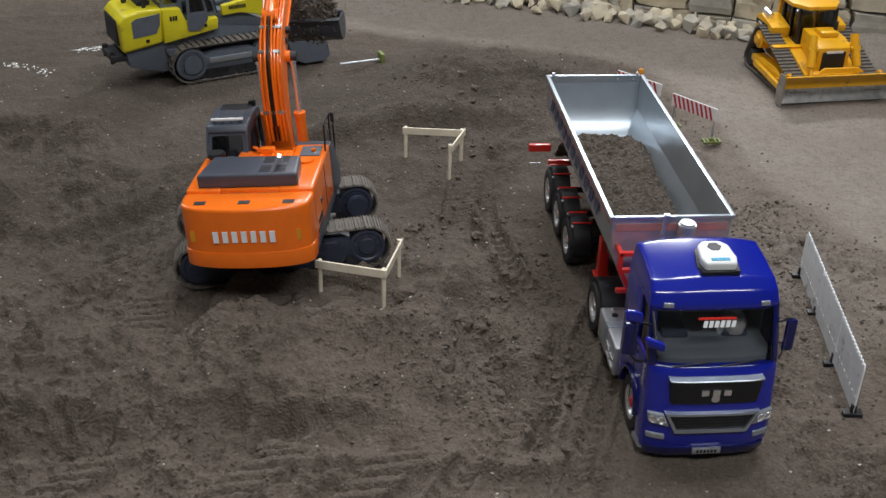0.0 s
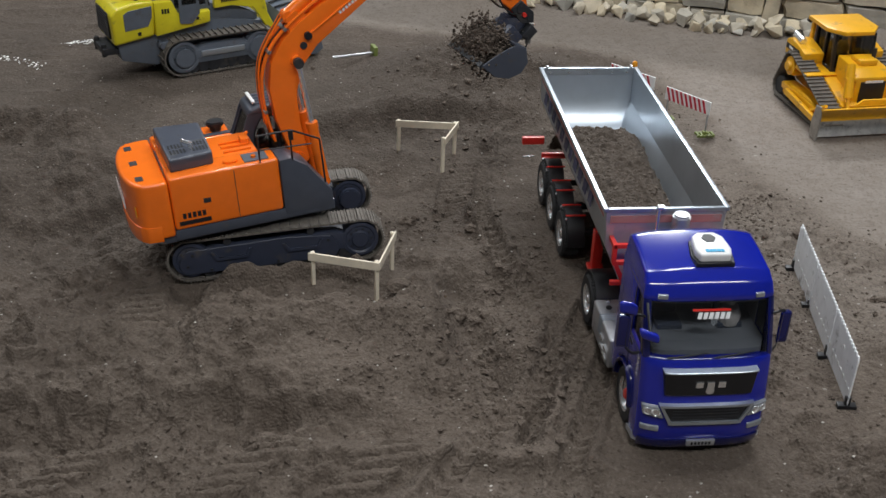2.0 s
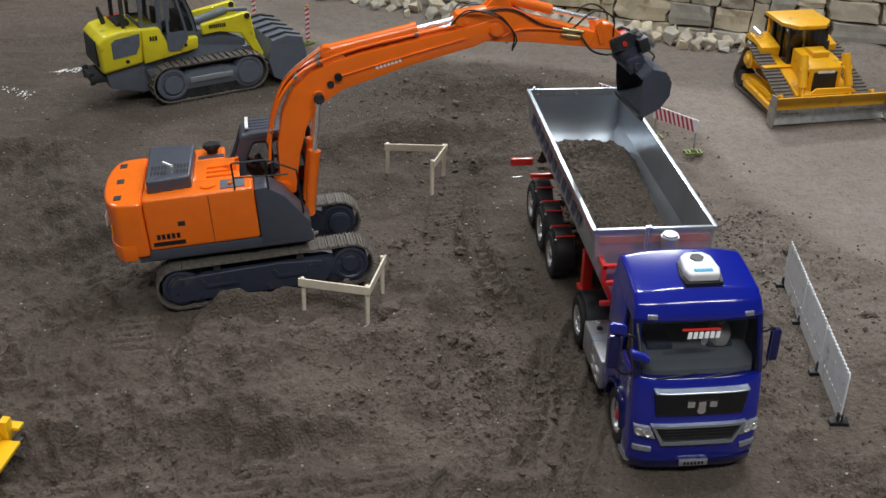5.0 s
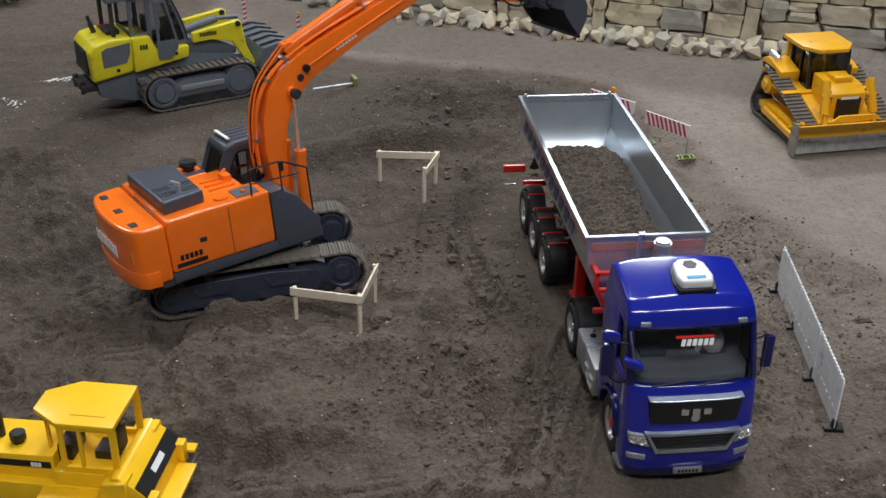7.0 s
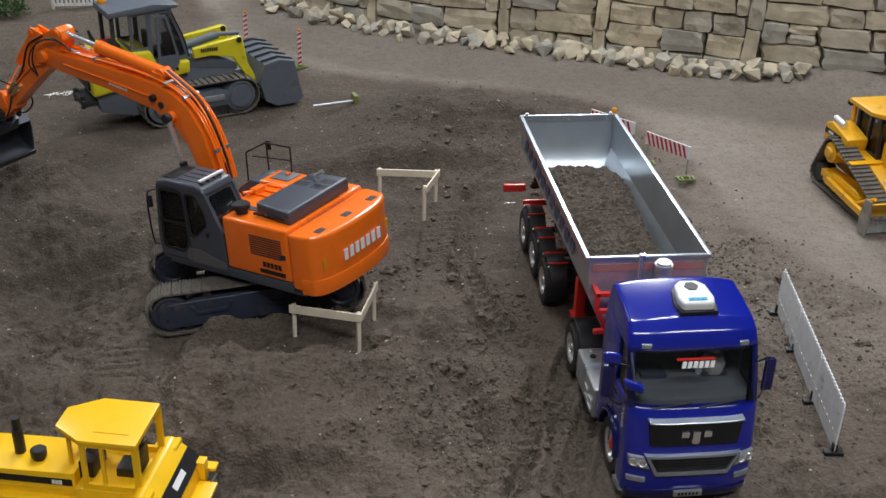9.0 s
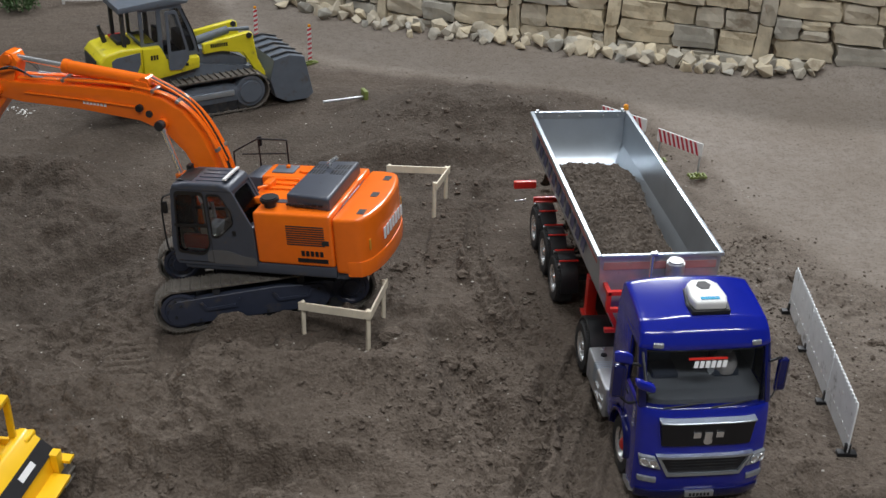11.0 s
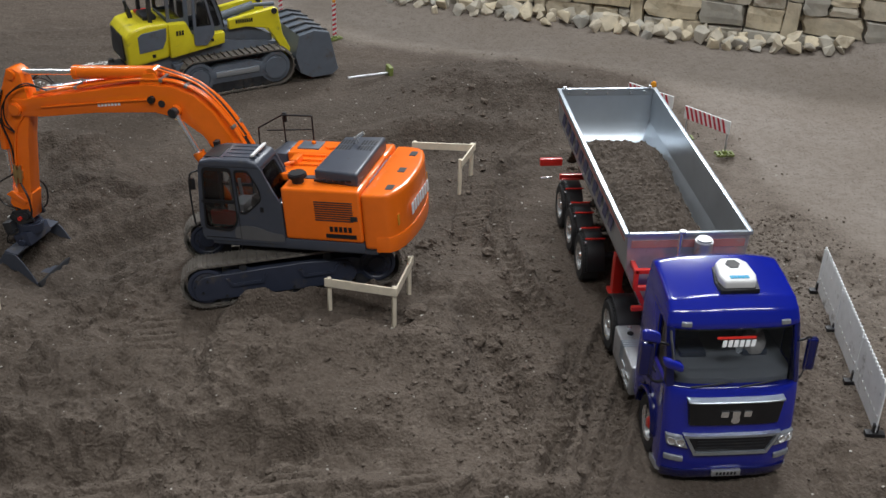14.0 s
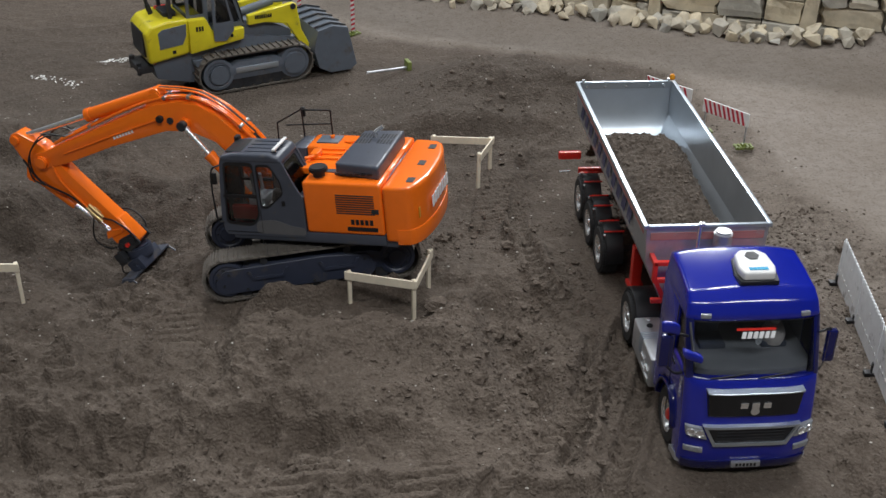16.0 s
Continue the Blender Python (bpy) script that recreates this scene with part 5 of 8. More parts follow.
    for k, yy in ((1, y1), (-1, y0)):
        for gap in (door_gap, rear_gap):
            c = sum((Vector(p) for p in gap), Vector((0, 0))) / len(gap)
            inner = [tuple(c + (Vector(p) - c) * 0.93) for p in gap]
            part("window_seal", plate([tuple(c + (Vector(p) - c) * 1.03) for p in gap], [inner], "y", min(yy, yy + k * 0.0009), max(yy, yy + k * 0.0009)), BLACK, cab, "black rubber window seal", smooth=False)
            part("window", prism(inner, "y", yy - k * 0.0025 - 0.0004, yy - k * 0.0025 + 0.0004), GLASS, cab, "clear cab window", smooth=False)
        part("door_bar", box(0.038, 0.097, min(yy - k * 0.003, yy + k * 0.0012), max(yy - k * 0.003, yy + k * 0.0012), 0.169, 0.174), BLACK, cab, "black sliding window bar")
    part("two_tone", plate(rounded([(0.047, 0.1045), (0.044, 0.128), (0.010, 0.131), (-0.020, 0.120), (x0 + 0.001, 0.118), (x0 + 0.001, 0.1045)], 0.012), [], "y", y1, y1 + 0.0007), TWOTONE, cab, "lighter grey sweep of paint", smooth=False)
    part("door_seam", join(box(0.0342, 0.0350, y1, y1 + 0.0008, 0.106, 0.152), box(0.0342, 0.099, y1, y1 + 0.0008, 0.1055, 0.1063)), BLACK, cab, smooth=False)
    part("door_handle", box(-0.012, -0.006, y1, y1 + 0.002, 0.158, 0.166, 0.0008), BLACK, cab)
    part("windscreen", prism([(x1 - 0.003, 0.110), (x1 - 0.002, 0.110), (x1 - 0.012, 0.236), (x1 - 0.013, 0.236)], "y", y0 + 0.005, y1 - 0.005), GLASS, cab, "clear windscreen", smooth=False)
    part("seat", join(box(0.0, 0.036, 0.052, 0.085, 0.125, 0.137, 0.004), box(-0.012, 0.0, 0.052, 0.085, 0.13, 0.178, 0.004)), LINING, cab, "black operator seat")
    part("control_lever", join(cyl((0.046, 0.088, 0.150), (0.050, 0.086, 0.205), 0.003, seg=10), cyl((0.050, 0.05, 0.150), (0.052, 0.05, 0.190), 0.003, seg=10), box(0.030, 0.060, 0.050, 0.090, 0.148, 0.162, 0.003)), WHITE, cab, "white control levers")
    part("figure", join(lathe([(0.0001, 0.135), (0.013, 0.137), (0.016, 0.155), (0.012, 0.170), (0.004, 0.174)], "z", 14, Matrix.Translation((0.010, 0.068, 0))), lathe([(0.0001, 0.173), (0.006, 0.176), (0.0080, 0.184), (0.005, 0.192), (0.0001, 0.194)], "z", 14, Matrix.Translation((0.012, 0.068, 0))), box(0.012, 0.042, 0.058, 0.078, 0.137, 0.147, 0.003)), DOLL, cab, "plain toy operator shape")
    part("console", join(box(0.04, 0.09, 0.086, 0.096, 0.125, 0.15, 0.003), box(0.045, 0.06, 0.05, 0.08, 0.105, 0.135, 0.003)), RED, cab, "red console box")
    part("mirror", box(x1 - 0.004, x1 + 0.004, y1 + 0.006, y1 + 0.012, 0.196, 0.216, 0.002), BLACK, cab, "black mirror", )
    part("handrail", tube([(x1 - 0.002, y1 + 0.004, 0.125), (x1 + 0.006, y1 + 0.010, 0.135), (x1 + 0.004, y1 + 0.010, 0.215), (x1 - 0.010, y1 + 0.003, 0.228)], 0.0016), BLACK, cab, "thin black handrail")
    part("work_light", box(x1 - 0.022, x1 - 0.014, y0 + 0.004, y0 + 0.016, zc - 0.003, zc + 0.007, 0.001), BLACK, cab, "small black work light")
    part("light_bar", box(x0 + 0.040, x0 + 0.046, y0 + 0.008, y1 - 0.008, zc + 0.0035, zc + 0.007, 0.001), WHITE, cab, "bright work light bar")
    rail = [(-0.028, -0.100, zt - 0.01), (-0.028, -0.102, zt + 0.045), (0.028, -0.102, zt + 0.045), (0.075, -0.100, zt + 0.020), (0.078, -0.098, zt - 0.06)]
    part("guard_rail", join(*[tube([a, b], 0.0016, 6) for a, b in zip(rail, rail[1:])], tube([(0.026, -0.102, zt + 0.045), (0.026, -0.101, zt - 0.015)], 0.0016, 6), tube([(-0.028, -0.102, zt + 0.02), (0.06, -0.102, zt + 0.015)], 0.0013, 6)), BLACK, up, "black tube guard rail")
    part("rail_mirror", box(0.022, 0.030, -0.111, -0.105, zt + 0.03, zt + 0.048, 0.002), BLACK, up)
    # ---- boom
    low = [(-0.014, -0.014), (0.014, -0.018), (0.060, 0.030), (0.100, 0.062), (0.145, 0.079), (0.190, 0.076), (0.30, 0.040), (0.400, 0.000), (0.448, -0.014), (0.464, -0.004)]
    top = [(0.462, 0.014), (0.430, 0.026), (0.34, 0.066), (0.25, 0.107), (0.205, 0.124), (0.165, 0.132), (0.125, 0.129), (0.085, 0.108), (0.045, 0.070), (0.010, 0.022), (-0.014, 0.012)]
    boom = part("boom", prism(low + top, "y", -0.019, 0.019, 0.003, 2), ORANGE, ex, "orange curved box-section boom")
    EXC["boom"] = boom
    part("boom_foot", cyl((0, -0.026, 0), (0, 0.026, 0), 0.016, seg=24, bevel=0.002), ORANGE, boom)
    part("elbow_pin", cyl((0.150, -0.030, 0.094), (0.150, 0.030, 0.094), 0.010, seg=20, bevel=0.002), ORANGE, boom)
    part("elbow_cap", cyl((0.178, -0.0215, 0.097), (0.178, 0.0215, 0.097), 0.006, seg=16), DARK, boom)
    part("tip_pin", cyl((BOOM_L, -0.026, 0), (BOOM_L, 0.026, 0), 0.012, seg=20, bevel=0.002), ORANGE, boom)
    line = [(0.012, 0.05), (0.05, 0.092), (0.095, 0.126), (0.140, 0.1395), (0.185, 0.136), (0.25, 0.115), (0.34, 0.074), (0.42, 0.036)]
    # the two black tubes stand in for the shaded gaps between orange pipes
    for y, r, m_, lab in ((-0.0145, 0.0024, ORANGE, "orange pipe"), (-0.0085, 0.0024, ORANGE, "orange pipe"), (0.0085, 0.0024, ORANGE, "orange pipe"), (0.0145, 0.0024, ORANGE, "orange pipe"), (-0.003, 0.0015, HOSE, "black hydraulic hose"), (0.003, 0.0015, HOSE, "black hydraulic hose")):
        pts = [(a, y, b + 0.001) for a, b in (line if m_ is ORANGE else line[:5])]
        part("pipe", tube(pts, r), m_, boom, lab)
    for k in (1, 3, 4, 6):
        a, b = line[k]
        d = Vector((line[min(k + 1, 7)][0] - line[k - 1][0], 0, line[min(k + 1, 7)][1] - line[k - 1][1])).normalized()
        part("pipe_clamp", box(-0.003, 0.003, -0.0185, 0.0185, -0.002, 0.004, 0.001, m=Matrix.Translation((a, 0, b)) @ Matrix.Rotation(-math.atan2(d.z, d.x), 4, "Y")), STEEL, boom, "bright pipe clamp")
    for s in (-1, 1):
        part("boom_print", bars(7, 0.046, 0.008, 0.0008, 0.3), PRINT, boom, "seven pale bars in place of a brand name", Matrix.Translation((0.275, s * 0.0188, 0.066)) @ Matrix.Rotation(radians(21), 4, "Y") @ Matrix.Rotation(radians(0 if s < 0 else 180), 4, "Z"), smooth=False)
        part("side_pipe", tube([(0.20, s * 0.0205, 0.098), (0.30, s * 0.0205, 0.060), (0.40, s * 0.0205, 0.020)], 0.0018), ORANGE, boom)
    part("bracket", join(prism([(0.185, 0.126), (0.225, 0.113), (0.220, 0.138), (0.200, 0.144)], "y", -0.014, -0.007), prism([(0.185, 0.126), (0.225, 0.113), (0.220, 0.138), (0.200, 0.144)], "y", 0.007, 0.014)), ORANGE, boom)
    for s in (-1, 1):
        for k, off in enumerate((0.0, 0.006)):
            part("hose", tube([(0.395, s * (0.012 + off * 0.5), 0.052), (0.432, s * (0.022 + off), 0.052 + off), (0.466, s * (0.026 + off), 0.022 - off), (0.470, s * (0.024 + off), -0.022 - off), (0.452, s * 0.021, -0.046)], 0.0014), HOSE, boom, "black hydraulic hose loop")
        part("fitting", cyl((0.376, s * 0.012, 0.058), (0.398, s * 0.012, 0.050), 0.0034, seg=12), CHROME, boom, "bright hose fitting")
        part("lamp", cyl((0.196, s * 0.019, 0.100), (0.196, s * 0.027, 0.100), 0.0065, seg=14, bevel=0.001), BLACK, boom, "black round work lamp")
    # middle tube is black to draw the shade between its orange neighbours
    for y in (-0.0055, 0.0, 0.0055):
        part("pipe", tube([(0.03, y, 0.078), (0.075, y, 0.118), (0.115, y, 0.142), (0.150, y, 0.149), (0.200, y, 0.150)], 0.0020), ORANGE if y else HOSE, boom, "line along the boom, the middle one black as shade between pipes")
    # ---- stick
    st = [(-0.074, 0.004), (-0.068, -0.010), (-0.02, -0.024), (0.01, -0.022), (0.06, -0.016), (0.205, -0.010), (0.222, -0.006), (0.222, 0.006), (0.205, 0.012), (0.06, 0.027), (0.020, 0.036), (-0.010, 0.036), (-0.045, 0.024), (-0.070, 0.016)]
    stick = part("stick", prism(st, "y", -0.0155, 0.0155, 0.0025, 2), ORANGE, ex, "orange box-section stick")
    EXC["stick"] = stick
    part("tail_pin", cyl((-0.062, -0.020, 0.006), (-0.062, 0.020, 0.006), 0.009, seg=18, bevel=0.001), ORANGE, stick)
    for y in (-0.009, 0.009):
        part("stick_bracket", prism([(-0.024, 0.030), (0.026, 0.034), (0.008, 0.056), (-0.008, 0.057)], "y", y - 0.003, y + 0.003, 0.001, 1), ORANGE, stick)
    part("bucket_cylinder", join(cyl((0.0, 0, 0.050), (0.092, 0, 0.041), 0.0088, seg=20, bevel=0.001), cyl((0.0, -0.014, 0.050), (0.0, 0.014, 0.050), 0.006, seg=16)), ORANGE, stick, "orange hydraulic cylinder")
    part("bucket_rod", cyl((0.090, 0, 0.041), (0.178, 0, 0.033), 0.0042, seg=16), CHROME, stick, "chrome piston rod")
    part("end_casting", prism([(0.166, -0.014), (0.222, -0.010), (0.226, 0.012), (0.196, 0.034), (0.172, 0.030)], "y", -0.0165, 0.0165, 0.002, 1), ORANGE, stick, "orange end of the stick with linkage")
    for s in (-1, 1):
        part("link", prism([(0.168, 0.026), (0.178, 0.038), (0.192, 0.0), (0.184, -0.004)], "y", s * 0.0175 - 0.002, s * 0.0175 + 0.002, 0.001, 1), ORANGE, stick, "orange linkage arm")
        part("hose", tube([(-0.03, s * 0.0175, 0.026), (0.02, s * 0.019, 0.036), (0.075, s * 0.0185, 0.018), (0.12, s * 0.0175, 0.014)], 0.0018), HOSE, stick, "black hydraulic hose")
        part("hose", tube([(0.13, s * 0.017, 0.016), (0.16, s * 0.024, 0.052), (0.195, s * 0.022, 0.045), (0.205, s * 0.016, 0.012)], 0.0016), HOSE, stick, "black hydraulic hose")
        part("coupling", join(cyl((0.112, s * 0.0185, 0.014), (0.150, s * 0.0185, 0.014), 0.0034, seg=12), cyl((0.112, s * 0.0185, 0.005), (0.146, s * 0.0185, 0.005), 0.0034, seg=12), box(0.122, 0.138, s * 0.017 - 0.003, s * 0.017 + 0.003, 0.0, 0.019, 0.001)), BRASS, stick, "brass quick coupling")
        part("stick_pipe", tube([(0.012, s * 0.0172, -0.012), (0.04, s * 0.0178, 0.004), (0.075, s * 0.0178, 0.010), (0.114, s * 0.0178, 0.012)], 0.0022), ORANGE, stick, "orange pipe")
        part("hose", tube([(0.148, s * 0.018, 0.006), (0.170, s * 0.028, -0.014), (0.205, s * 0.026, -0.016), (0.226, s * 0.018, 0.004)], 0.0018), HOSE, stick, "black hydraulic hose")
    # ---- bucket
    prof = [(0.072, -0.006), (0.068, 0.028), (0.053, 0.050), (0.031, 0.060), (0.010, 0.056), (-0.004, 0.036)]
    bw = 0.070
    outer = prof
    inner = [(0.070, -0.006), (0.0657, 0.027), (0.0515, 0.0478), (0.031, 0.0575), (0.0115, 0.0535), (-0.0015, 0.035)]
    bucket = part("bucket", prism([(a + 0.050, c) for a, c in outer + inner[::-1]], "y", -bw, bw), GREY, ex, "dark grey steel digging bucket")
    EXC["bucket"] = bucket
    drop = Matrix.Translation((0.050, 0, 0))
    for s in (-1, 1):
        part("side_plate", prism(outer + [(0.004, 0.016), (0.02, 0.008), (0.046, 0.0)], "y", s * bw - 0.0015, s * bw + 0.0015, 0.0006, 1), GREY, bucket, "dark grey side plate", drop, smooth=False)
    part("top_plate", prism([(-0.006, 0.036), (-0.003, 0.036), (0.007, 0.014), (0.004, 0.012)], "y", -bw, bw), GREY, bucket, "", drop)
    part("hinge_block", join(prism([(-0.012, -0.010), (0.012, -0.012), (0.016, 0.022), (-0.002, 0.038), (-0.014, 0.024)], "y", -0.022, -0.0165, 0.001, 1), prism([(-0.012, -0.010), (0.012, -0.012), (0.016, 0.022), (-0.002, 0.038), (-0.014, 0.024)], "y", 0.0165, 0.022, 0.001, 1), cyl((0, -0.024, 0), (0, 0.024, 0), 0.0065, seg=16), cyl((-0.002, -0.024, 0.026), (-0.002, 0.024, 0.026), 0.0055, seg=16), box(0.004, 0.03, -0.03, 0.03, 0.034, 0.052, 0.003)), DARK, bucket, "dark quick coupler")
    part("tilt_block", join(prism([(-0.010, 0.004), (0.012, 0.002), (0.014, 0.020), (-0.008, 0.026)], "y", -0.0160, 0.0160, 0.002, 2), cyl((0.002, -0.027, 0.012), (0.002, 0.027, 0.012), 0.004, seg=14)), RED, bucket, "red tilt block")
    for y in (-0.034, 0.034):
        part("tilt_cylinder", join(cyl((0.004, y * 0.55, 0.040), (0.024, y * 1.3, 0.060), 0.0045, seg=14), cyl((0.018, y * 1.15, 0.055), (0.030, y * 1.6, 0.062), 0.0024, seg=10)), DARK, bucket, "dark tilt cylinder", drop)
        part("hose", tube([(0.0, y * 0.4, 0.030), (-0.006, y * 0.8, 0.048), (0.010, y, 0.060), (0.022, y * 0.7, 0.058)], 0.0015), HOSE, bucket, "", Matrix.Translation((0.028, 0, -0.008)))
    part("coupler_detail", join(cyl((0.0, -0.012, 0.042), (0.03, -0.012, 0.062), 0.005, seg=14), cyl((0.0, 0.012, 0.042), (0.03, 0.012, 0.062), 0.005, seg=14)), STEEL, bucket, "worn steel cylinder")
    part("rotor", join(cyl((0.014, 0, 0.012), (0.036, 0, 0.020), 0.024, seg=24, bevel=0.003), box(0.030, 0.056, -0.034, 0.034, 0.004, 0.036, 0.004), cyl((0.046, -0.040, 0.020), (0.046, 0.040, 0.020), 0.007, seg=16)), DGREY, bucket, "dark rotor of the quick coupler")
    part("cutting_edge", box(0.066, 0.076, -bw - 0.001, bw + 0.001, -0.010, -0.004, 0.001), DARK, bucket, "dark steel cutting edge", drop)
    part("wear_strips", join(*[prism([(0.0685, 0.028), (0.0535, 0.0505), (0.0545, 0.0520), (0.0705, 0.0288)], "y", y - 0.003, y + 0.003) for y in (-0.03, 0.0, 0.03)]), DARK, bucket, "", drop)
    return ex


def soil_in_bucket():
    bm = clod_mesh(4, 3)
    bm.transform(Matrix.LocRotScale((0.034, 0, 0.014), None, (0.042, 0.068, 0.040)))
    for v in bm.verts:
        v.co.y = max(-0.067, min(0.067, v.co.y))
        v.co += 0.004 * Vector((noise.noise(v.co * 90), 0, noise.noise(v.co * 90 + Vector((5, 5, 5)))))
        if v.co.z > 0.03:
            v.co.z = min(v.co.z, 0.044)
        v.co.x = max(0.008, min(0.064, v.co.x)) + 0.050
    ob = thing_mesh("soil_scoop", bm, SOIL, Matrix(), "scoop of dark soil carried in the excavator bucket", "soil", smooth=False)
    return ob


def ram(name, r_barrel, r_rod, barrel_l, rod_l):
    """A hydraulic ram of two keyed pieces, each along its own x axis."""
    b = part(name, join(cyl((0, 0, 0), (barrel_l, 0, 0), r_barrel, seg=22, bevel=0.001), cyl((0, -r_barrel, 0), (0, r_barrel, 0), r_barrel * 0.9, seg=16), cyl((barrel_l - 0.006, 0, 0), (barrel_l + 0.004, 0, 0), r_barrel * 1.1, seg=22)), ORANGE, EXC["thing"], "orange hydraulic cylinder")
    rod = part("piston_rod", join(cyl((0, 0, 0), (rod_l, 0, 0), r_rod, seg=16), cyl((0, 0, 0), (0.012, 0, 0), r_rod * 1.25, seg=16)), CHROME, EXC["thing"], "chrome piston rod")
    part("rod_eye", cyl((0, -r_barrel * 0.9, 0), (0, r_barrel * 0.9, 0), r_rod * 1.7, seg=18, bevel=0.001), DARK, rod, "dark rod eye with pin")
    return b, rod


build_excavator()
SCOOP = soil_in_bucket()


def soil_clumps(n):
    """Loose clumps of crumbs that tip out of the bucket."""
    rng = np.random.RandomState(12)
    kinds = []
    for k in range(5):
        pieces = []
        for i in range(46):
            bm = clod_mesh(i % 9)
            r = 0.0012 + 0.0028 * rng.rand() ** 2
            p = rng.normal(size=3) * (0.010, 0.010, 0.015)
            bm.transform(Matrix.LocRotScale(tuple(p), Euler(tuple(rng.uniform(0, 6, 3))), (r, r * 1.2, r * 0.9)))
            pieces.append(bm)
        kinds.append(mesh_of(join(*pieces), "soil_clump", SOIL))
    out = []
    for i in range(n):
        ob = tagged(new("soil_clump", kinds[i % 5]), "loose clump of dark crumbs tipped from the bucket", "soil", "falling clumps of soil", "stuff")
        out.append((ob, Vector((rng.uniform(0.060, 0.110), rng.uniform(-0.052, 0.052), rng.uniform(-0.016, 0.020))), 3.66 + 0.60 * (i + rng.rand()) / n, rng.uniform(0.10, 0.42)))
    return out


CLUMPS = soil_clumps(64)
BOOM_RAMS = [ram("boom_cylinder", 0.0095, 0.005, 0.105, 0.11) for s in (-1, 1)]
STICK_RAM = ram("stick_cylinder", 0.0115, 0.0052, 0.150, 0.165)

# seconds, slew, boom, stick and bucket angles in degrees
DIG = (
    (0.0, 77, 50, -50, -163), (0.5, 61, 52.5, -50, -162), (1.0, 42.5, 53, -50, -158), (1.5, 23.5, 53.3, -49, -150), (2.0, 11, 52.3, -46, -140), (2.5, 4.5, 46, -41, -140),
    (3.0, -0.5, 36.8, -27, -138), (3.5, -2.5, 31, -15, -126), (4.0, -2.5, 27.6, -11.5, -112), (4.2, -2.5, 27.6, -11.5, -104), (5.2, -1, 33, -14, -68), (6.3, 2, 38, -19, -58), (6.5, 4, 39.5, -19, -56),
    (7.0, 22, 42, -18, -40), (7.5, 53, 43, -20, -44), (8.0, 82, 43, -23, -50), (8.5, 111, 37, -26, -62), (9.0, 136.5, 30.6, -39, -66), (9.2, 141.5, 30.2, -42, -68),
    (10.2, 152, 28.5, -50, -78), (11.3, 154.5, 26, -53, -86), (12.5, 155, 23.5, -57.3, -92), (13.5, 155, 18.5, -72, -92), (14.5, 156, 12.6, -91.2, -112), (15.2, 156, 7.5, -110, -116), (16.0, 156.5, 1.8, -135, -122))


def angles_at(t):
    ts = [r[0] for r in DIG]
    i = min(max(int(np.searchsorted(ts, t, "right")) - 1, 0), len(DIG) - 2)
    out = []
    for k in range(1, 5):
        slope = []
        for j in (i, i + 1):
            a, b = max(j - 1, 0), min(j + 1, len(DIG) - 1)
            slope.append((DIG[b][k] - DIG[a][k]) / (DIG[b][0] - DIG[a][0]))
        h = DIG[i + 1][0] - DIG[i][0]
        u = (t - DIG[i][0]) / h
        out.append((2 * u ** 3 - 3 * u * u + 1) * DIG[i][k] + (u ** 3 - 2 * u * u + u) * h * slope[0] + (3 * u * u - 2 * u ** 3) * DIG[i + 1][k] + (u ** 3 - u * u) * h * slope[1])
    return out


def arm_poses(t):
    """Poses of the upper body, boom, stick and bucket in the excavator's space."""
    slew, boom, stick, bucket = angles_at(t)
    up = pose(0, 0, 0, 0, 0, slew)
    b = up @ Matrix.Translation(FOOT) @ pose(0, 0, 0, 0, -boom, 0)
    s = b @ Matrix.Translation((BOOM_L, 0, 0)) @ pose(0, 0, 0, 0, boom - stick, 0)
    k = s @ Matrix.Translation((STICK_L, 0, 0)) @ pose(0, 0, 0, 0, stick - bucket, 0)
    return up, b, s, k


def aim(frame_m, a, b):
    """The pose at a whose x axis points to b, its y axis kept along the frame's."""
    x = (b - a).normalized()
    y = frame_m.to_3x3() @ Vector((0, 1, 0))
    z = x.cross(y).normalized()
    y = z.cross(x)
    return Matrix(((x.x, y.x, z.x, a.x), (x.y, y.y, z.y, a.y), (x.z, y.z, z.z, a.z), (0, 0, 0, 1)))


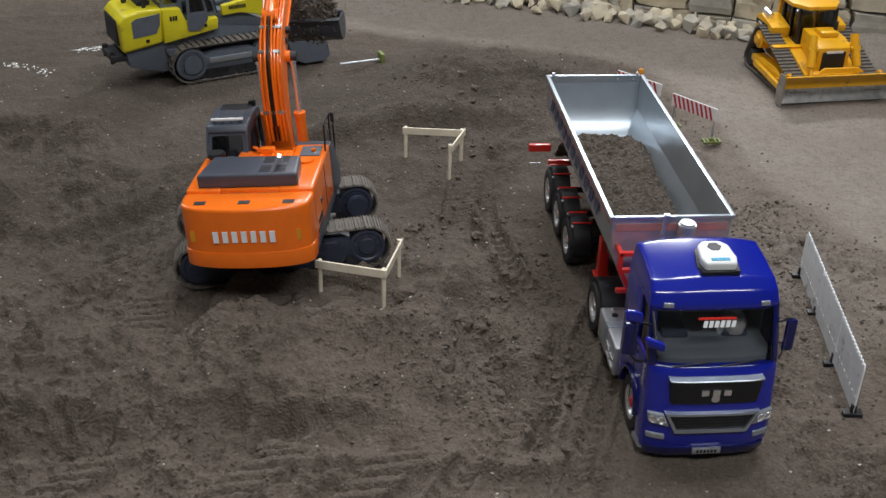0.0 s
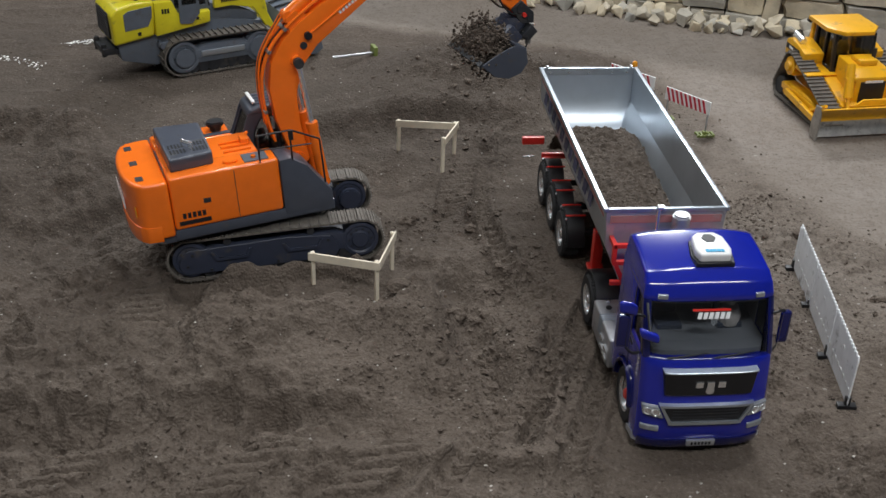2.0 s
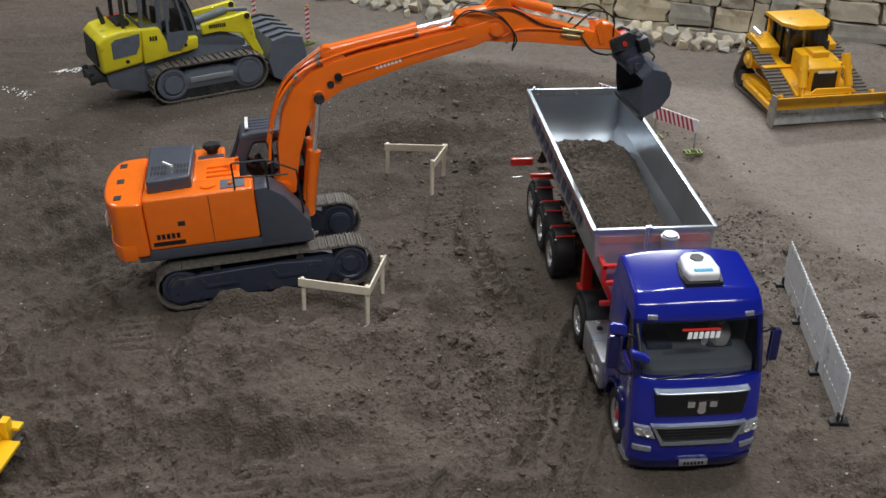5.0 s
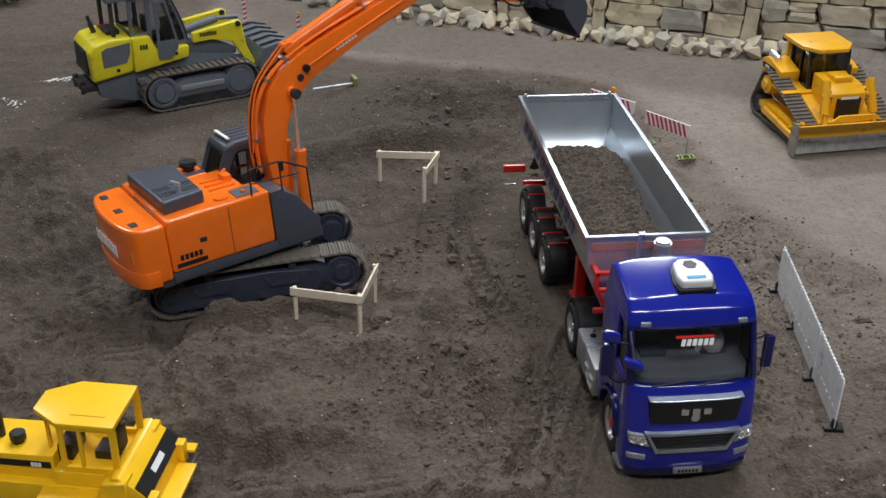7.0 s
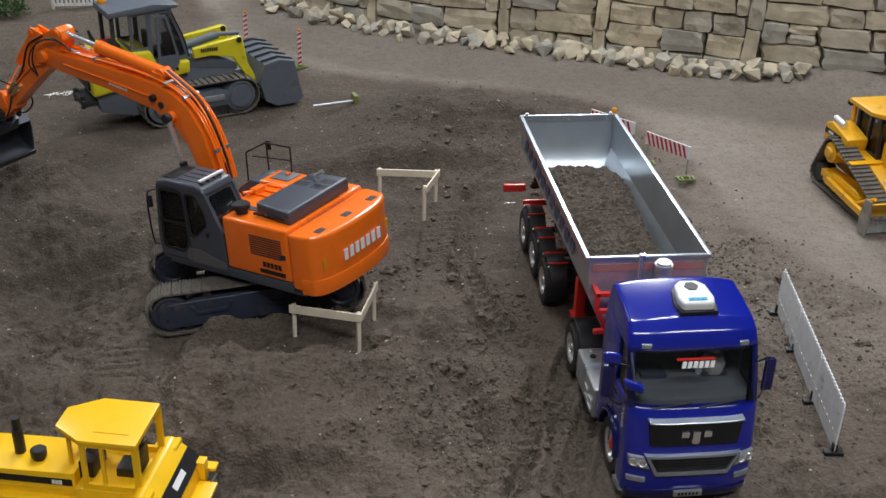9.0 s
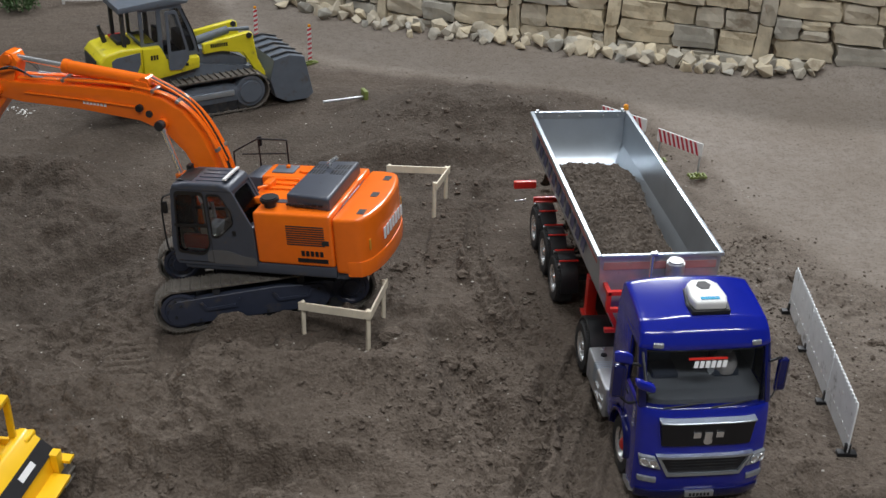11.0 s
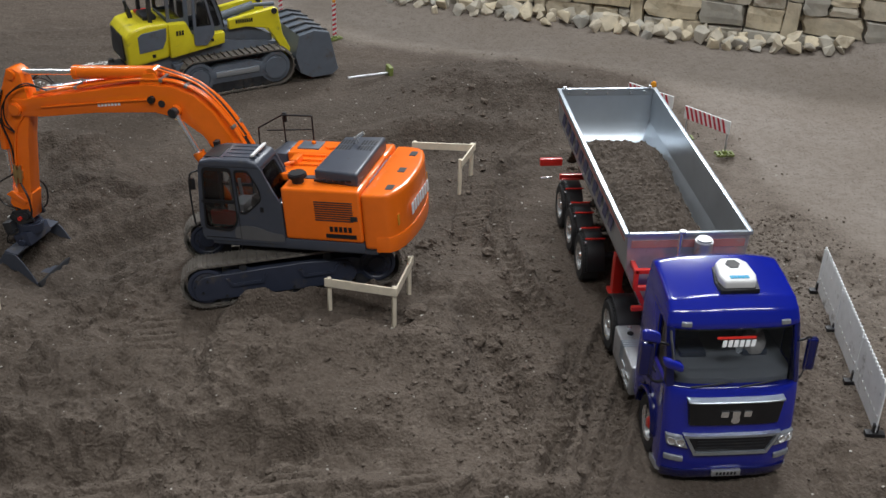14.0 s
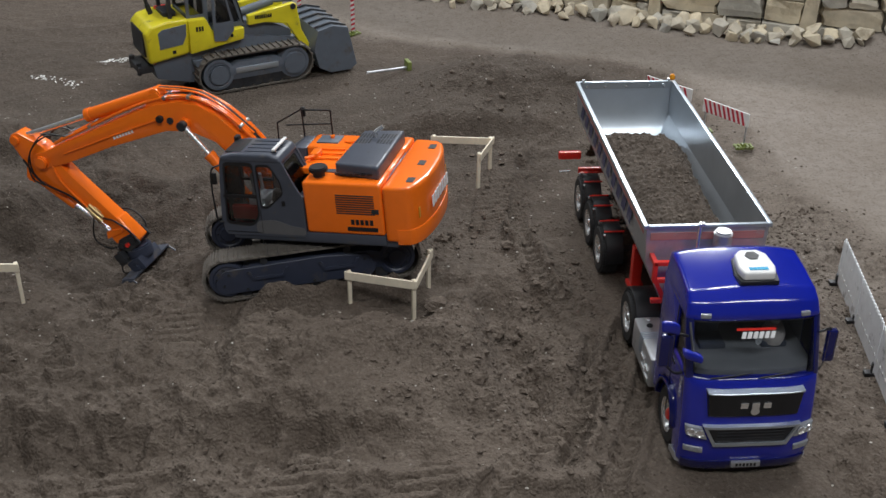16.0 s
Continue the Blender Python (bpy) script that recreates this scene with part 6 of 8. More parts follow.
def excavator_motion():
    times = [round(0.1 * i, 1) for i in range(161)]
    ps = [arm_poses(t) for t in times]
    for key, i in (("upper", 0), ("boom", 1), ("stick", 2), ("bucket", 3)):
        walk(EXC[key], [(t, p[i]) for t, p in zip(times, ps)])
    for (barrel, rod), s in zip(BOOM_RAMS, (-1, 1)):
        ends = [(p[0] @ Vector((0.090, FOOT.y + s * 0.030, 0.122)), p[1] @ Vector((0.150, s * 0.030, 0.094)), p[0]) for p in ps]
        walk(barrel, [(t, aim(m, a, b)) for t, (a, b, m) in zip(times, ends)])
        walk(rod, [(t, aim(m, b, a)) for t, (a, b, m) in zip(times, ends)])
    ends = [(p[1] @ Vector((0.205, 0, 0.140)), p[2] @ Vector((-0.062, 0, 0.006)), p[1]) for p in ps]
    walk(STICK_RAM[0], [(t, aim(m, a, b)) for t, (a, b, m) in zip(times, ends)])
    walk(STICK_RAM[1], [(t, aim(m, b, a)) for t, (a, b, m) in zip(times, ends)])
    # the scoop rides in the bucket, slides out over the tub and comes to rest in the heap
    rows = []
    for t, p in zip(times, ps):
        if t <= 4.1:
            rows.append((t, BODY @ p[3]))
        else:
            m = BODY @ arm_poses(4.1)[3]
            f = min((t - 4.1) / 0.9, 1.0) ** 1.6
            drop = Matrix.Translation((0.02 - m.translation.x, 0.335 - m.translation.y, 0.185 - m.translation.z))
            rows.append((t, Matrix.Translation(drop.translation * f) @ m))
    walk(SCOOP, rows)
    # each clump rides with the bucket, tips over its lip, falls and stays buried in the load
    for ob, seat, start, slide in CLUMPS:
        rows = []
        for t in times:
            if t <= start:
                m = BODY @ arm_poses(t)[3]
                rows.append((t, Matrix.Translation(m @ seat)))
                continue
            m = BODY @ arm_poses(start)[3]
            p, f = m @ seat, t - start
            drop = max(p.z - 0.25 * f - 1.6 * f * f, 0.148)
            way = min(f / 0.30, 1.0)
            goal = Vector((max(-0.050, min(0.040, p.x - 0.18 * slide)), max(0.12, min(0.38, p.y - 0.06))))
            rows.append((t, Matrix.Translation((p.x + (goal.x - p.x) * way, p.y + (goal.y - p.y) * way, drop))))
        walk(ob, rows)


# ---------------------------------------------------------------- track loader
def build_loader():
    t = thing("track_loader", pose(-0.791, 1.279, 0.002, 0, 0, 25), "yellow and grey crawler loader parked with its bucket lowered", "loader")
    for y in (-0.072, 0.072):
        fr = add_track(t, y, 0.292, 0.098, 0.040, 44, LGREY, "grey track frame", -1, 1, LGREY, 0.004)
        s = 1 if y > 0 else -1
        part("track_guard", box(-0.055, 0.055, y + s * 0.014, y + s * 0.021, 0.046, 0.060, 0.003), ALU, fr, "bright silver guard tube")
        part("wheel_disc", cyl((0.096, y + s * 0.016, 0.049), (0.096, y + s * 0.023, 0.049), 0.030, seg=30, bevel=0.003), LGREY, fr, "large grey wheel disc")
        part("wheel_disc", cyl((-0.096, y + s * 0.016, 0.049), (-0.096, y + s * 0.022, 0.049), 0.026, seg=30, bevel=0.003), LGREY, fr, "large grey wheel disc")
    part("belly", prism([(-0.235, 0.050), (-0.155, 0.028), (0.12, 0.04), (0.12, 0.10), (-0.02, 0.125), (-0.245, 0.100)], "y", -0.052, 0.052, 0.004, 2), LGREY, t, "grey belly frame")
    part("rear_hitch", join(box(-0.275, -0.235, -0.045, 0.045, 0.066, 0.082, 0.003), cyl((-0.270, -0.03, 0.06), (-0.270, -0.03, 0.09), 0.006), cyl((-0.270, 0.03, 0.06), (-0.270, 0.03, 0.09), 0.006)), DARK, t, "dark rear hitch")
    part("step", join(box(-0.150, -0.115, -0.068, -0.052, 0.075, 0.088, 0.002), cyl((-0.14, -0.075, 0.08), (-0.14, -0.05, 0.08), 0.008)), LGREY, t)
    hood = part("hood", prism([(-0.252, 0.092), (-0.155, 0.105), (-0.150, 0.188), (-0.200, 0.190), (-0.240, 0.182), (-0.256, 0.165)], "y", -0.066, 0.066, 0.008, 3), LYELLOW, t, "lemon yellow engine hood")
    part("radiator_grille", box(-0.2575, -0.250, -0.045, 0.050, 0.105, 0.165, 0.002), BLACK, hood, "black radiator grille")
    for k in range(8):
        part("grille_slat", box(-0.2585, -0.2570, -0.043, 0.048, 0.109 + 0.007 * k, 0.1115 + 0.007 * k), DARK, hood, smooth=False)
    for s in (-1, 1):
        win = prism([(-0.225, 0.125), (-0.170, 0.130), (-0.160, 0.150), (-0.158, 0.178), (-0.215, 0.172), (-0.226, 0.165)], "y", s * 0.066 - 0.0012, s * 0.066 + 0.0012, 0.0005, 1)
        part("side_vent", win, LGREY, hood, "grey side panel")
        part("latch", box(-0.196, -0.188, s * 0.066 - 0.002, s * 0.066 + 0.002, 0.112, 0.119), BLACK, hood)
    part("exhaust", join(cyl((-0.215, 0.02, 0.185), (-0.222, 0.02, 0.21), 0.006, seg=14), cyl((-0.222, 0.02, 0.21), (-0.226, 0.02, 0.228), 0.004, seg=14)), DARK, hood, "dark exhaust pipe")
    part("intake", box(-0.200, -0.168, -0.03, 0.03, 0.188, 0.200, 0.004), DARK, hood, "dark intake with red cover")
    part("tail_light", box(-0.2, -0.17, 0.035, 0.05, 0.188, 0.196, 0.003), RED, hood)
    belt = part("side_belt", prism([(-0.154, 0.104), (-0.02, 0.122), (-0.018, 0.150), (-0.095, 0.148), (-0.110, 0.185), (-0.154, 0.186)], "y", -0.072, 0.072, 0.005, 2), LYELLOW, t, "lemon yellow lower cab body")
    part("side_latch", box(-0.055, -0.048, -0.0735, -0.0715, 0.132, 0.139), BLACK, belt)
    part("model_print", bars(3, 0.020, 0.011, 0.0008, 0.3), BLACK, belt, "dark bars in place of a model number", pose(-0.128, -0.0722, 0.163), smooth=False)
    # cab
    side = [(-0.152, 0.150), (-0.012, 0.150), (-0.024, 0.205), (-0.050, 0.276), (-0.152, 0.276)]
    back_gap = rounded([(-0.144, 0.192), (-0.110, 0.192), (-0.110, 0.268), (-0.144, 0.268)], 0.005)
    door_gap = rounded([(-0.100, 0.160), (-0.022, 0.160), (-0.034, 0.208), (-0.056, 0.268), (-0.100, 0.268)], 0.006)
    cab = part("cab", join(plate(side, [back_gap, door_gap], "y", -0.0545, -0.0505), plate(side, [back_gap, door_gap], "y", 0.0505, 0.0545), box(-0.150, -0.014, -0.0504, 0.0504, 0.148, 0.156), box(-0.152, -0.147, -0.0504, 0.0504, 0.156, 0.192)), LGREY, t, "grey cab with glazed doors", smooth=False)
    part("beacon", join(cyl((-0.185, 0.03, 0.284), (-0.185, 0.03, 0.292), 0.010, seg=18, bevel=0.001), cyl((-0.185, 0.03, 0.292), (-0.185, 0.03, 0.303), 0.007, 0.005, seg=16)), AMBER, cab, "amber roof beacon")
    part("grab_rail", tube([(-0.016, -0.058, 0.158), (-0.026, -0.060, 0.205), (-0.050, -0.060, 0.268)], 0.0016), BLACK, cab, "black grab rail")
    part("cab_roof", prism([(-0.200, 0.270), (-0.035, 0.277), (-0.030, 0.285), (-0.09, 0.293), (-0.198, 0.284)], "y", -0.060, 0.060, 0.004, 2), LGREY, cab, "grey cab roof with overhang")
    for y in (-0.045, 0.045):
        part("rear_post", box(-0.192, -0.184, y - 0.005, y + 0.005, 0.186, 0.272), DARK, cab)
    for s in (-1, 1):
        for gap in (back_gap, door_gap):
            part("window", prism(gap, "y", s * 0.0525 - 0.0005, s * 0.0525 + 0.0005), GLASS, cab, "clear cab window", smooth=False)
    part("front_window", prism([(-0.017, 0.156), (-0.016, 0.156), (-0.050, 0.274), (-0.051, 0.274)], "y", -0.045, 0.045), GLASS, cab, "clear windscreen", smooth=False)
    frame_in = rounded([(-0.089, 0.172), (-0.052, 0.172), (-0.060, 0.215), (-0.072, 0.262), (-0.089, 0.262)], 0.004)
    door = part("door", plate(rounded([(-0.096, 0.128), (-0.066, 0.126), (-0.046, 0.150), (-0.046, 0.172), (-0.056, 0.215), (-0.068, 0.269), (-0.096, 0.269)], 0.005), [frame_in], "y", -0.0765, -0.0735), LGREY, cab, "grey glazed cab door", smooth=False)
    part("door_glass", prism(frame_in, "y", -0.0755, -0.0747), GLASS, door, "clear door glass", smooth=False)
    part("seat", join(box(-0.095, -0.06, -0.02, 0.02, 0.155, 0.172, 0.004), box(-0.104, -0.094, -0.02, 0.02, 0.165, 0.215, 0.004)), DARK, cab)
    part("control_box", box(-0.05, -0.022, -0.04, 0.04, 0.156, 0.195, 0.004), DARK, cab)
    # lift arms and bucket
    part("front_body", prism([(-0.015, 0.10), (0.11, 0.098), (0.11, 0.118), (0.05, 0.150), (-0.01, 0.160)], "y", -0.044, 0.044, 0.004, 2), LGREY, t, "grey front body")
    for s in (-1, 1):
        part("lift_arm", prism([(-0.004, 0.148), (-0.004, 0.172), (0.060, 0.181), (0.112, 0.188), (0.122, 0.184), (0.132, 0.120), (0.160, 0.060), (0.166, 0.046), (0.150, 0.044), (0.118, 0.100), (0.095, 0.138), (0.04, 0.150)], "y", s * 0.052 - 0.007, s * 0.052 + 0.007, 0.002, 1), LYELLOW, t, "lemon yellow lift arm")
        part("arm_print", bars(8, 0.044, 0.009, 0.0008, 0.25), BLACK, t, "eight dark bars in place of a brand name", Matrix.Translation((0.035, s * 0.0592, 0.166)) @ Matrix.Rotation(radians(0 if s < 0 else 180), 4, "Z"), smooth=False)
        part("pin", cyl((0.112, s * 0.052 - 0.010, 0.180), (0.112, s * 0.052 + 0.010, 0.180), 0.007, seg=16), DARK, t)
    part("tilt_cylinder", join(cyl((-0.005, 0, 0.165), (0.08, 0, 0.182), 0.010, seg=18), cyl((0.08, 0, 0.182), (0.135, 0, 0.178), 0.005, seg=14)), LGREY, t, "grey tilt cylinder")
    prof = [(0.262, 0.020), (0.245, 0.008), (0.190, 0.008), (0.160, 0.025), (0.148, 0.070), (0.160, 0.120), (0.200, 0.128), (0.240, 0.118)]
    inner = [(0.240, 0.114), (0.200, 0.124), (0.162, 0.116), (0.152, 0.070), (0.163, 0.028), (0.191, 0.012), (0.244, 0.012), (0.258, 0.021)]
    bucket = part("bucket", prism(prof + inner, "y", -0.095, 0.095), LGREY, t, "wide grey loader bucket", smooth=False)
    for s in (-1, 1):
        part("side_plate", prism(prof, "y", s * 0.095 - 0.002, s * 0.095 + 0.002, 0.0008, 1), LGREY, bucket, smooth=False)
    for k in range(5):
        y = -0.08 + 0.04 * k
        part("rib", prism([(0.158, 0.122), (0.200, 0.1295), (0.240, 0.1195), (0.241, 0.1225), (0.200, 0.1335), (0.156, 0.126)], "y", y - 0.0025, y + 0.0025), DARK, bucket)
    return t


# ---------------------------------------------------------------- bulldozers
def high_track(parent, y, s):
    """A high-drive crawler with a raised sprocket at the back."""
    corners = [(0.098, 0.026, 0.026), (-0.115, 0.026, 0.026), (-0.082, 0.088, 0.030)]
    loop = []
    for i, (cx, cz, r) in enumerate(corners):
        px, pz, pr = corners[i - 1]
        nx, nz, nr = corners[(i + 1) % 3]
        a0 = math.atan2(cz - pz, cx - px) - math.pi / 2
        a1 = math.atan2(nz - cz, nx - cx) - math.pi / 2
        a0, a1 = a0 + math.pi, a1 + math.pi
        while a1 > a0:
            a1 -= 2 * math.pi
        for k in range(9):
            a = a0 + (a1 - a0) * k / 8
            loop.append((cx - r * math.cos(a) * -1, cz + r * math.sin(a)))
    pts = [Vector((a, 0, b)) for a, b in loop]
    seg = [(pts[(i + 1) % len(pts)] - pts[i]).length for i in range(len(pts))]
    total, n = sum(seg), 52
    fr = part("track_frame", join(prism([(-0.120, 0.018), (0.098, 0.012), (0.110, 0.034), (0.02, 0.052), (-0.10, 0.046)], "y", y - 0.016, y + 0.016, 0.003, 1), box(-0.10, 0.06, y + s * 0.010, y + s * 0.021, 0.030, 0.046, 0.003)), YELLOW, parent, "yellow track frame")
    pitch = total / n
    shoe = mesh_of(shoe_mesh(pitch, 0.044, 0.003, 0.004, 1), "track_shoe", TRACK)
    for k in range(n):
        d, i = total * k / n, 0
        while d > seg[i]:
            d -= seg[i]
            i += 1
        p, q = pts[i], pts[(i + 1) % len(pts)]
        c = p + (q - p) * (d / seg[i])
        x = (q - p).normalized()
        mid = Vector((-0.03, 0, 0.045))
        z = Vector((-x.z, 0, x.x))
        if z.dot(c - mid) < 0:
            z, x = -z, -x
        ob = new("track_shoe", shoe)
        ob.parent = fr
        ob.matrix_basis = Matrix(((x.x, 0, z.x, c.x), (0, 1, 0, y), (x.z, 0, z.z, c.z + 0.004), (0, 0, 0, 1)))
    part("sprocket", lathe([(0.0001, y + s * 0.026), (0.011, y + s * 0.026), (0.013, y + s * 0.020), (0.022, y + s * 0.018), (0.024, y + s * 0.006), (0.024, y - s * 0.018), (0.0001, y - s * 0.018)], "y", 26, Matrix.Translation((-0.082, 0, 0.090))), YELLOW, fr, "yellow raised sprocket hub")
    for x in (0.098, -0.115):
        part("idler", cyl((x, y - 0.017, 0.030), (x, y + 0.017, 0.030), 0.022, seg=24, bevel=0.002), DARK, fr)
    for k in range(6):
        part("roller", cyl((-0.085 + 0.033 * k, y - 0.015, 0.016), (-0.085 + 0.033 * k, y + 0.015, 0.016), 0.010, seg=14), DARK, fr)
    return fr


def build_dozer():
    t = thing("bulldozer", Matrix(), "yellow high-drive crawler bulldozer with a worn straight blade", "bulldozer")
    for s in (-1, 1):
        high_track(t, s * 0.098, s)
    part("body", prism([(-0.125, 0.040), (0.09, 0.030), (0.10, 0.060), (-0.02, 0.100), (-0.130, 0.110)], "y", -0.072, 0.072, 0.005, 2), YELLOW, t, "yellow main body")
    hood = part("hood", prism([(-0.010, 0.060), (0.085, 0.050), (0.088, 0.122), (0.060, 0.136), (-0.010, 0.142)], "y", -0.042, 0.042, 0.005, 2), YELLOW, t, "yellow engine hood")
    part("radiator_grille", box(0.086, 0.0905, -0.030, 0.030, 0.062, 0.112, 0.001), BLACK, hood, "dark radiator grille")
    part("brand_plate", bars(8, 0.044, 0.006, 0.0008, 0.15), PRINT, hood, "white bars in place of a brand name", Matrix.Translation((0.0908, 0, 0.113)) @ Matrix.Rotation(radians(90), 4, "Z"), smooth=False)
    part("hood_dome", box(0.01, 0.055, -0.022, 0.022, 0.136, 0.150, 0.005), YELLOW, hood)
    part("exhaust", cyl((0.02, 0.03, 0.135), (0.02, 0.03, 0.165), 0.005, seg=14), DARK, hood)
    for s in (-1, 1):
        part("lift_cylinder", join(cyl((0.070, s * 0.054, 0.150), (0.098, s * 0.060, 0.078), 0.0105, seg=20, bevel=0.001), cyl((0.098, s * 0.060, 0.078), (0.112, s * 0.062, 0.05), 0.005, seg=14), cyl((0.083, s * 0.042, 0.118), (0.083, s * 0.068, 0.118), 0.006, seg=14)), YELLOW, t, "yellow lift cylinder")
        side = part("side_tank", prism([(-0.145, 0.098), (-0.055, 0.098), (-0.050, 0.130), (-0.120, 0.146), (-0.146, 0.136)], "y", min(s * 0.05, s * 0.102), max(s * 0.05, s * 0.102), 0.006, 2), YELLOW, t, "yellow side tank")
        part("side_stripe", box(-0.140, -0.075, s * 0.1022 - 0.0006, s * 0.1022 + 0.0006, 0.116, 0.128), BLACK, side, "black stripe with a pale mark", smooth=False)
        part("side_print", bars(3, 0.02, 0.006, 0.0006, 0.25), PRINT, side, "", Matrix.Translation((-0.115, s * 0.103, 0.122)) @ Matrix.Rotation(radians(0 if s < 0 else 180), 4, "Z"), smooth=False)
        part("muffler", cyl((-0.130, s * 0.088, 0.150), (-0.090, s * 0.088, 0.145), 0.009, seg=18, bevel=0.002), CHROME, side, "bright chrome cylinder")
        part("fender", prism([(-0.06, 0.094), (0.0, 0.092), (0.004, 0.098), (-0.055, 0.104)], "y", min(s * 0.04, s * 0.116), max(s * 0.04, s * 0.116), 0.001, 1), YELLOW, t, "yellow fender plate")
        part("push_arm", prism([(-0.060, 0.030), (0.118, 0.018), (0.118, 0.034), (-0.055, 0.046)], "y", s * 0.128 - 0.005, s * 0.128 + 0.005, 0.002, 1), YELLOW, t, "yellow push arm")
        part("brace", cyl((0.05, s * 0.126, 0.03), (0.112, s * 0.118, 0.068), 0.004, seg=12), YELLOW, t, "thin yellow brace")
    cab = part("cab", box(-0.105, -0.010, -0.052, 0.052, 0.094, 0.104, 0.002), BLACK, t, "black cab floor")
    for y in (-0.048, 0.048):
        for x, dx in ((-0.105, -0.004), (-0.018, -0.010)):
            part("cab_post", prism([(x, 0.10), (x + 0.008, 0.10), (x + 0.008 + dx, 0.186), (x + dx, 0.186)], "y", y - 0.004, y + 0.004), BLACK, cab, "black cab post")
        part("cab_post", box(-0.062, -0.056, y - 0.004, y + 0.004, 0.10, 0.187), BLACK, cab, "black cab post")
    for y in (-0.052, 0.052):
        part("rear_post", box(-0.126, -0.116, y - 0.004, y + 0.004, 0.13, 0.188, 0.001), YELLOW, cab, "yellow rear post")
    part("cab_roof", prism([(-0.132, -0.064), (-0.040, -0.064), (-0.004, -0.036), (-0.004, 0.036), (-0.040, 0.064), (-0.132, 0.064)], "z", 0.186, 0.196, 0.003, 2), YELLOW, cab, "yellow roof with cut front corners")
    for y in (-0.0475, 0.0475):
        part("window", box(-0.100, -0.016, y - 0.0005, y + 0.0005, 0.106, 0.186), DGLASS, cab, "dark cab window", smooth=False)
    part("windscreen", box(-0.0165, -0.0155, -0.044, 0.044, 0.106, 0.186), DGLASS, cab, "dark windscreen", smooth=False)
    part("seat", join(box(-0.08, -0.05, -0.018, 0.018, 0.106, 0.122, 0.003), box(-0.088, -0.078, -0.018, 0.018, 0.11, 0.16, 0.003)), BLACK, cab)
    part("figure", join(lathe([(0.0001, 0.12), (0.013, 0.122), (0.015, 0.140), (0.010, 0.152), (0.004, 0.155)], "z", 12, Matrix.Translation((-0.066, 0, 0))), lathe([(0.0001, 0.154), (0.006, 0.157), (0.0075, 0.165), (0.005, 0.172), (0.0001, 0.174)], "z", 12, Matrix.Translation((-0.064, 0, 0)))), DOLL, cab, "plain toy driver shape")
    for s in (-1, 1):
        part("work_lamp", cyl((-0.132, s * 0.056, 0.182), (-0.140, s * 0.056, 0.182), 0.006, seg=14), DARK, cab)
    part("ripper", join(box(-0.16, -0.13, -0.03, 0.03, 0.05, 0.075, 0.003), box(-0.165, -0.152, -0.008, 0.008, 0.03, 0.10, 0.002)), YELLOW, t, "yellow rear ripper frame")
    # blade: curved plate, worn bright at the bottom
    def curve(k, off):
        z = 0.006 + 0.072 * k / 7
        return (0.118 + 0.022 * (2 * k / 7 - 0.8) ** 2 + off, z)
    hw = 0.148
    front = [curve(k, 0.006) for k in range(8)]
    back = [curve(k, 0.0) for k in range(7, -1, -1)]
    blade = part("blade", prism(front[2:] + back[:6], "y", -hw, hw), YELLOW, t, "yellow curved blade with scraped paint")
    part("blade_wear", prism([(a + 0.0006, b) for a, b in front[:4]] + [(a, b) for a, b in back[4:]], "y", -hw, hw), STEEL, blade, "bare worn steel edge")
    part("blade_crest", prism([(-0.06, 0.0), (0.06, 0.0), (0.045, 0.012), (-0.045, 0.012)], "x", 0.131, 0.136, m=Matrix.Translation((0, 0, 0.077))), YELLOW, blade)
    for s in (-1, 1):
        part("blade_end", prism([(0.118, 0.004), (0.146, 0.002), (0.150, 0.03), (0.146, 0.08), (0.124, 0.078), (0.116, 0.04)], "y", s * hw - 0.002, s * hw + 0.002), STEEL, blade)
    return t


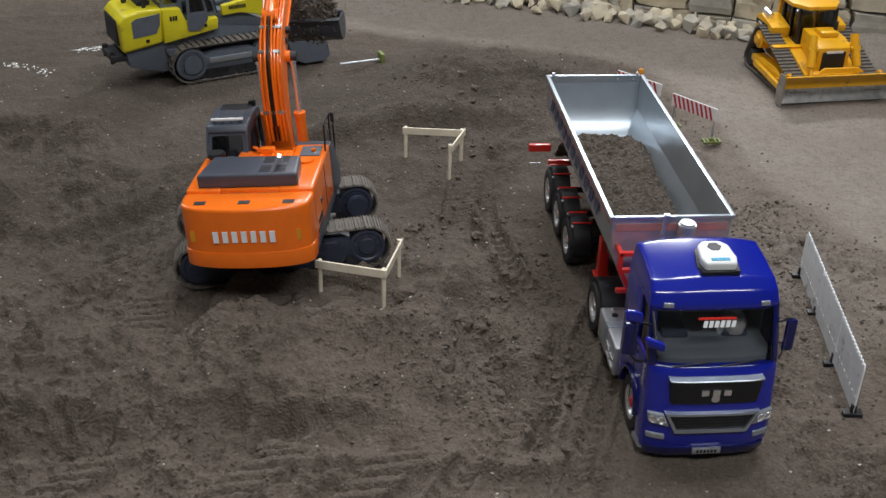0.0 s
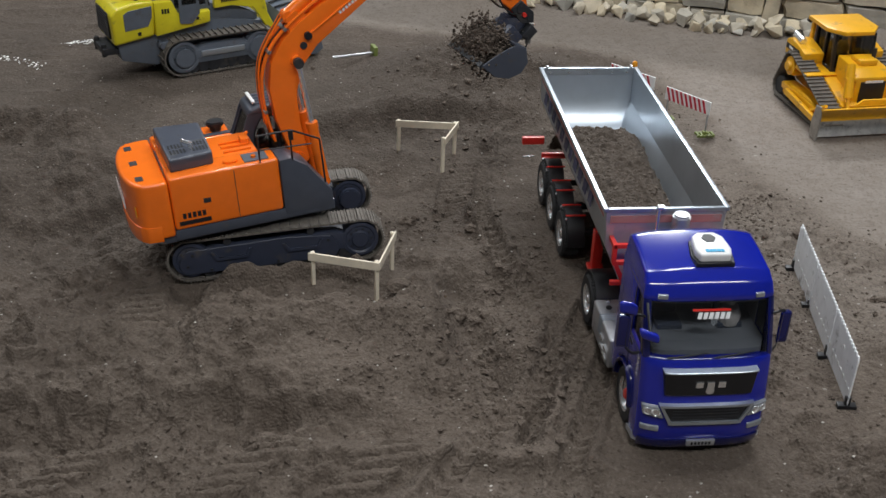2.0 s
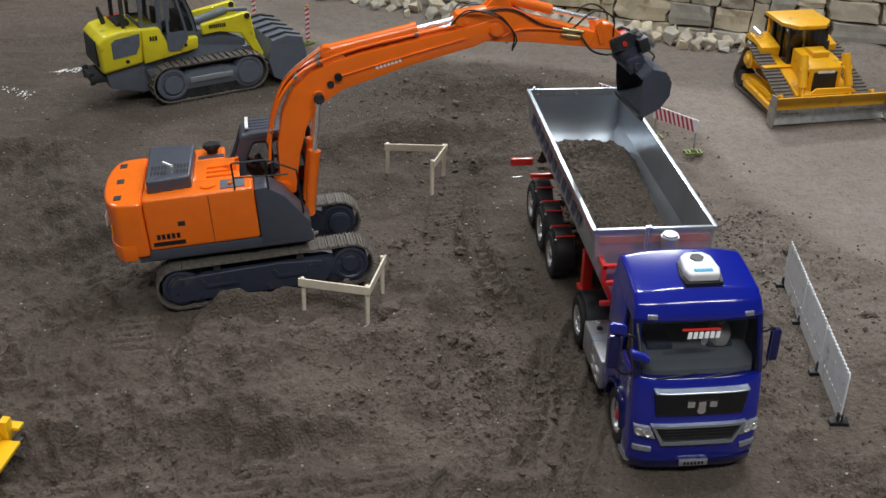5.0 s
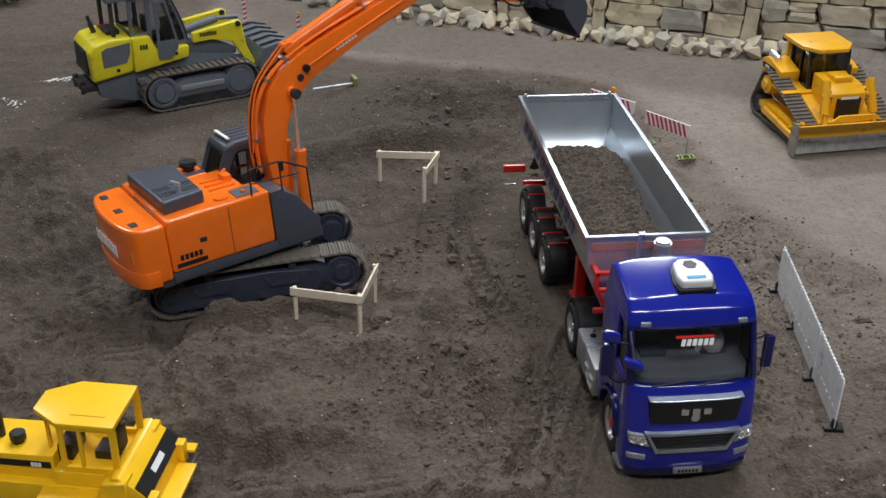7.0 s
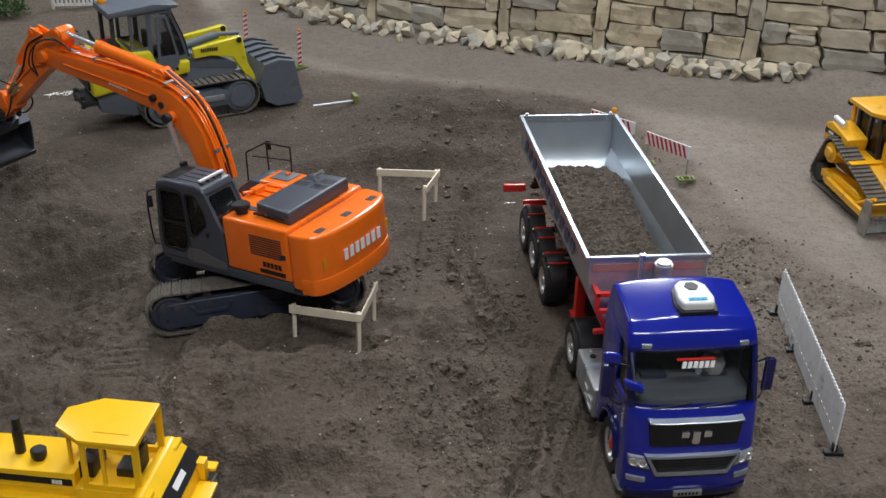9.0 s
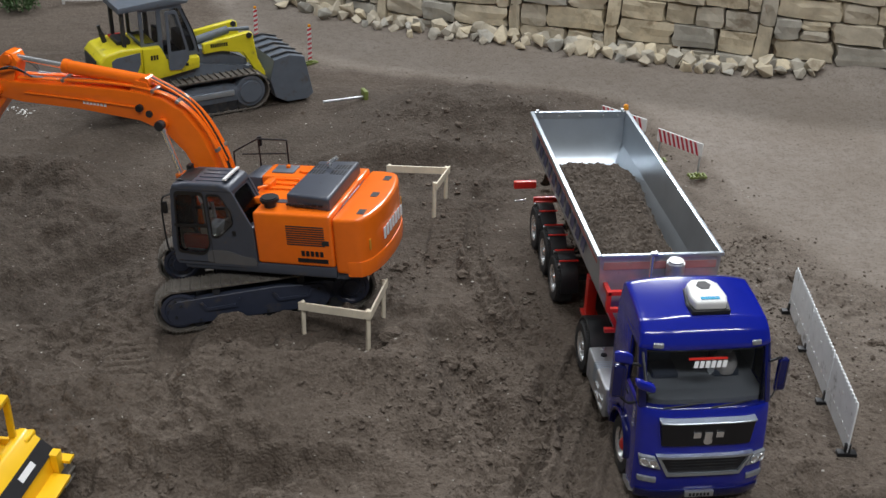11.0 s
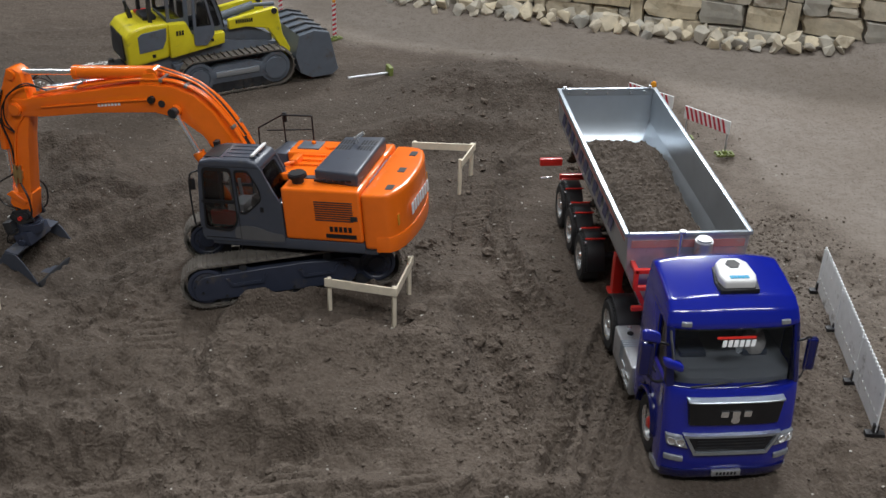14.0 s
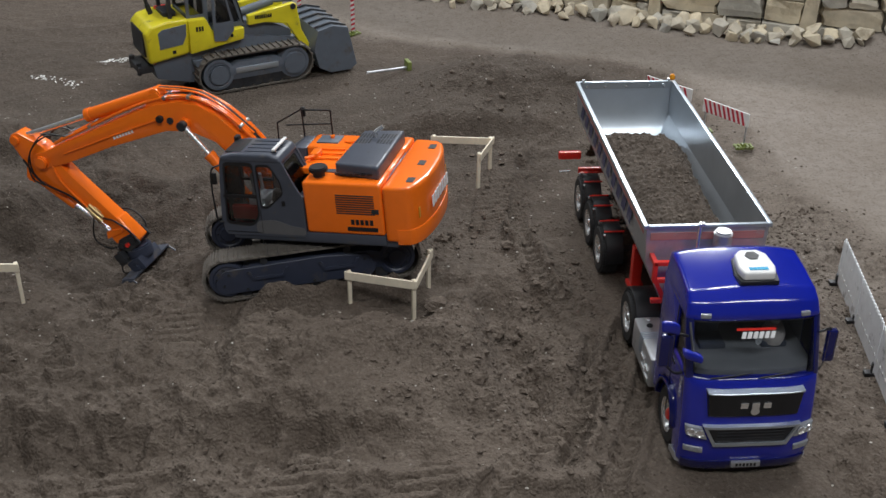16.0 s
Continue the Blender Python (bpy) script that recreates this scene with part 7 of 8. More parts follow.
def build_toy_dozer():
    t = thing("toy_dozer", Matrix(), "plain bright yellow plastic bulldozer with an open cab", "bulldozer")
    for s in (-1, 1):
        add_track(t, s * 0.062, 0.165, 0.058, 0.030, 34, BLACK, "black track frame", -1, 1, BLACK, 0.003)
    part("chassis", box(-0.07, 0.20, -0.045, 0.045, 0.025, 0.07, 0.003), PYELLOW, t, "yellow chassis")
    hood = part("hood", prism([(0.048, 0.045), (0.205, 0.042), (0.208, 0.094), (0.200, 0.101), (0.048, 0.104)], "y", -0.033, 0.033, 0.003, 2), PYELLOW, t, "yellow engine hood")
    for s in (-1, 1):
        part("hood_stripe", box(0.052, 0.178, s * 0.0332 - 0.0006, s * 0.0332 + 0.0006, 0.086, 0.095), BLACK, hood, "black stripe", smooth=False)
        part("hood_mark", bars(3, 0.013, 0.006, 0.0006, 0.15), PRINT, hood, "pale bars", Matrix.Translation((0.070, s * 0.0340, 0.0905)) @ Matrix.Rotation(radians(0 if s < 0 else 180), 4, "Z"), smooth=False)
        part("hood_line", box(0.065, 0.150, s * 0.0332 - 0.0005, s * 0.0332 + 0.0005, 0.078, 0.0795), PYELLOW, hood, smooth=False)
    part("exhaust", join(cyl((0.128, 0.0, 0.098), (0.128, 0, 0.136), 0.0065, seg=18), cyl((0.128, 0.0, 0.135), (0.128, 0, 0.152), 0.0048, seg=18)), BLACK, hood, "black exhaust stack")
    part("air_cap", join(cyl((0.100, 0.010, 0.100), (0.100, 0.010, 0.109), 0.007, seg=18), cyl((0.100, 0.010, 0.107), (0.100, 0.010, 0.117), 0.0095, seg=20, bevel=0.001)), BLACK, hood, "black air cap")
    for s in (-1, 1):
        part("lift_cylinder", join(cyl((0.200, s * 0.048, 0.062), (0.189, s * 0.048, 0.124), 0.008, seg=18, bevel=0.001), cyl((0.202, s * 0.048, 0.07), (0.212, s * 0.048, 0.03), 0.004, seg=12)), LYELLOW, t, "lemon yellow lift cylinder")
        part("cable", tube([(0.19, s * 0.03, 0.115), (0.205, s * 0.04, 0.130), (0.215, s * 0.03, 0.118), (0.19, s * 0.01, 0.10)], 0.0014), HOSE, t, "thin black wire")
    part("receiver_box", box(0.165, 0.195, -0.022, 0.020, 0.100, 0.112, 0.002), BLACK, t, "black receiver box")
    for k in range(6):
        a = 0.9 * k
        part("cable", tube([(0.175, -0.02 + 0.008 * k, 0.108), (0.20 + 0.008 * math.sin(a), -0.03 + 0.012 * k, 0.128 + 0.008 * math.cos(a)), (0.222, -0.02 + 0.009 * k, 0.112 + 0.006 * math.sin(2 * a)), (0.212, -0.03 + 0.012 * k, 0.070)], 0.0016), HOSE if k % 3 else DARKFILM, t, "thin loose wire")
    for s in (-1, 1):
        part("hose_fitting", cyl((0.205, s * 0.030, 0.086), (0.222, s * 0.036, 0.086), 0.0065, seg=14, bevel=0.001), ALU_DULL, t, "bright hose fitting")
    # cab with open frames
    base = part("cab_base", box(-0.040, 0.046, -0.042, 0.042, 0.050, 0.090, 0.002), PYELLOW, t, "yellow cab base")
    part("cab_roof", prism([(-0.035, -0.042), (0.034, -0.042), (0.070, -0.018), (0.070, 0.018), (0.034, 0.042), (-0.035, 0.042)], "z", 0.154, 0.161, 0.002, 2), PYELLOW, base, "yellow roof with cut front corners")
    part("roof_slot", box(-0.02, 0.022, 0.0235, 0.0245, 0.1608, 0.1614), AMBER, base, smooth=False)
    for s in (-1, 1):
        part("cab_side", join(box(-0.036, -0.028, s * 0.0385 - 0.002, s * 0.0385 + 0.002, 0.088, 0.156), box(0.006, 0.010, s * 0.0385 - 0.002, s * 0.0385 + 0.002, 0.088, 0.156), box(0.028, 0.034, s * 0.0385 - 0.002, s * 0.0385 + 0.002, 0.088, 0.156), box(-0.036, 0.034, s * 0.0385 - 0.0022, s * 0.0385 + 0.0022, 0.086, 0.098), box(-0.036, 0.034, s * 0.0385 - 0.0022, s * 0.0385 + 0.0022, 0.151, 0.156)), PYELLOW, base, "yellow window frame")
    for y in (-0.012, 0.012):
        part("front_post", box(0.056, 0.060, y * 1.2 - 0.002, y * 1.2 + 0.002, 0.088, 0.156), PYELLOW, base)
    part("dash", box(0.03, 0.048, -0.02, 0.02, 0.085, 0.112, 0.002), BLACK, base)
    part("seat", join(box(-0.02, 0.006, -0.014, 0.014, 0.089, 0.102, 0.003), box(-0.026, -0.018, -0.014, 0.014, 0.095, 0.13, 0.003)), BLACK, base, "black seat")
    rear = part("rear_tank", prism([(-0.030, 0.045), (-0.030, 0.100), (-0.040, 0.101), (-0.056, 0.088), (-0.072, 0.073), (-0.075, 0.045)], "y", -0.058, 0.058, 0.003, 2), PYELLOW, t, "yellow sloping rear tank")
    ang = math.atan2(0.016, 0.016)
    part("rear_stripe", box(-0.0115, 0.010, -0.056, 0.056, 0, 0.0012, m=Matrix.Translation((-0.0645, 0, 0.0805)) @ Matrix.Rotation(-ang, 4, "Y")), BLACK, rear, "black stripe across the tank", smooth=False)
    part("rear_mark", bars(9, 0.034, 0.008, 0.0006, 0.1), PRINT, rear, "white bars in place of a brand name", Matrix.Translation((-0.0650, 0, 0.0818)) @ Matrix.Rotation(-ang, 4, "Y") @ Matrix.Rotation(radians(-90), 4, "Z") @ Matrix.Rotation(radians(-90), 4, "X"), smooth=False)
    part("rear_shelf", join(box(-0.098, -0.066, -0.04, 0.04, 0.045, 0.050, 0.001), box(-0.082, -0.070, -0.056, -0.042, 0.045, 0.075, 0.001), box(-0.082, -0.070, 0.042, 0.056, 0.045, 0.075, 0.001), box(-0.092, -0.076, -0.066, -0.052, 0.056, 0.06), box(-0.092, -0.076, 0.052, 0.066, 0.056, 0.06)), PYELLOW, t, "yellow hitch shelf")
    for s in (-1, 1):
        part("fender", box(-0.05, 0.06, s * 0.058 - 0.018, s * 0.058 + 0.018, 0.064, 0.068, 0.001), PYELLOW, t, "yellow fender")
        part("fender_block", prism([(-0.05, 0.066), (-0.01, 0.066), (-0.02, 0.094), (-0.05, 0.098)], "y", s * 0.05 - 0.012, s * 0.05 + 0.012, 0.002, 1), PYELLOW, t)
    part("blade", prism([(0.224, 0.004), (0.230, 0.004), (0.224, 0.03), (0.230, 0.066), (0.224, 0.066), (0.217, 0.03)], "y", -0.085, 0.085), PYELLOW, t, "yellow curved blade")
    return t


build_loader()
DOZER = build_dozer()
TOY = build_toy_dozer()
TOY.scale = (1.1, 1.1, 1.1)

# seconds and the place of the high-drive dozer's rear hub
DOZER_HUB = ((0.0, 0.593, 1.230), (0.5, 0.5945, 1.212), (1.0, 0.5976, 1.143), (1.5, 0.601, 1.0686), (2.0, 0.606, 0.9974), (2.5, 0.609, 0.9704), (3.0, 0.603, 0.9974), (3.5, 0.598, 1.066), (4.0, 0.594, 1.1195), (4.2, 0.594, 1.137), (5.3, 0.594, 1.16), (6.3, 0.599, 1.108), (6.5, 0.601, 1.0885), (7.0, 0.609, 1.018), (7.5, 0.624, 0.963), (8.0, 0.6306, 0.893), (8.5, 0.6375, 0.812), (9.0, 0.646, 0.734), (9.2, 0.649, 0.701), (10.0, 0.68, 0.57), (11.3, 0.85, 0.33), (12.5, 1.10, 0.10), (16.0, 1.45, -0.2))
TOY_AT = ((0.0, -1.45, -0.10), (3.0, -1.35, -0.12), (4.2, -1.16, -0.14), (5.3, -0.98, -0.17), (6.3, -0.847, -0.192), (6.6, -0.821, -0.205), (7.0, -0.772, -0.207), (7.5, -0.714, -0.213), (8.2, -0.660, -0.220), (9.0, -0.740, -0.211), (9.2, -0.762, -0.205), (10.3, -0.86, -0.195), (11.3, -0.968, -0.182), (11.6, -0.974, -0.184), (12.0, -1.09, -0.17), (12.5, -1.21, -0.15), (14.0, -1.40, -0.12), (16.0, -1.5, -0.10))


def machine_motion():
    rows = []
    for t, x, y in DOZER_HUB:
        turn = -84.5 if t < 10 else -84.5 + (t - 10) * 8 if t < 12.5 else -64.5
        rows.append((t, pose(x + 0.103, y - 0.078, 0.0, 0, 0, turn)))
    walk(DOZER, rows)
    walk(TOY, [(t, pose(x - 0.007, y - 0.008, -0.026, 0, 0, 167)) for t, x, y in TOY_AT])


# ---------------------------------------------------------------- small things on the site
def post_mesh(h, w=0.0045):
    return box(-w / 2, w / 2, -w / 2, w / 2, -0.02, h, 0.0005, 1)


def build_profile_boards(points, boards, label):
    """Stakes at (x, y, top) and boards between pairs of them."""
    c = points[0]
    t = thing("profile_boards", pose(c[0], c[1], 0), label, "batter boards", "batter boards round the dig")
    for x, y, z in points:
        g = gz(x, y)
        part("stake", post_mesh(z - g, 0.0062), WOOD, t, "", pose(x - c[0], y - c[1], g, 0, 0, 20))
    for i, j in boards:
        a, b = Vector(points[i]), Vector(points[j])
        d = b - a
        m = Matrix.Translation((a.x - c[0], a.y - c[1], 0)) @ Matrix.Rotation(math.atan2(d.y, d.x), 4, "Z")
        L = Vector((d.x, d.y)).length
        part("board", prism([(-0.006, a.z - 0.015), (L + 0.006, b.z - 0.015), (L + 0.006, b.z), (-0.006, a.z)], "y", -0.0065, -0.0032, 0.0004, 1), WOOD, t, "", m)
    return t


build_profile_boards([(-0.426, 0.130, 0.089), (-0.530, 0.172, 0.084), (-0.396, 0.228, 0.087)], [(1, 0), (0, 2)], "pale wooden corner boards nailed to three stakes")
build_profile_boards([(-0.241, 0.686, 0.087), (-0.356, 0.708, 0.084), (-0.272, 0.615, 0.085)], [(1, 0), (2, 0)], "pale wooden corner boards nailed to three stakes")
build_profile_boards([(-1.078, 0.228, 0.084), (-1.195, 0.235, 0.084)], [(1, 0)], "pale wooden board nailed to two stakes")


def green_foot(parent, x, y, turn):
    """A slatted plastic foot."""
    bm = join(box(-0.020, 0.020, -0.011, -0.007, 0, 0.005, 0.001), box(-0.020, 0.020, 0.007, 0.011, 0, 0.005, 0.001), *[box(-0.018 + 0.0085 * k, -0.014 + 0.0085 * k, -0.011, 0.011, 0.001, 0.006) for k in range(5)], box(-0.005, 0.005, -0.005, 0.005, 0, 0.011, 0.001))
    return part("foot", bm, GREEN, parent, "green slatted plastic foot", pose(x, y, 0, 0, 0, turn))


def build_barrier(a, b, z):
    a, b = Vector(a), Vector(b)
    d = b - a
    L, turn = d.length, math.degrees(math.atan2(d.y, d.x))
    g = gz(a.x, a.y)
    t = thing("barrier", pose(a.x, a.y, g, 0, 0, turn), "red and white striped barrier board on two green feet", "barrier", "barriers along the road")
    h = z - g
    board = part("board", box(-0.004, L + 0.004, -0.0015, 0.0015, h - 0.030, h, 0.0004, 1), WHITE, t, "white barrier board")
    n = 9
    for k in range(n):
        x = 0.007 + (L - 0.004) * k / n
        part("stripe", prism([(x, h - 0.029), (x + 0.0055, h - 0.029), (x - 0.0045, h - 0.001), (x - 0.010, h - 0.001)], "y", -0.0022, 0.0022), SIGNRED, board, "dark red slanted stripe", smooth=False)
    for x in (0.002, L - 0.002):
        part("post", cyl((x, 0.003, 0), (x, 0.003, h - 0.002), 0.0022, seg=10), ALU_DULL, t, "thin grey post")
        green_foot(t, x, 0.002, 55)
    return t


build_barrier((0.258, 0.866), (0.326, 0.776), 0.089)
build_barrier((0.164, 1.010), (0.240, 0.923), 0.089)


def build_marker(x, y):
    g = gz(x, y)
    t = thing("marker_post", pose(x, y, g), "red and white banded marker post with a green foot", "marker post", "marker posts behind the loader")
    part("pole", box(-0.005, 0.005, -0.002, 0.002, 0.004, 0.105, 0.0005, 1), WHITE, t, "white flat pole")
    for k in range(7):
        z = 0.012 + 0.0135 * k
        part("stripe", prism([(-0.0052, z), (0.0052, z + 0.005), (0.0052, z + 0.011), (-0.0052, z + 0.006)], "y", -0.0026, 0.0026), SIGNRED, t, "dark red band", smooth=False)
    part("cap", box(-0.004, 0.004, -0.003, 0.003, 0.105, 0.112, 0.001), AMBER, t, "small amber cap")
    green_foot(t, 0, 0, 30)


build_marker(-0.674, 1.745)
build_marker(-0.522, 1.601)

lying = thing("fallen_post", pose(-0.386, 1.262, gz(-0.386, 1.262) + 0.002, 0, 0, 196), "grey metal post lying on the soil with a green foot", "post")
part("pole", cyl((0, 0, 0.004), (0.108, 0.004, 0.004), 0.0035, seg=14), ALU_DULL, lying, "grey metal pole")
part("foot", box(-0.006, 0.004, -0.016, 0.016, -0.004, 0.022, 0.001), GREEN, lying, "green plastic foot")


def build_plate_fence():
    a, b = Vector((0.324, 0.223)), Vector((0.257, -0.178))
    d = b - a
    turn = math.degrees(math.atan2(d.y, d.x))
    t = thing("sheet_fence", pose(a.x, a.y, 0, 0, 0, turn), "fence of three perforated aluminium sheets on black feet", "fence")
    n, L = 3, d.length
    for k in range(n):
        x0, x1 = L * k / n + 0.001, L * (k + 1) / n - 0.001
        teeth = []
        m = 13
        for i in range(m):
            u = x1 - (x1 - x0) * i / m
            w = (x1 - x0) / m
            teeth += [(u, 0.0865), (u - w * 0.3, 0.0925), (u - w * 0.7, 0.0925), (u - w, 0.0865)]
        sheet = part("sheet", prism([(x0, 0.006), (x1, 0.006)] + teeth, "y", -0.001, 0.001), PLATE, t, "bright perforated aluminium sheet", smooth=False)
        dots = []
        for i in range(8):
            u = x0 + (x1 - x0) * (i + 0.5) / 8
            dots.append(cyl((u, -0.0018, 0.030), (u, 0.0018, 0.030), 0.0030, seg=8))
        dots.append(cyl(((x0 + x1) / 2, -0.0016, 0.066), ((x0 + x1) / 2, 0.0016, 0.066), 0.0030, seg=10))
        tagged(part("rivet_row", join(*dots), WHITE, sheet, "row of bright rivets", smooth=False), kind="stuff")
        part("edge_bar", box(x0, x0 + 0.0025, -0.0022, 0.0022, 0.0, 0.086), PLATE, sheet)
    for k in range(n + 1):
        x = min(max(L * k / n, 0.004), L - 0.004)
        g = gz(a.x + d.x * k / n, a.y + d.y * k / n)
        part("foot", join(box(x - 0.006, x + 0.006, -0.014, 0.014, g - 0.001, g + 0.006, 0.001), box(x - 0.003, x + 0.003, -0.004, 0.004, g, 0.02)), BLACK, t, "black foot")
    return t


build_plate_fence()


def build_picket_fence():
    t = thing("picket_fence", pose(-1.30, 2.20, gz(-1.2, 2.16), 0, 0, 2), "low white picket fence", "fence")
    for k in range(15):
        part("picket", box(0.013 * k, 0.013 * k + 0.007, -0.0015, 0.0015, 0.006, 0.062, 0.0005, 1), WHITE, t)
    for z in (0.006, 0.046):
        part("rail", box(-0.003, 0.192, 0.0015, 0.0045, z, z + 0.008), WHITE, t)
    for x in (0.0, 0.186):
        part("post", box(x - 0.004, x + 0.004, 0.002, 0.009, -0.01, 0.066), WHITE, t)
    return t


build_picket_fence()


def build_shrub(x, y, r):
    rng = np.random.RandomState(11)
    t = thing("shrub", pose(x, y, gz(x, y)), "small dark green leafy shrub", "shrub")
    part("stem", join(*[tube([(0, 0, -0.01), (0.3 * r * math.cos(a), 0.3 * r * math.sin(a), 0.5 * r), (0.6 * r * math.cos(a), 0.6 * r * math.sin(a), r)], 0.003) for a in (0.3, 1.6, 2.9, 4.2, 5.4)]), WOOD, t, "brown twigs")
    bm = bmesh.new()
    for k in range(900):
        v = Vector(rng.normal(size=3)).normalized() * r * rng.uniform(0.55, 1.0) * (1 + 0.3 * rng.normal() * 0.4)
        v.z = abs(v.z) * 1.1 + 0.2 * r
        m = Matrix.Translation(v) @ Euler(tuple(rng.uniform(0, 6, 3))).to_matrix().to_4x4()
        s = r * 0.09
        bm.faces.new([bm.verts.new(m @ Vector(p)) for p in ((-s, 0, 0), (0, -s * 0.5, 0.2 * s), (s * 1.2, 0, 0), (0, s * 0.5, 0.2 * s))])
    tagged(part("leaves", bm, LEAF, t, "dark green leaves", smooth=False), kind="stuff")


LEAF = mat("leaf", (0.05, 0.10, 0.03), 0.6, vary=0.4)
build_shrub(-1.42, 2.14, 0.06)


def chalk_marks():
    rng = np.random.RandomState(5)
    for (x0, y0, x1, y1), n in (((-1.319, 1.317, -1.200, 1.235), 60), ((-1.177, 1.421, -1.110, 1.450), 90)):
        bm = bmesh.new()
        for k in range(n):
            u = rng.rand()
            x, y = x0 + (x1 - x0) * u + rng.normal() * 0.006, y0 + (y1 - y0) * u + rng.normal() * 0.008
            c = clod_mesh(k % 7)
            r = rng.uniform(0.0010, 0.0034)
            c.transform(Matrix.LocRotScale((x, y, gz(x, y) + 0.001), Euler((0, 0, rng.rand() * 6)), (r * 1.6, r, r * 0.35)))
            bm = join(bm, c)
        tagged(new("chalk_line", mesh_of(bm, "chalk_line", CHALK)), "broken line of white chalk powder on the soil", "chalk", "", "stuff")


chalk_marks()


# ---------------------------------------------------------------- dry stone wall
WALL = ((-0.62, 2.42), (-0.52, 2.16), (-0.36, 2.03), (-0.16, 1.90), (0.12, 1.79), (0.42, 1.655), (0.72, 1.50), (0.98, 1.40), (1.30, 1.33), (1.75, 1.20), (2.3, 1.0))


def wall_point(s):
    """The place and heading at s metres along the wall's face."""
    for (ax, ay), (bx, by) in zip(WALL, WALL[1:]):
        d = math.hypot(bx - ax, by - ay)
        if s <= d:
            return ax + (bx - ax) * s / d, ay + (by - ay) * s / d, math.atan2(by - ay, bx - ax)
        s -= d
    return WALL[-1][0], WALL[-1][1], math.atan2(WALL[-1][1] - WALL[-2][1], WALL[-1][0] - WALL[-2][0])


def stone_mesh(seed):
    """A rough block about one unit each way, with chipped corners."""
    bm = bmesh.new()
    bmesh.ops.create_cube(bm, size=1.0)
    bmesh.ops.subdivide_edges(bm, edges=bm.edges, cuts=2, use_grid_fill=True)
    for v in bm.verts:
        p = v.co.copy()
        n = Vector((noise.noise(p * 1.7 + Vector((seed * 3.7, 0, 0))), noise.noise(p * 1.7 + Vector((0, seed * 5.1, 9))), noise.noise(p * 1.7 + Vector((4, 7, seed * 2.9)))))
        corner = sum(abs(abs(c) - 0.5) < 1e-4 for c in p)
        v.co = p * (1.0 if corner == 1 else 0.965 if corner == 2 else 0.91) + n * 0.11
    return mesh_of(bm, "stone", STONE)


def rock_mesh(seed):
    bm = bmesh.new()
    rng = np.random.RandomState(seed + 40)
    for p in rng.normal(size=(11, 3)):
        bm.verts.new(Vector(p).normalized() * rng.uniform(0.75, 1.0))
    bmesh.ops.convex_hull(bm, input=bm.verts)
    bevelled(bm, 0.03, 1)
    return mesh_of(bm, "rock", STONE)


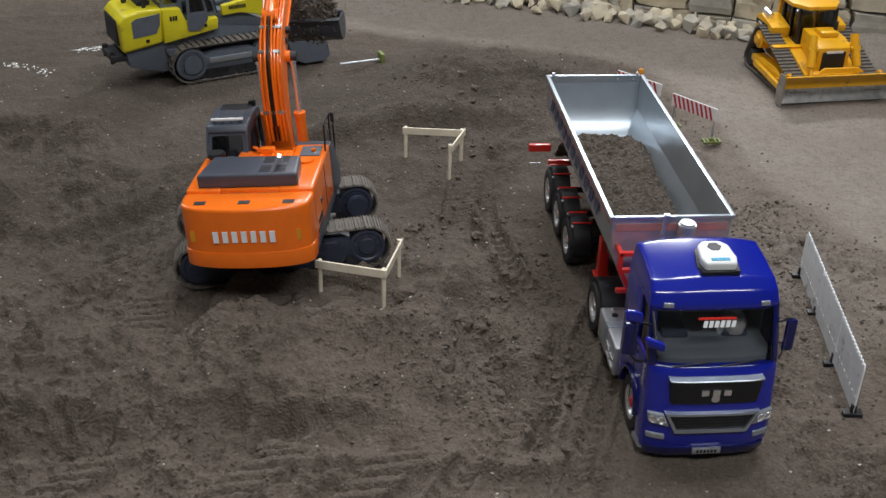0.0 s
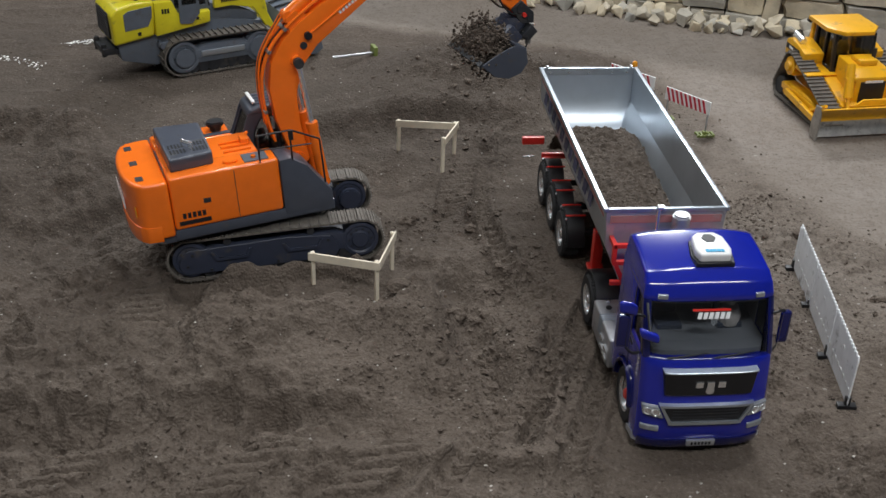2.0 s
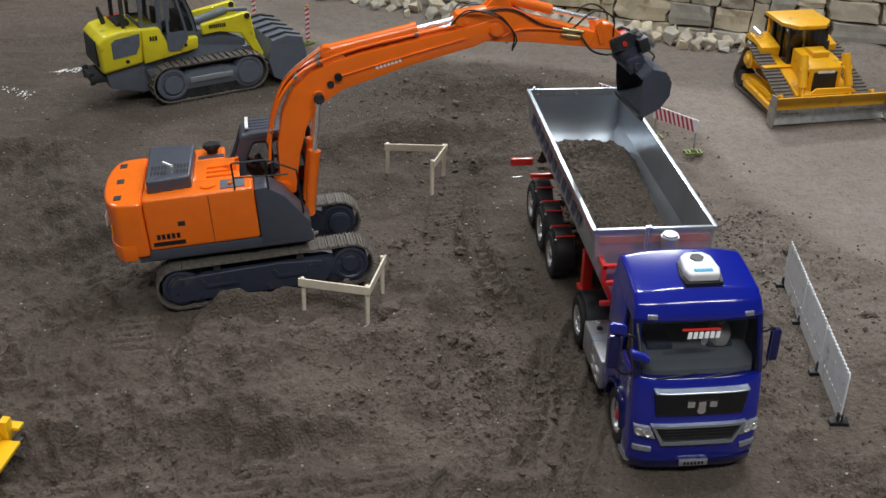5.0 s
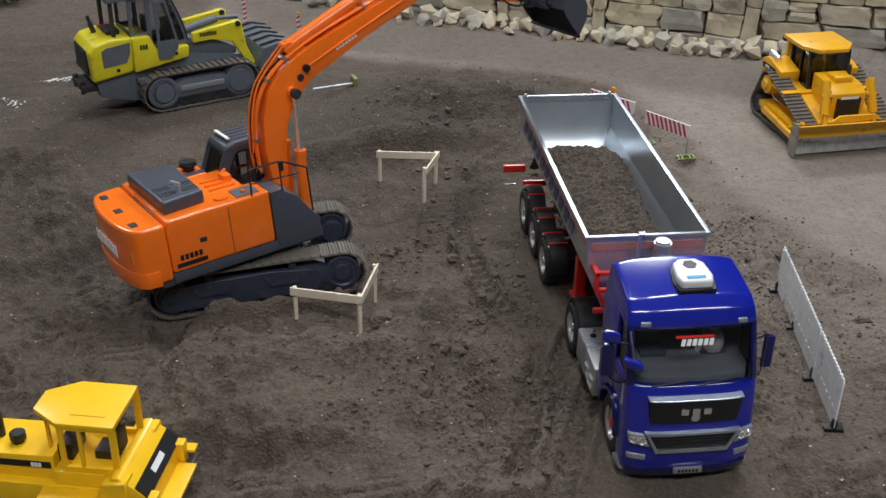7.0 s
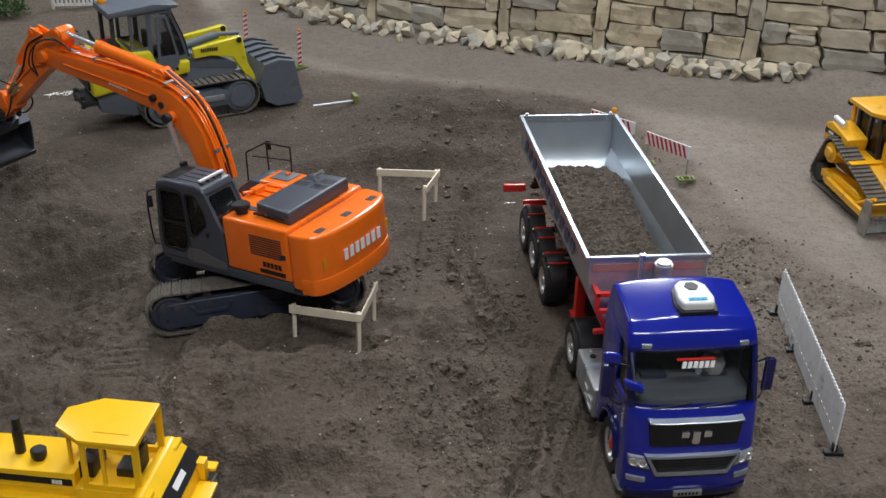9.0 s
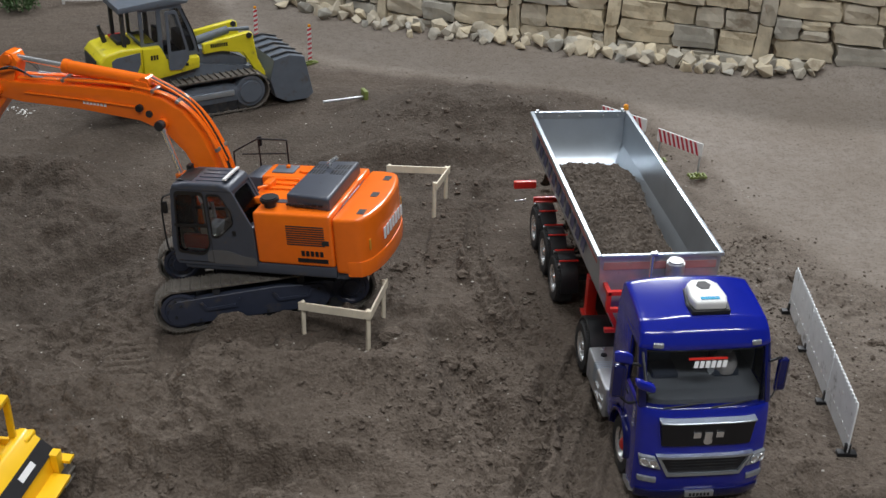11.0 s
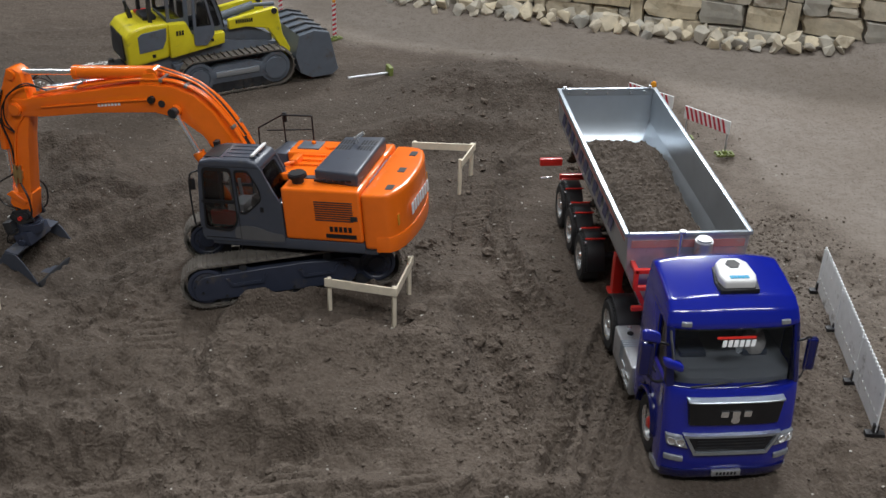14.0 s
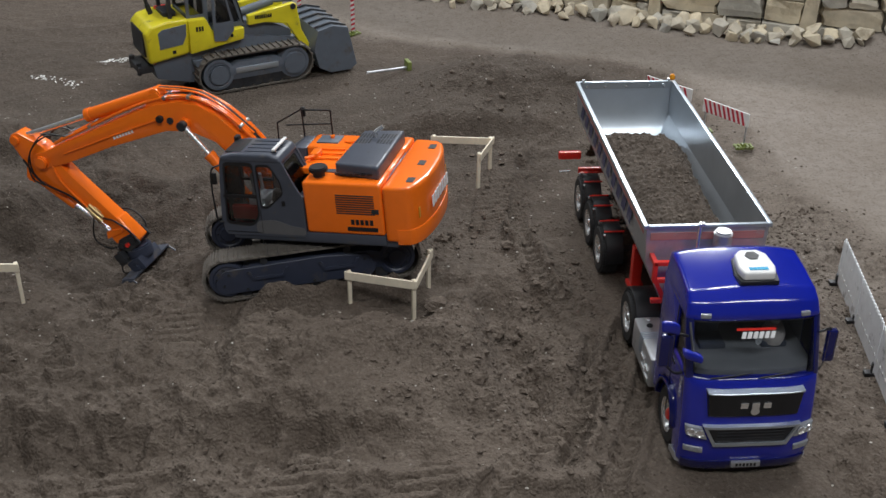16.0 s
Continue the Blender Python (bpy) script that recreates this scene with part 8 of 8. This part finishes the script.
def build_wall():
    rng = np.random.RandomState(21)
    total = sum(math.hypot(b[0] - a[0], b[1] - a[1]) for a, b in zip(WALL, WALL[1:]))
    wall = new("wall_1")
    tagged(wall, "dry stone retaining wall of sandstone blocks in uneven courses", "wall", "", "structure")
    bm = bmesh.new()
    n = 40
    rings = []
    for k in range(n + 1):
        x, y, a = wall_point(total * k / n)
        nx, ny = -math.sin(a), math.cos(a)
        rings.append([bm.verts.new((x + nx * o, y + ny * o, z)) for o, z in ((0.028, -0.05), (0.034, 0.40), (0.14, 0.40), (0.14, -0.05))])
    for a, b in zip(rings, rings[1:]):
        for i in range(4):
            bm.faces.new((a[i], b[i], b[(i + 1) % 4], a[(i + 1) % 4]))
    bm.faces.new(rings[0])
    bm.faces.new(rings[-1][::-1])
    part("core", bm, SOIL, wall, "dark earth behind the stones", smooth=False)
    shapes = [stone_mesh(k) for k in range(14)]

    def lay(s, length, z, h, proud, tilt=0.0):
        x, y, a = wall_point(s)
        ob = new("stone", shapes[rng.randint(len(shapes))])
        ob.parent = wall
        depth = 0.075
        o = depth / 2 - proud
        ob.matrix_basis = Matrix.LocRotScale((x - math.sin(a) * o, y + math.cos(a) * o, z + h / 2), Euler((rng.normal() * 0.03, tilt + rng.normal() * 0.018, a + rng.normal() * 0.05)), (length * 1.02, depth, h * 1.02))

    s = 0.0
    while s < total - 0.1:
        run = rng.uniform(0.22, 0.40)
        z = -0.012
        while z < 0.36:
            h = rng.uniform(0.040, 0.068)
            u = s
            while u < s + run - 0.01:
                w = min(rng.uniform(0.070, 0.175), s + run - u)
                if s + run - u - w < 0.03:
                    w = s + run - u
                if h > 0.05 and w < 0.09 and rng.rand() < 0.5:
                    lay(u + w / 2, w - 0.004, z, h * 0.52 - 0.003, rng.uniform(0, 0.012))
                    lay(u + w / 2, w - 0.004, z + h * 0.52, h * 0.48 - 0.003, rng.uniform(0, 0.012))
                else:
                    lay(u + w / 2, w - 0.004, z, h - 0.0035, rng.uniform(0, 0.014))
                u += w
            z += h
        s += run
        w = rng.uniform(0.030, 0.048)
        z = -0.012
        while z < 0.36:
            h = rng.uniform(0.08, 0.15)
            lay(s + w / 2, w - 0.004, z, h - 0.003, rng.uniform(0.006, 0.016), rng.normal() * 0.05)
            z += h
        s += w
    return total


WALL_LENGTH = build_wall()


def build_riprap():
    rng = np.random.RandomState(8)
    shapes = [rock_mesh(k) for k in range(12)]
    s = 0.05
    while s < 1.85:
        x, y, a = wall_point(s)
        for row in range(rng.randint(2, 4)):
            r = rng.uniform(0.024, 0.042) * (1.0, 0.85, 0.7)[row]
            o = -0.012 - r * 0.7 - row * rng.uniform(0.026, 0.040)
            px, py = x - math.sin(a) * o * 1, y + math.cos(a) * o * 1
            g = gz(px, py)
            ob = new("rock", shapes[rng.randint(12)])
            ob.matrix_basis = Matrix.LocRotScale((px, py, g + r * 0.55), Euler(tuple(rng.uniform(0, 6, 3))), (r, r * rng.uniform(0.8, 1.2), r * rng.uniform(0.75, 1.05)))
            tagged(ob, "angular grey sandstone lump at the foot of the wall", "rock", "rocks along the wall")
        s += rng.uniform(0.030, 0.052)


build_riprap()


def motions():
    excavator_motion()
    machine_motion()
    walk(LOAD, [(0.0, pose(0, 0, -0.006)), (4.0, pose(0, 0, -0.006)), (5.2, pose(0, 0, 0.010)), (16.0, pose(0, 0, 0.010))])


motions()
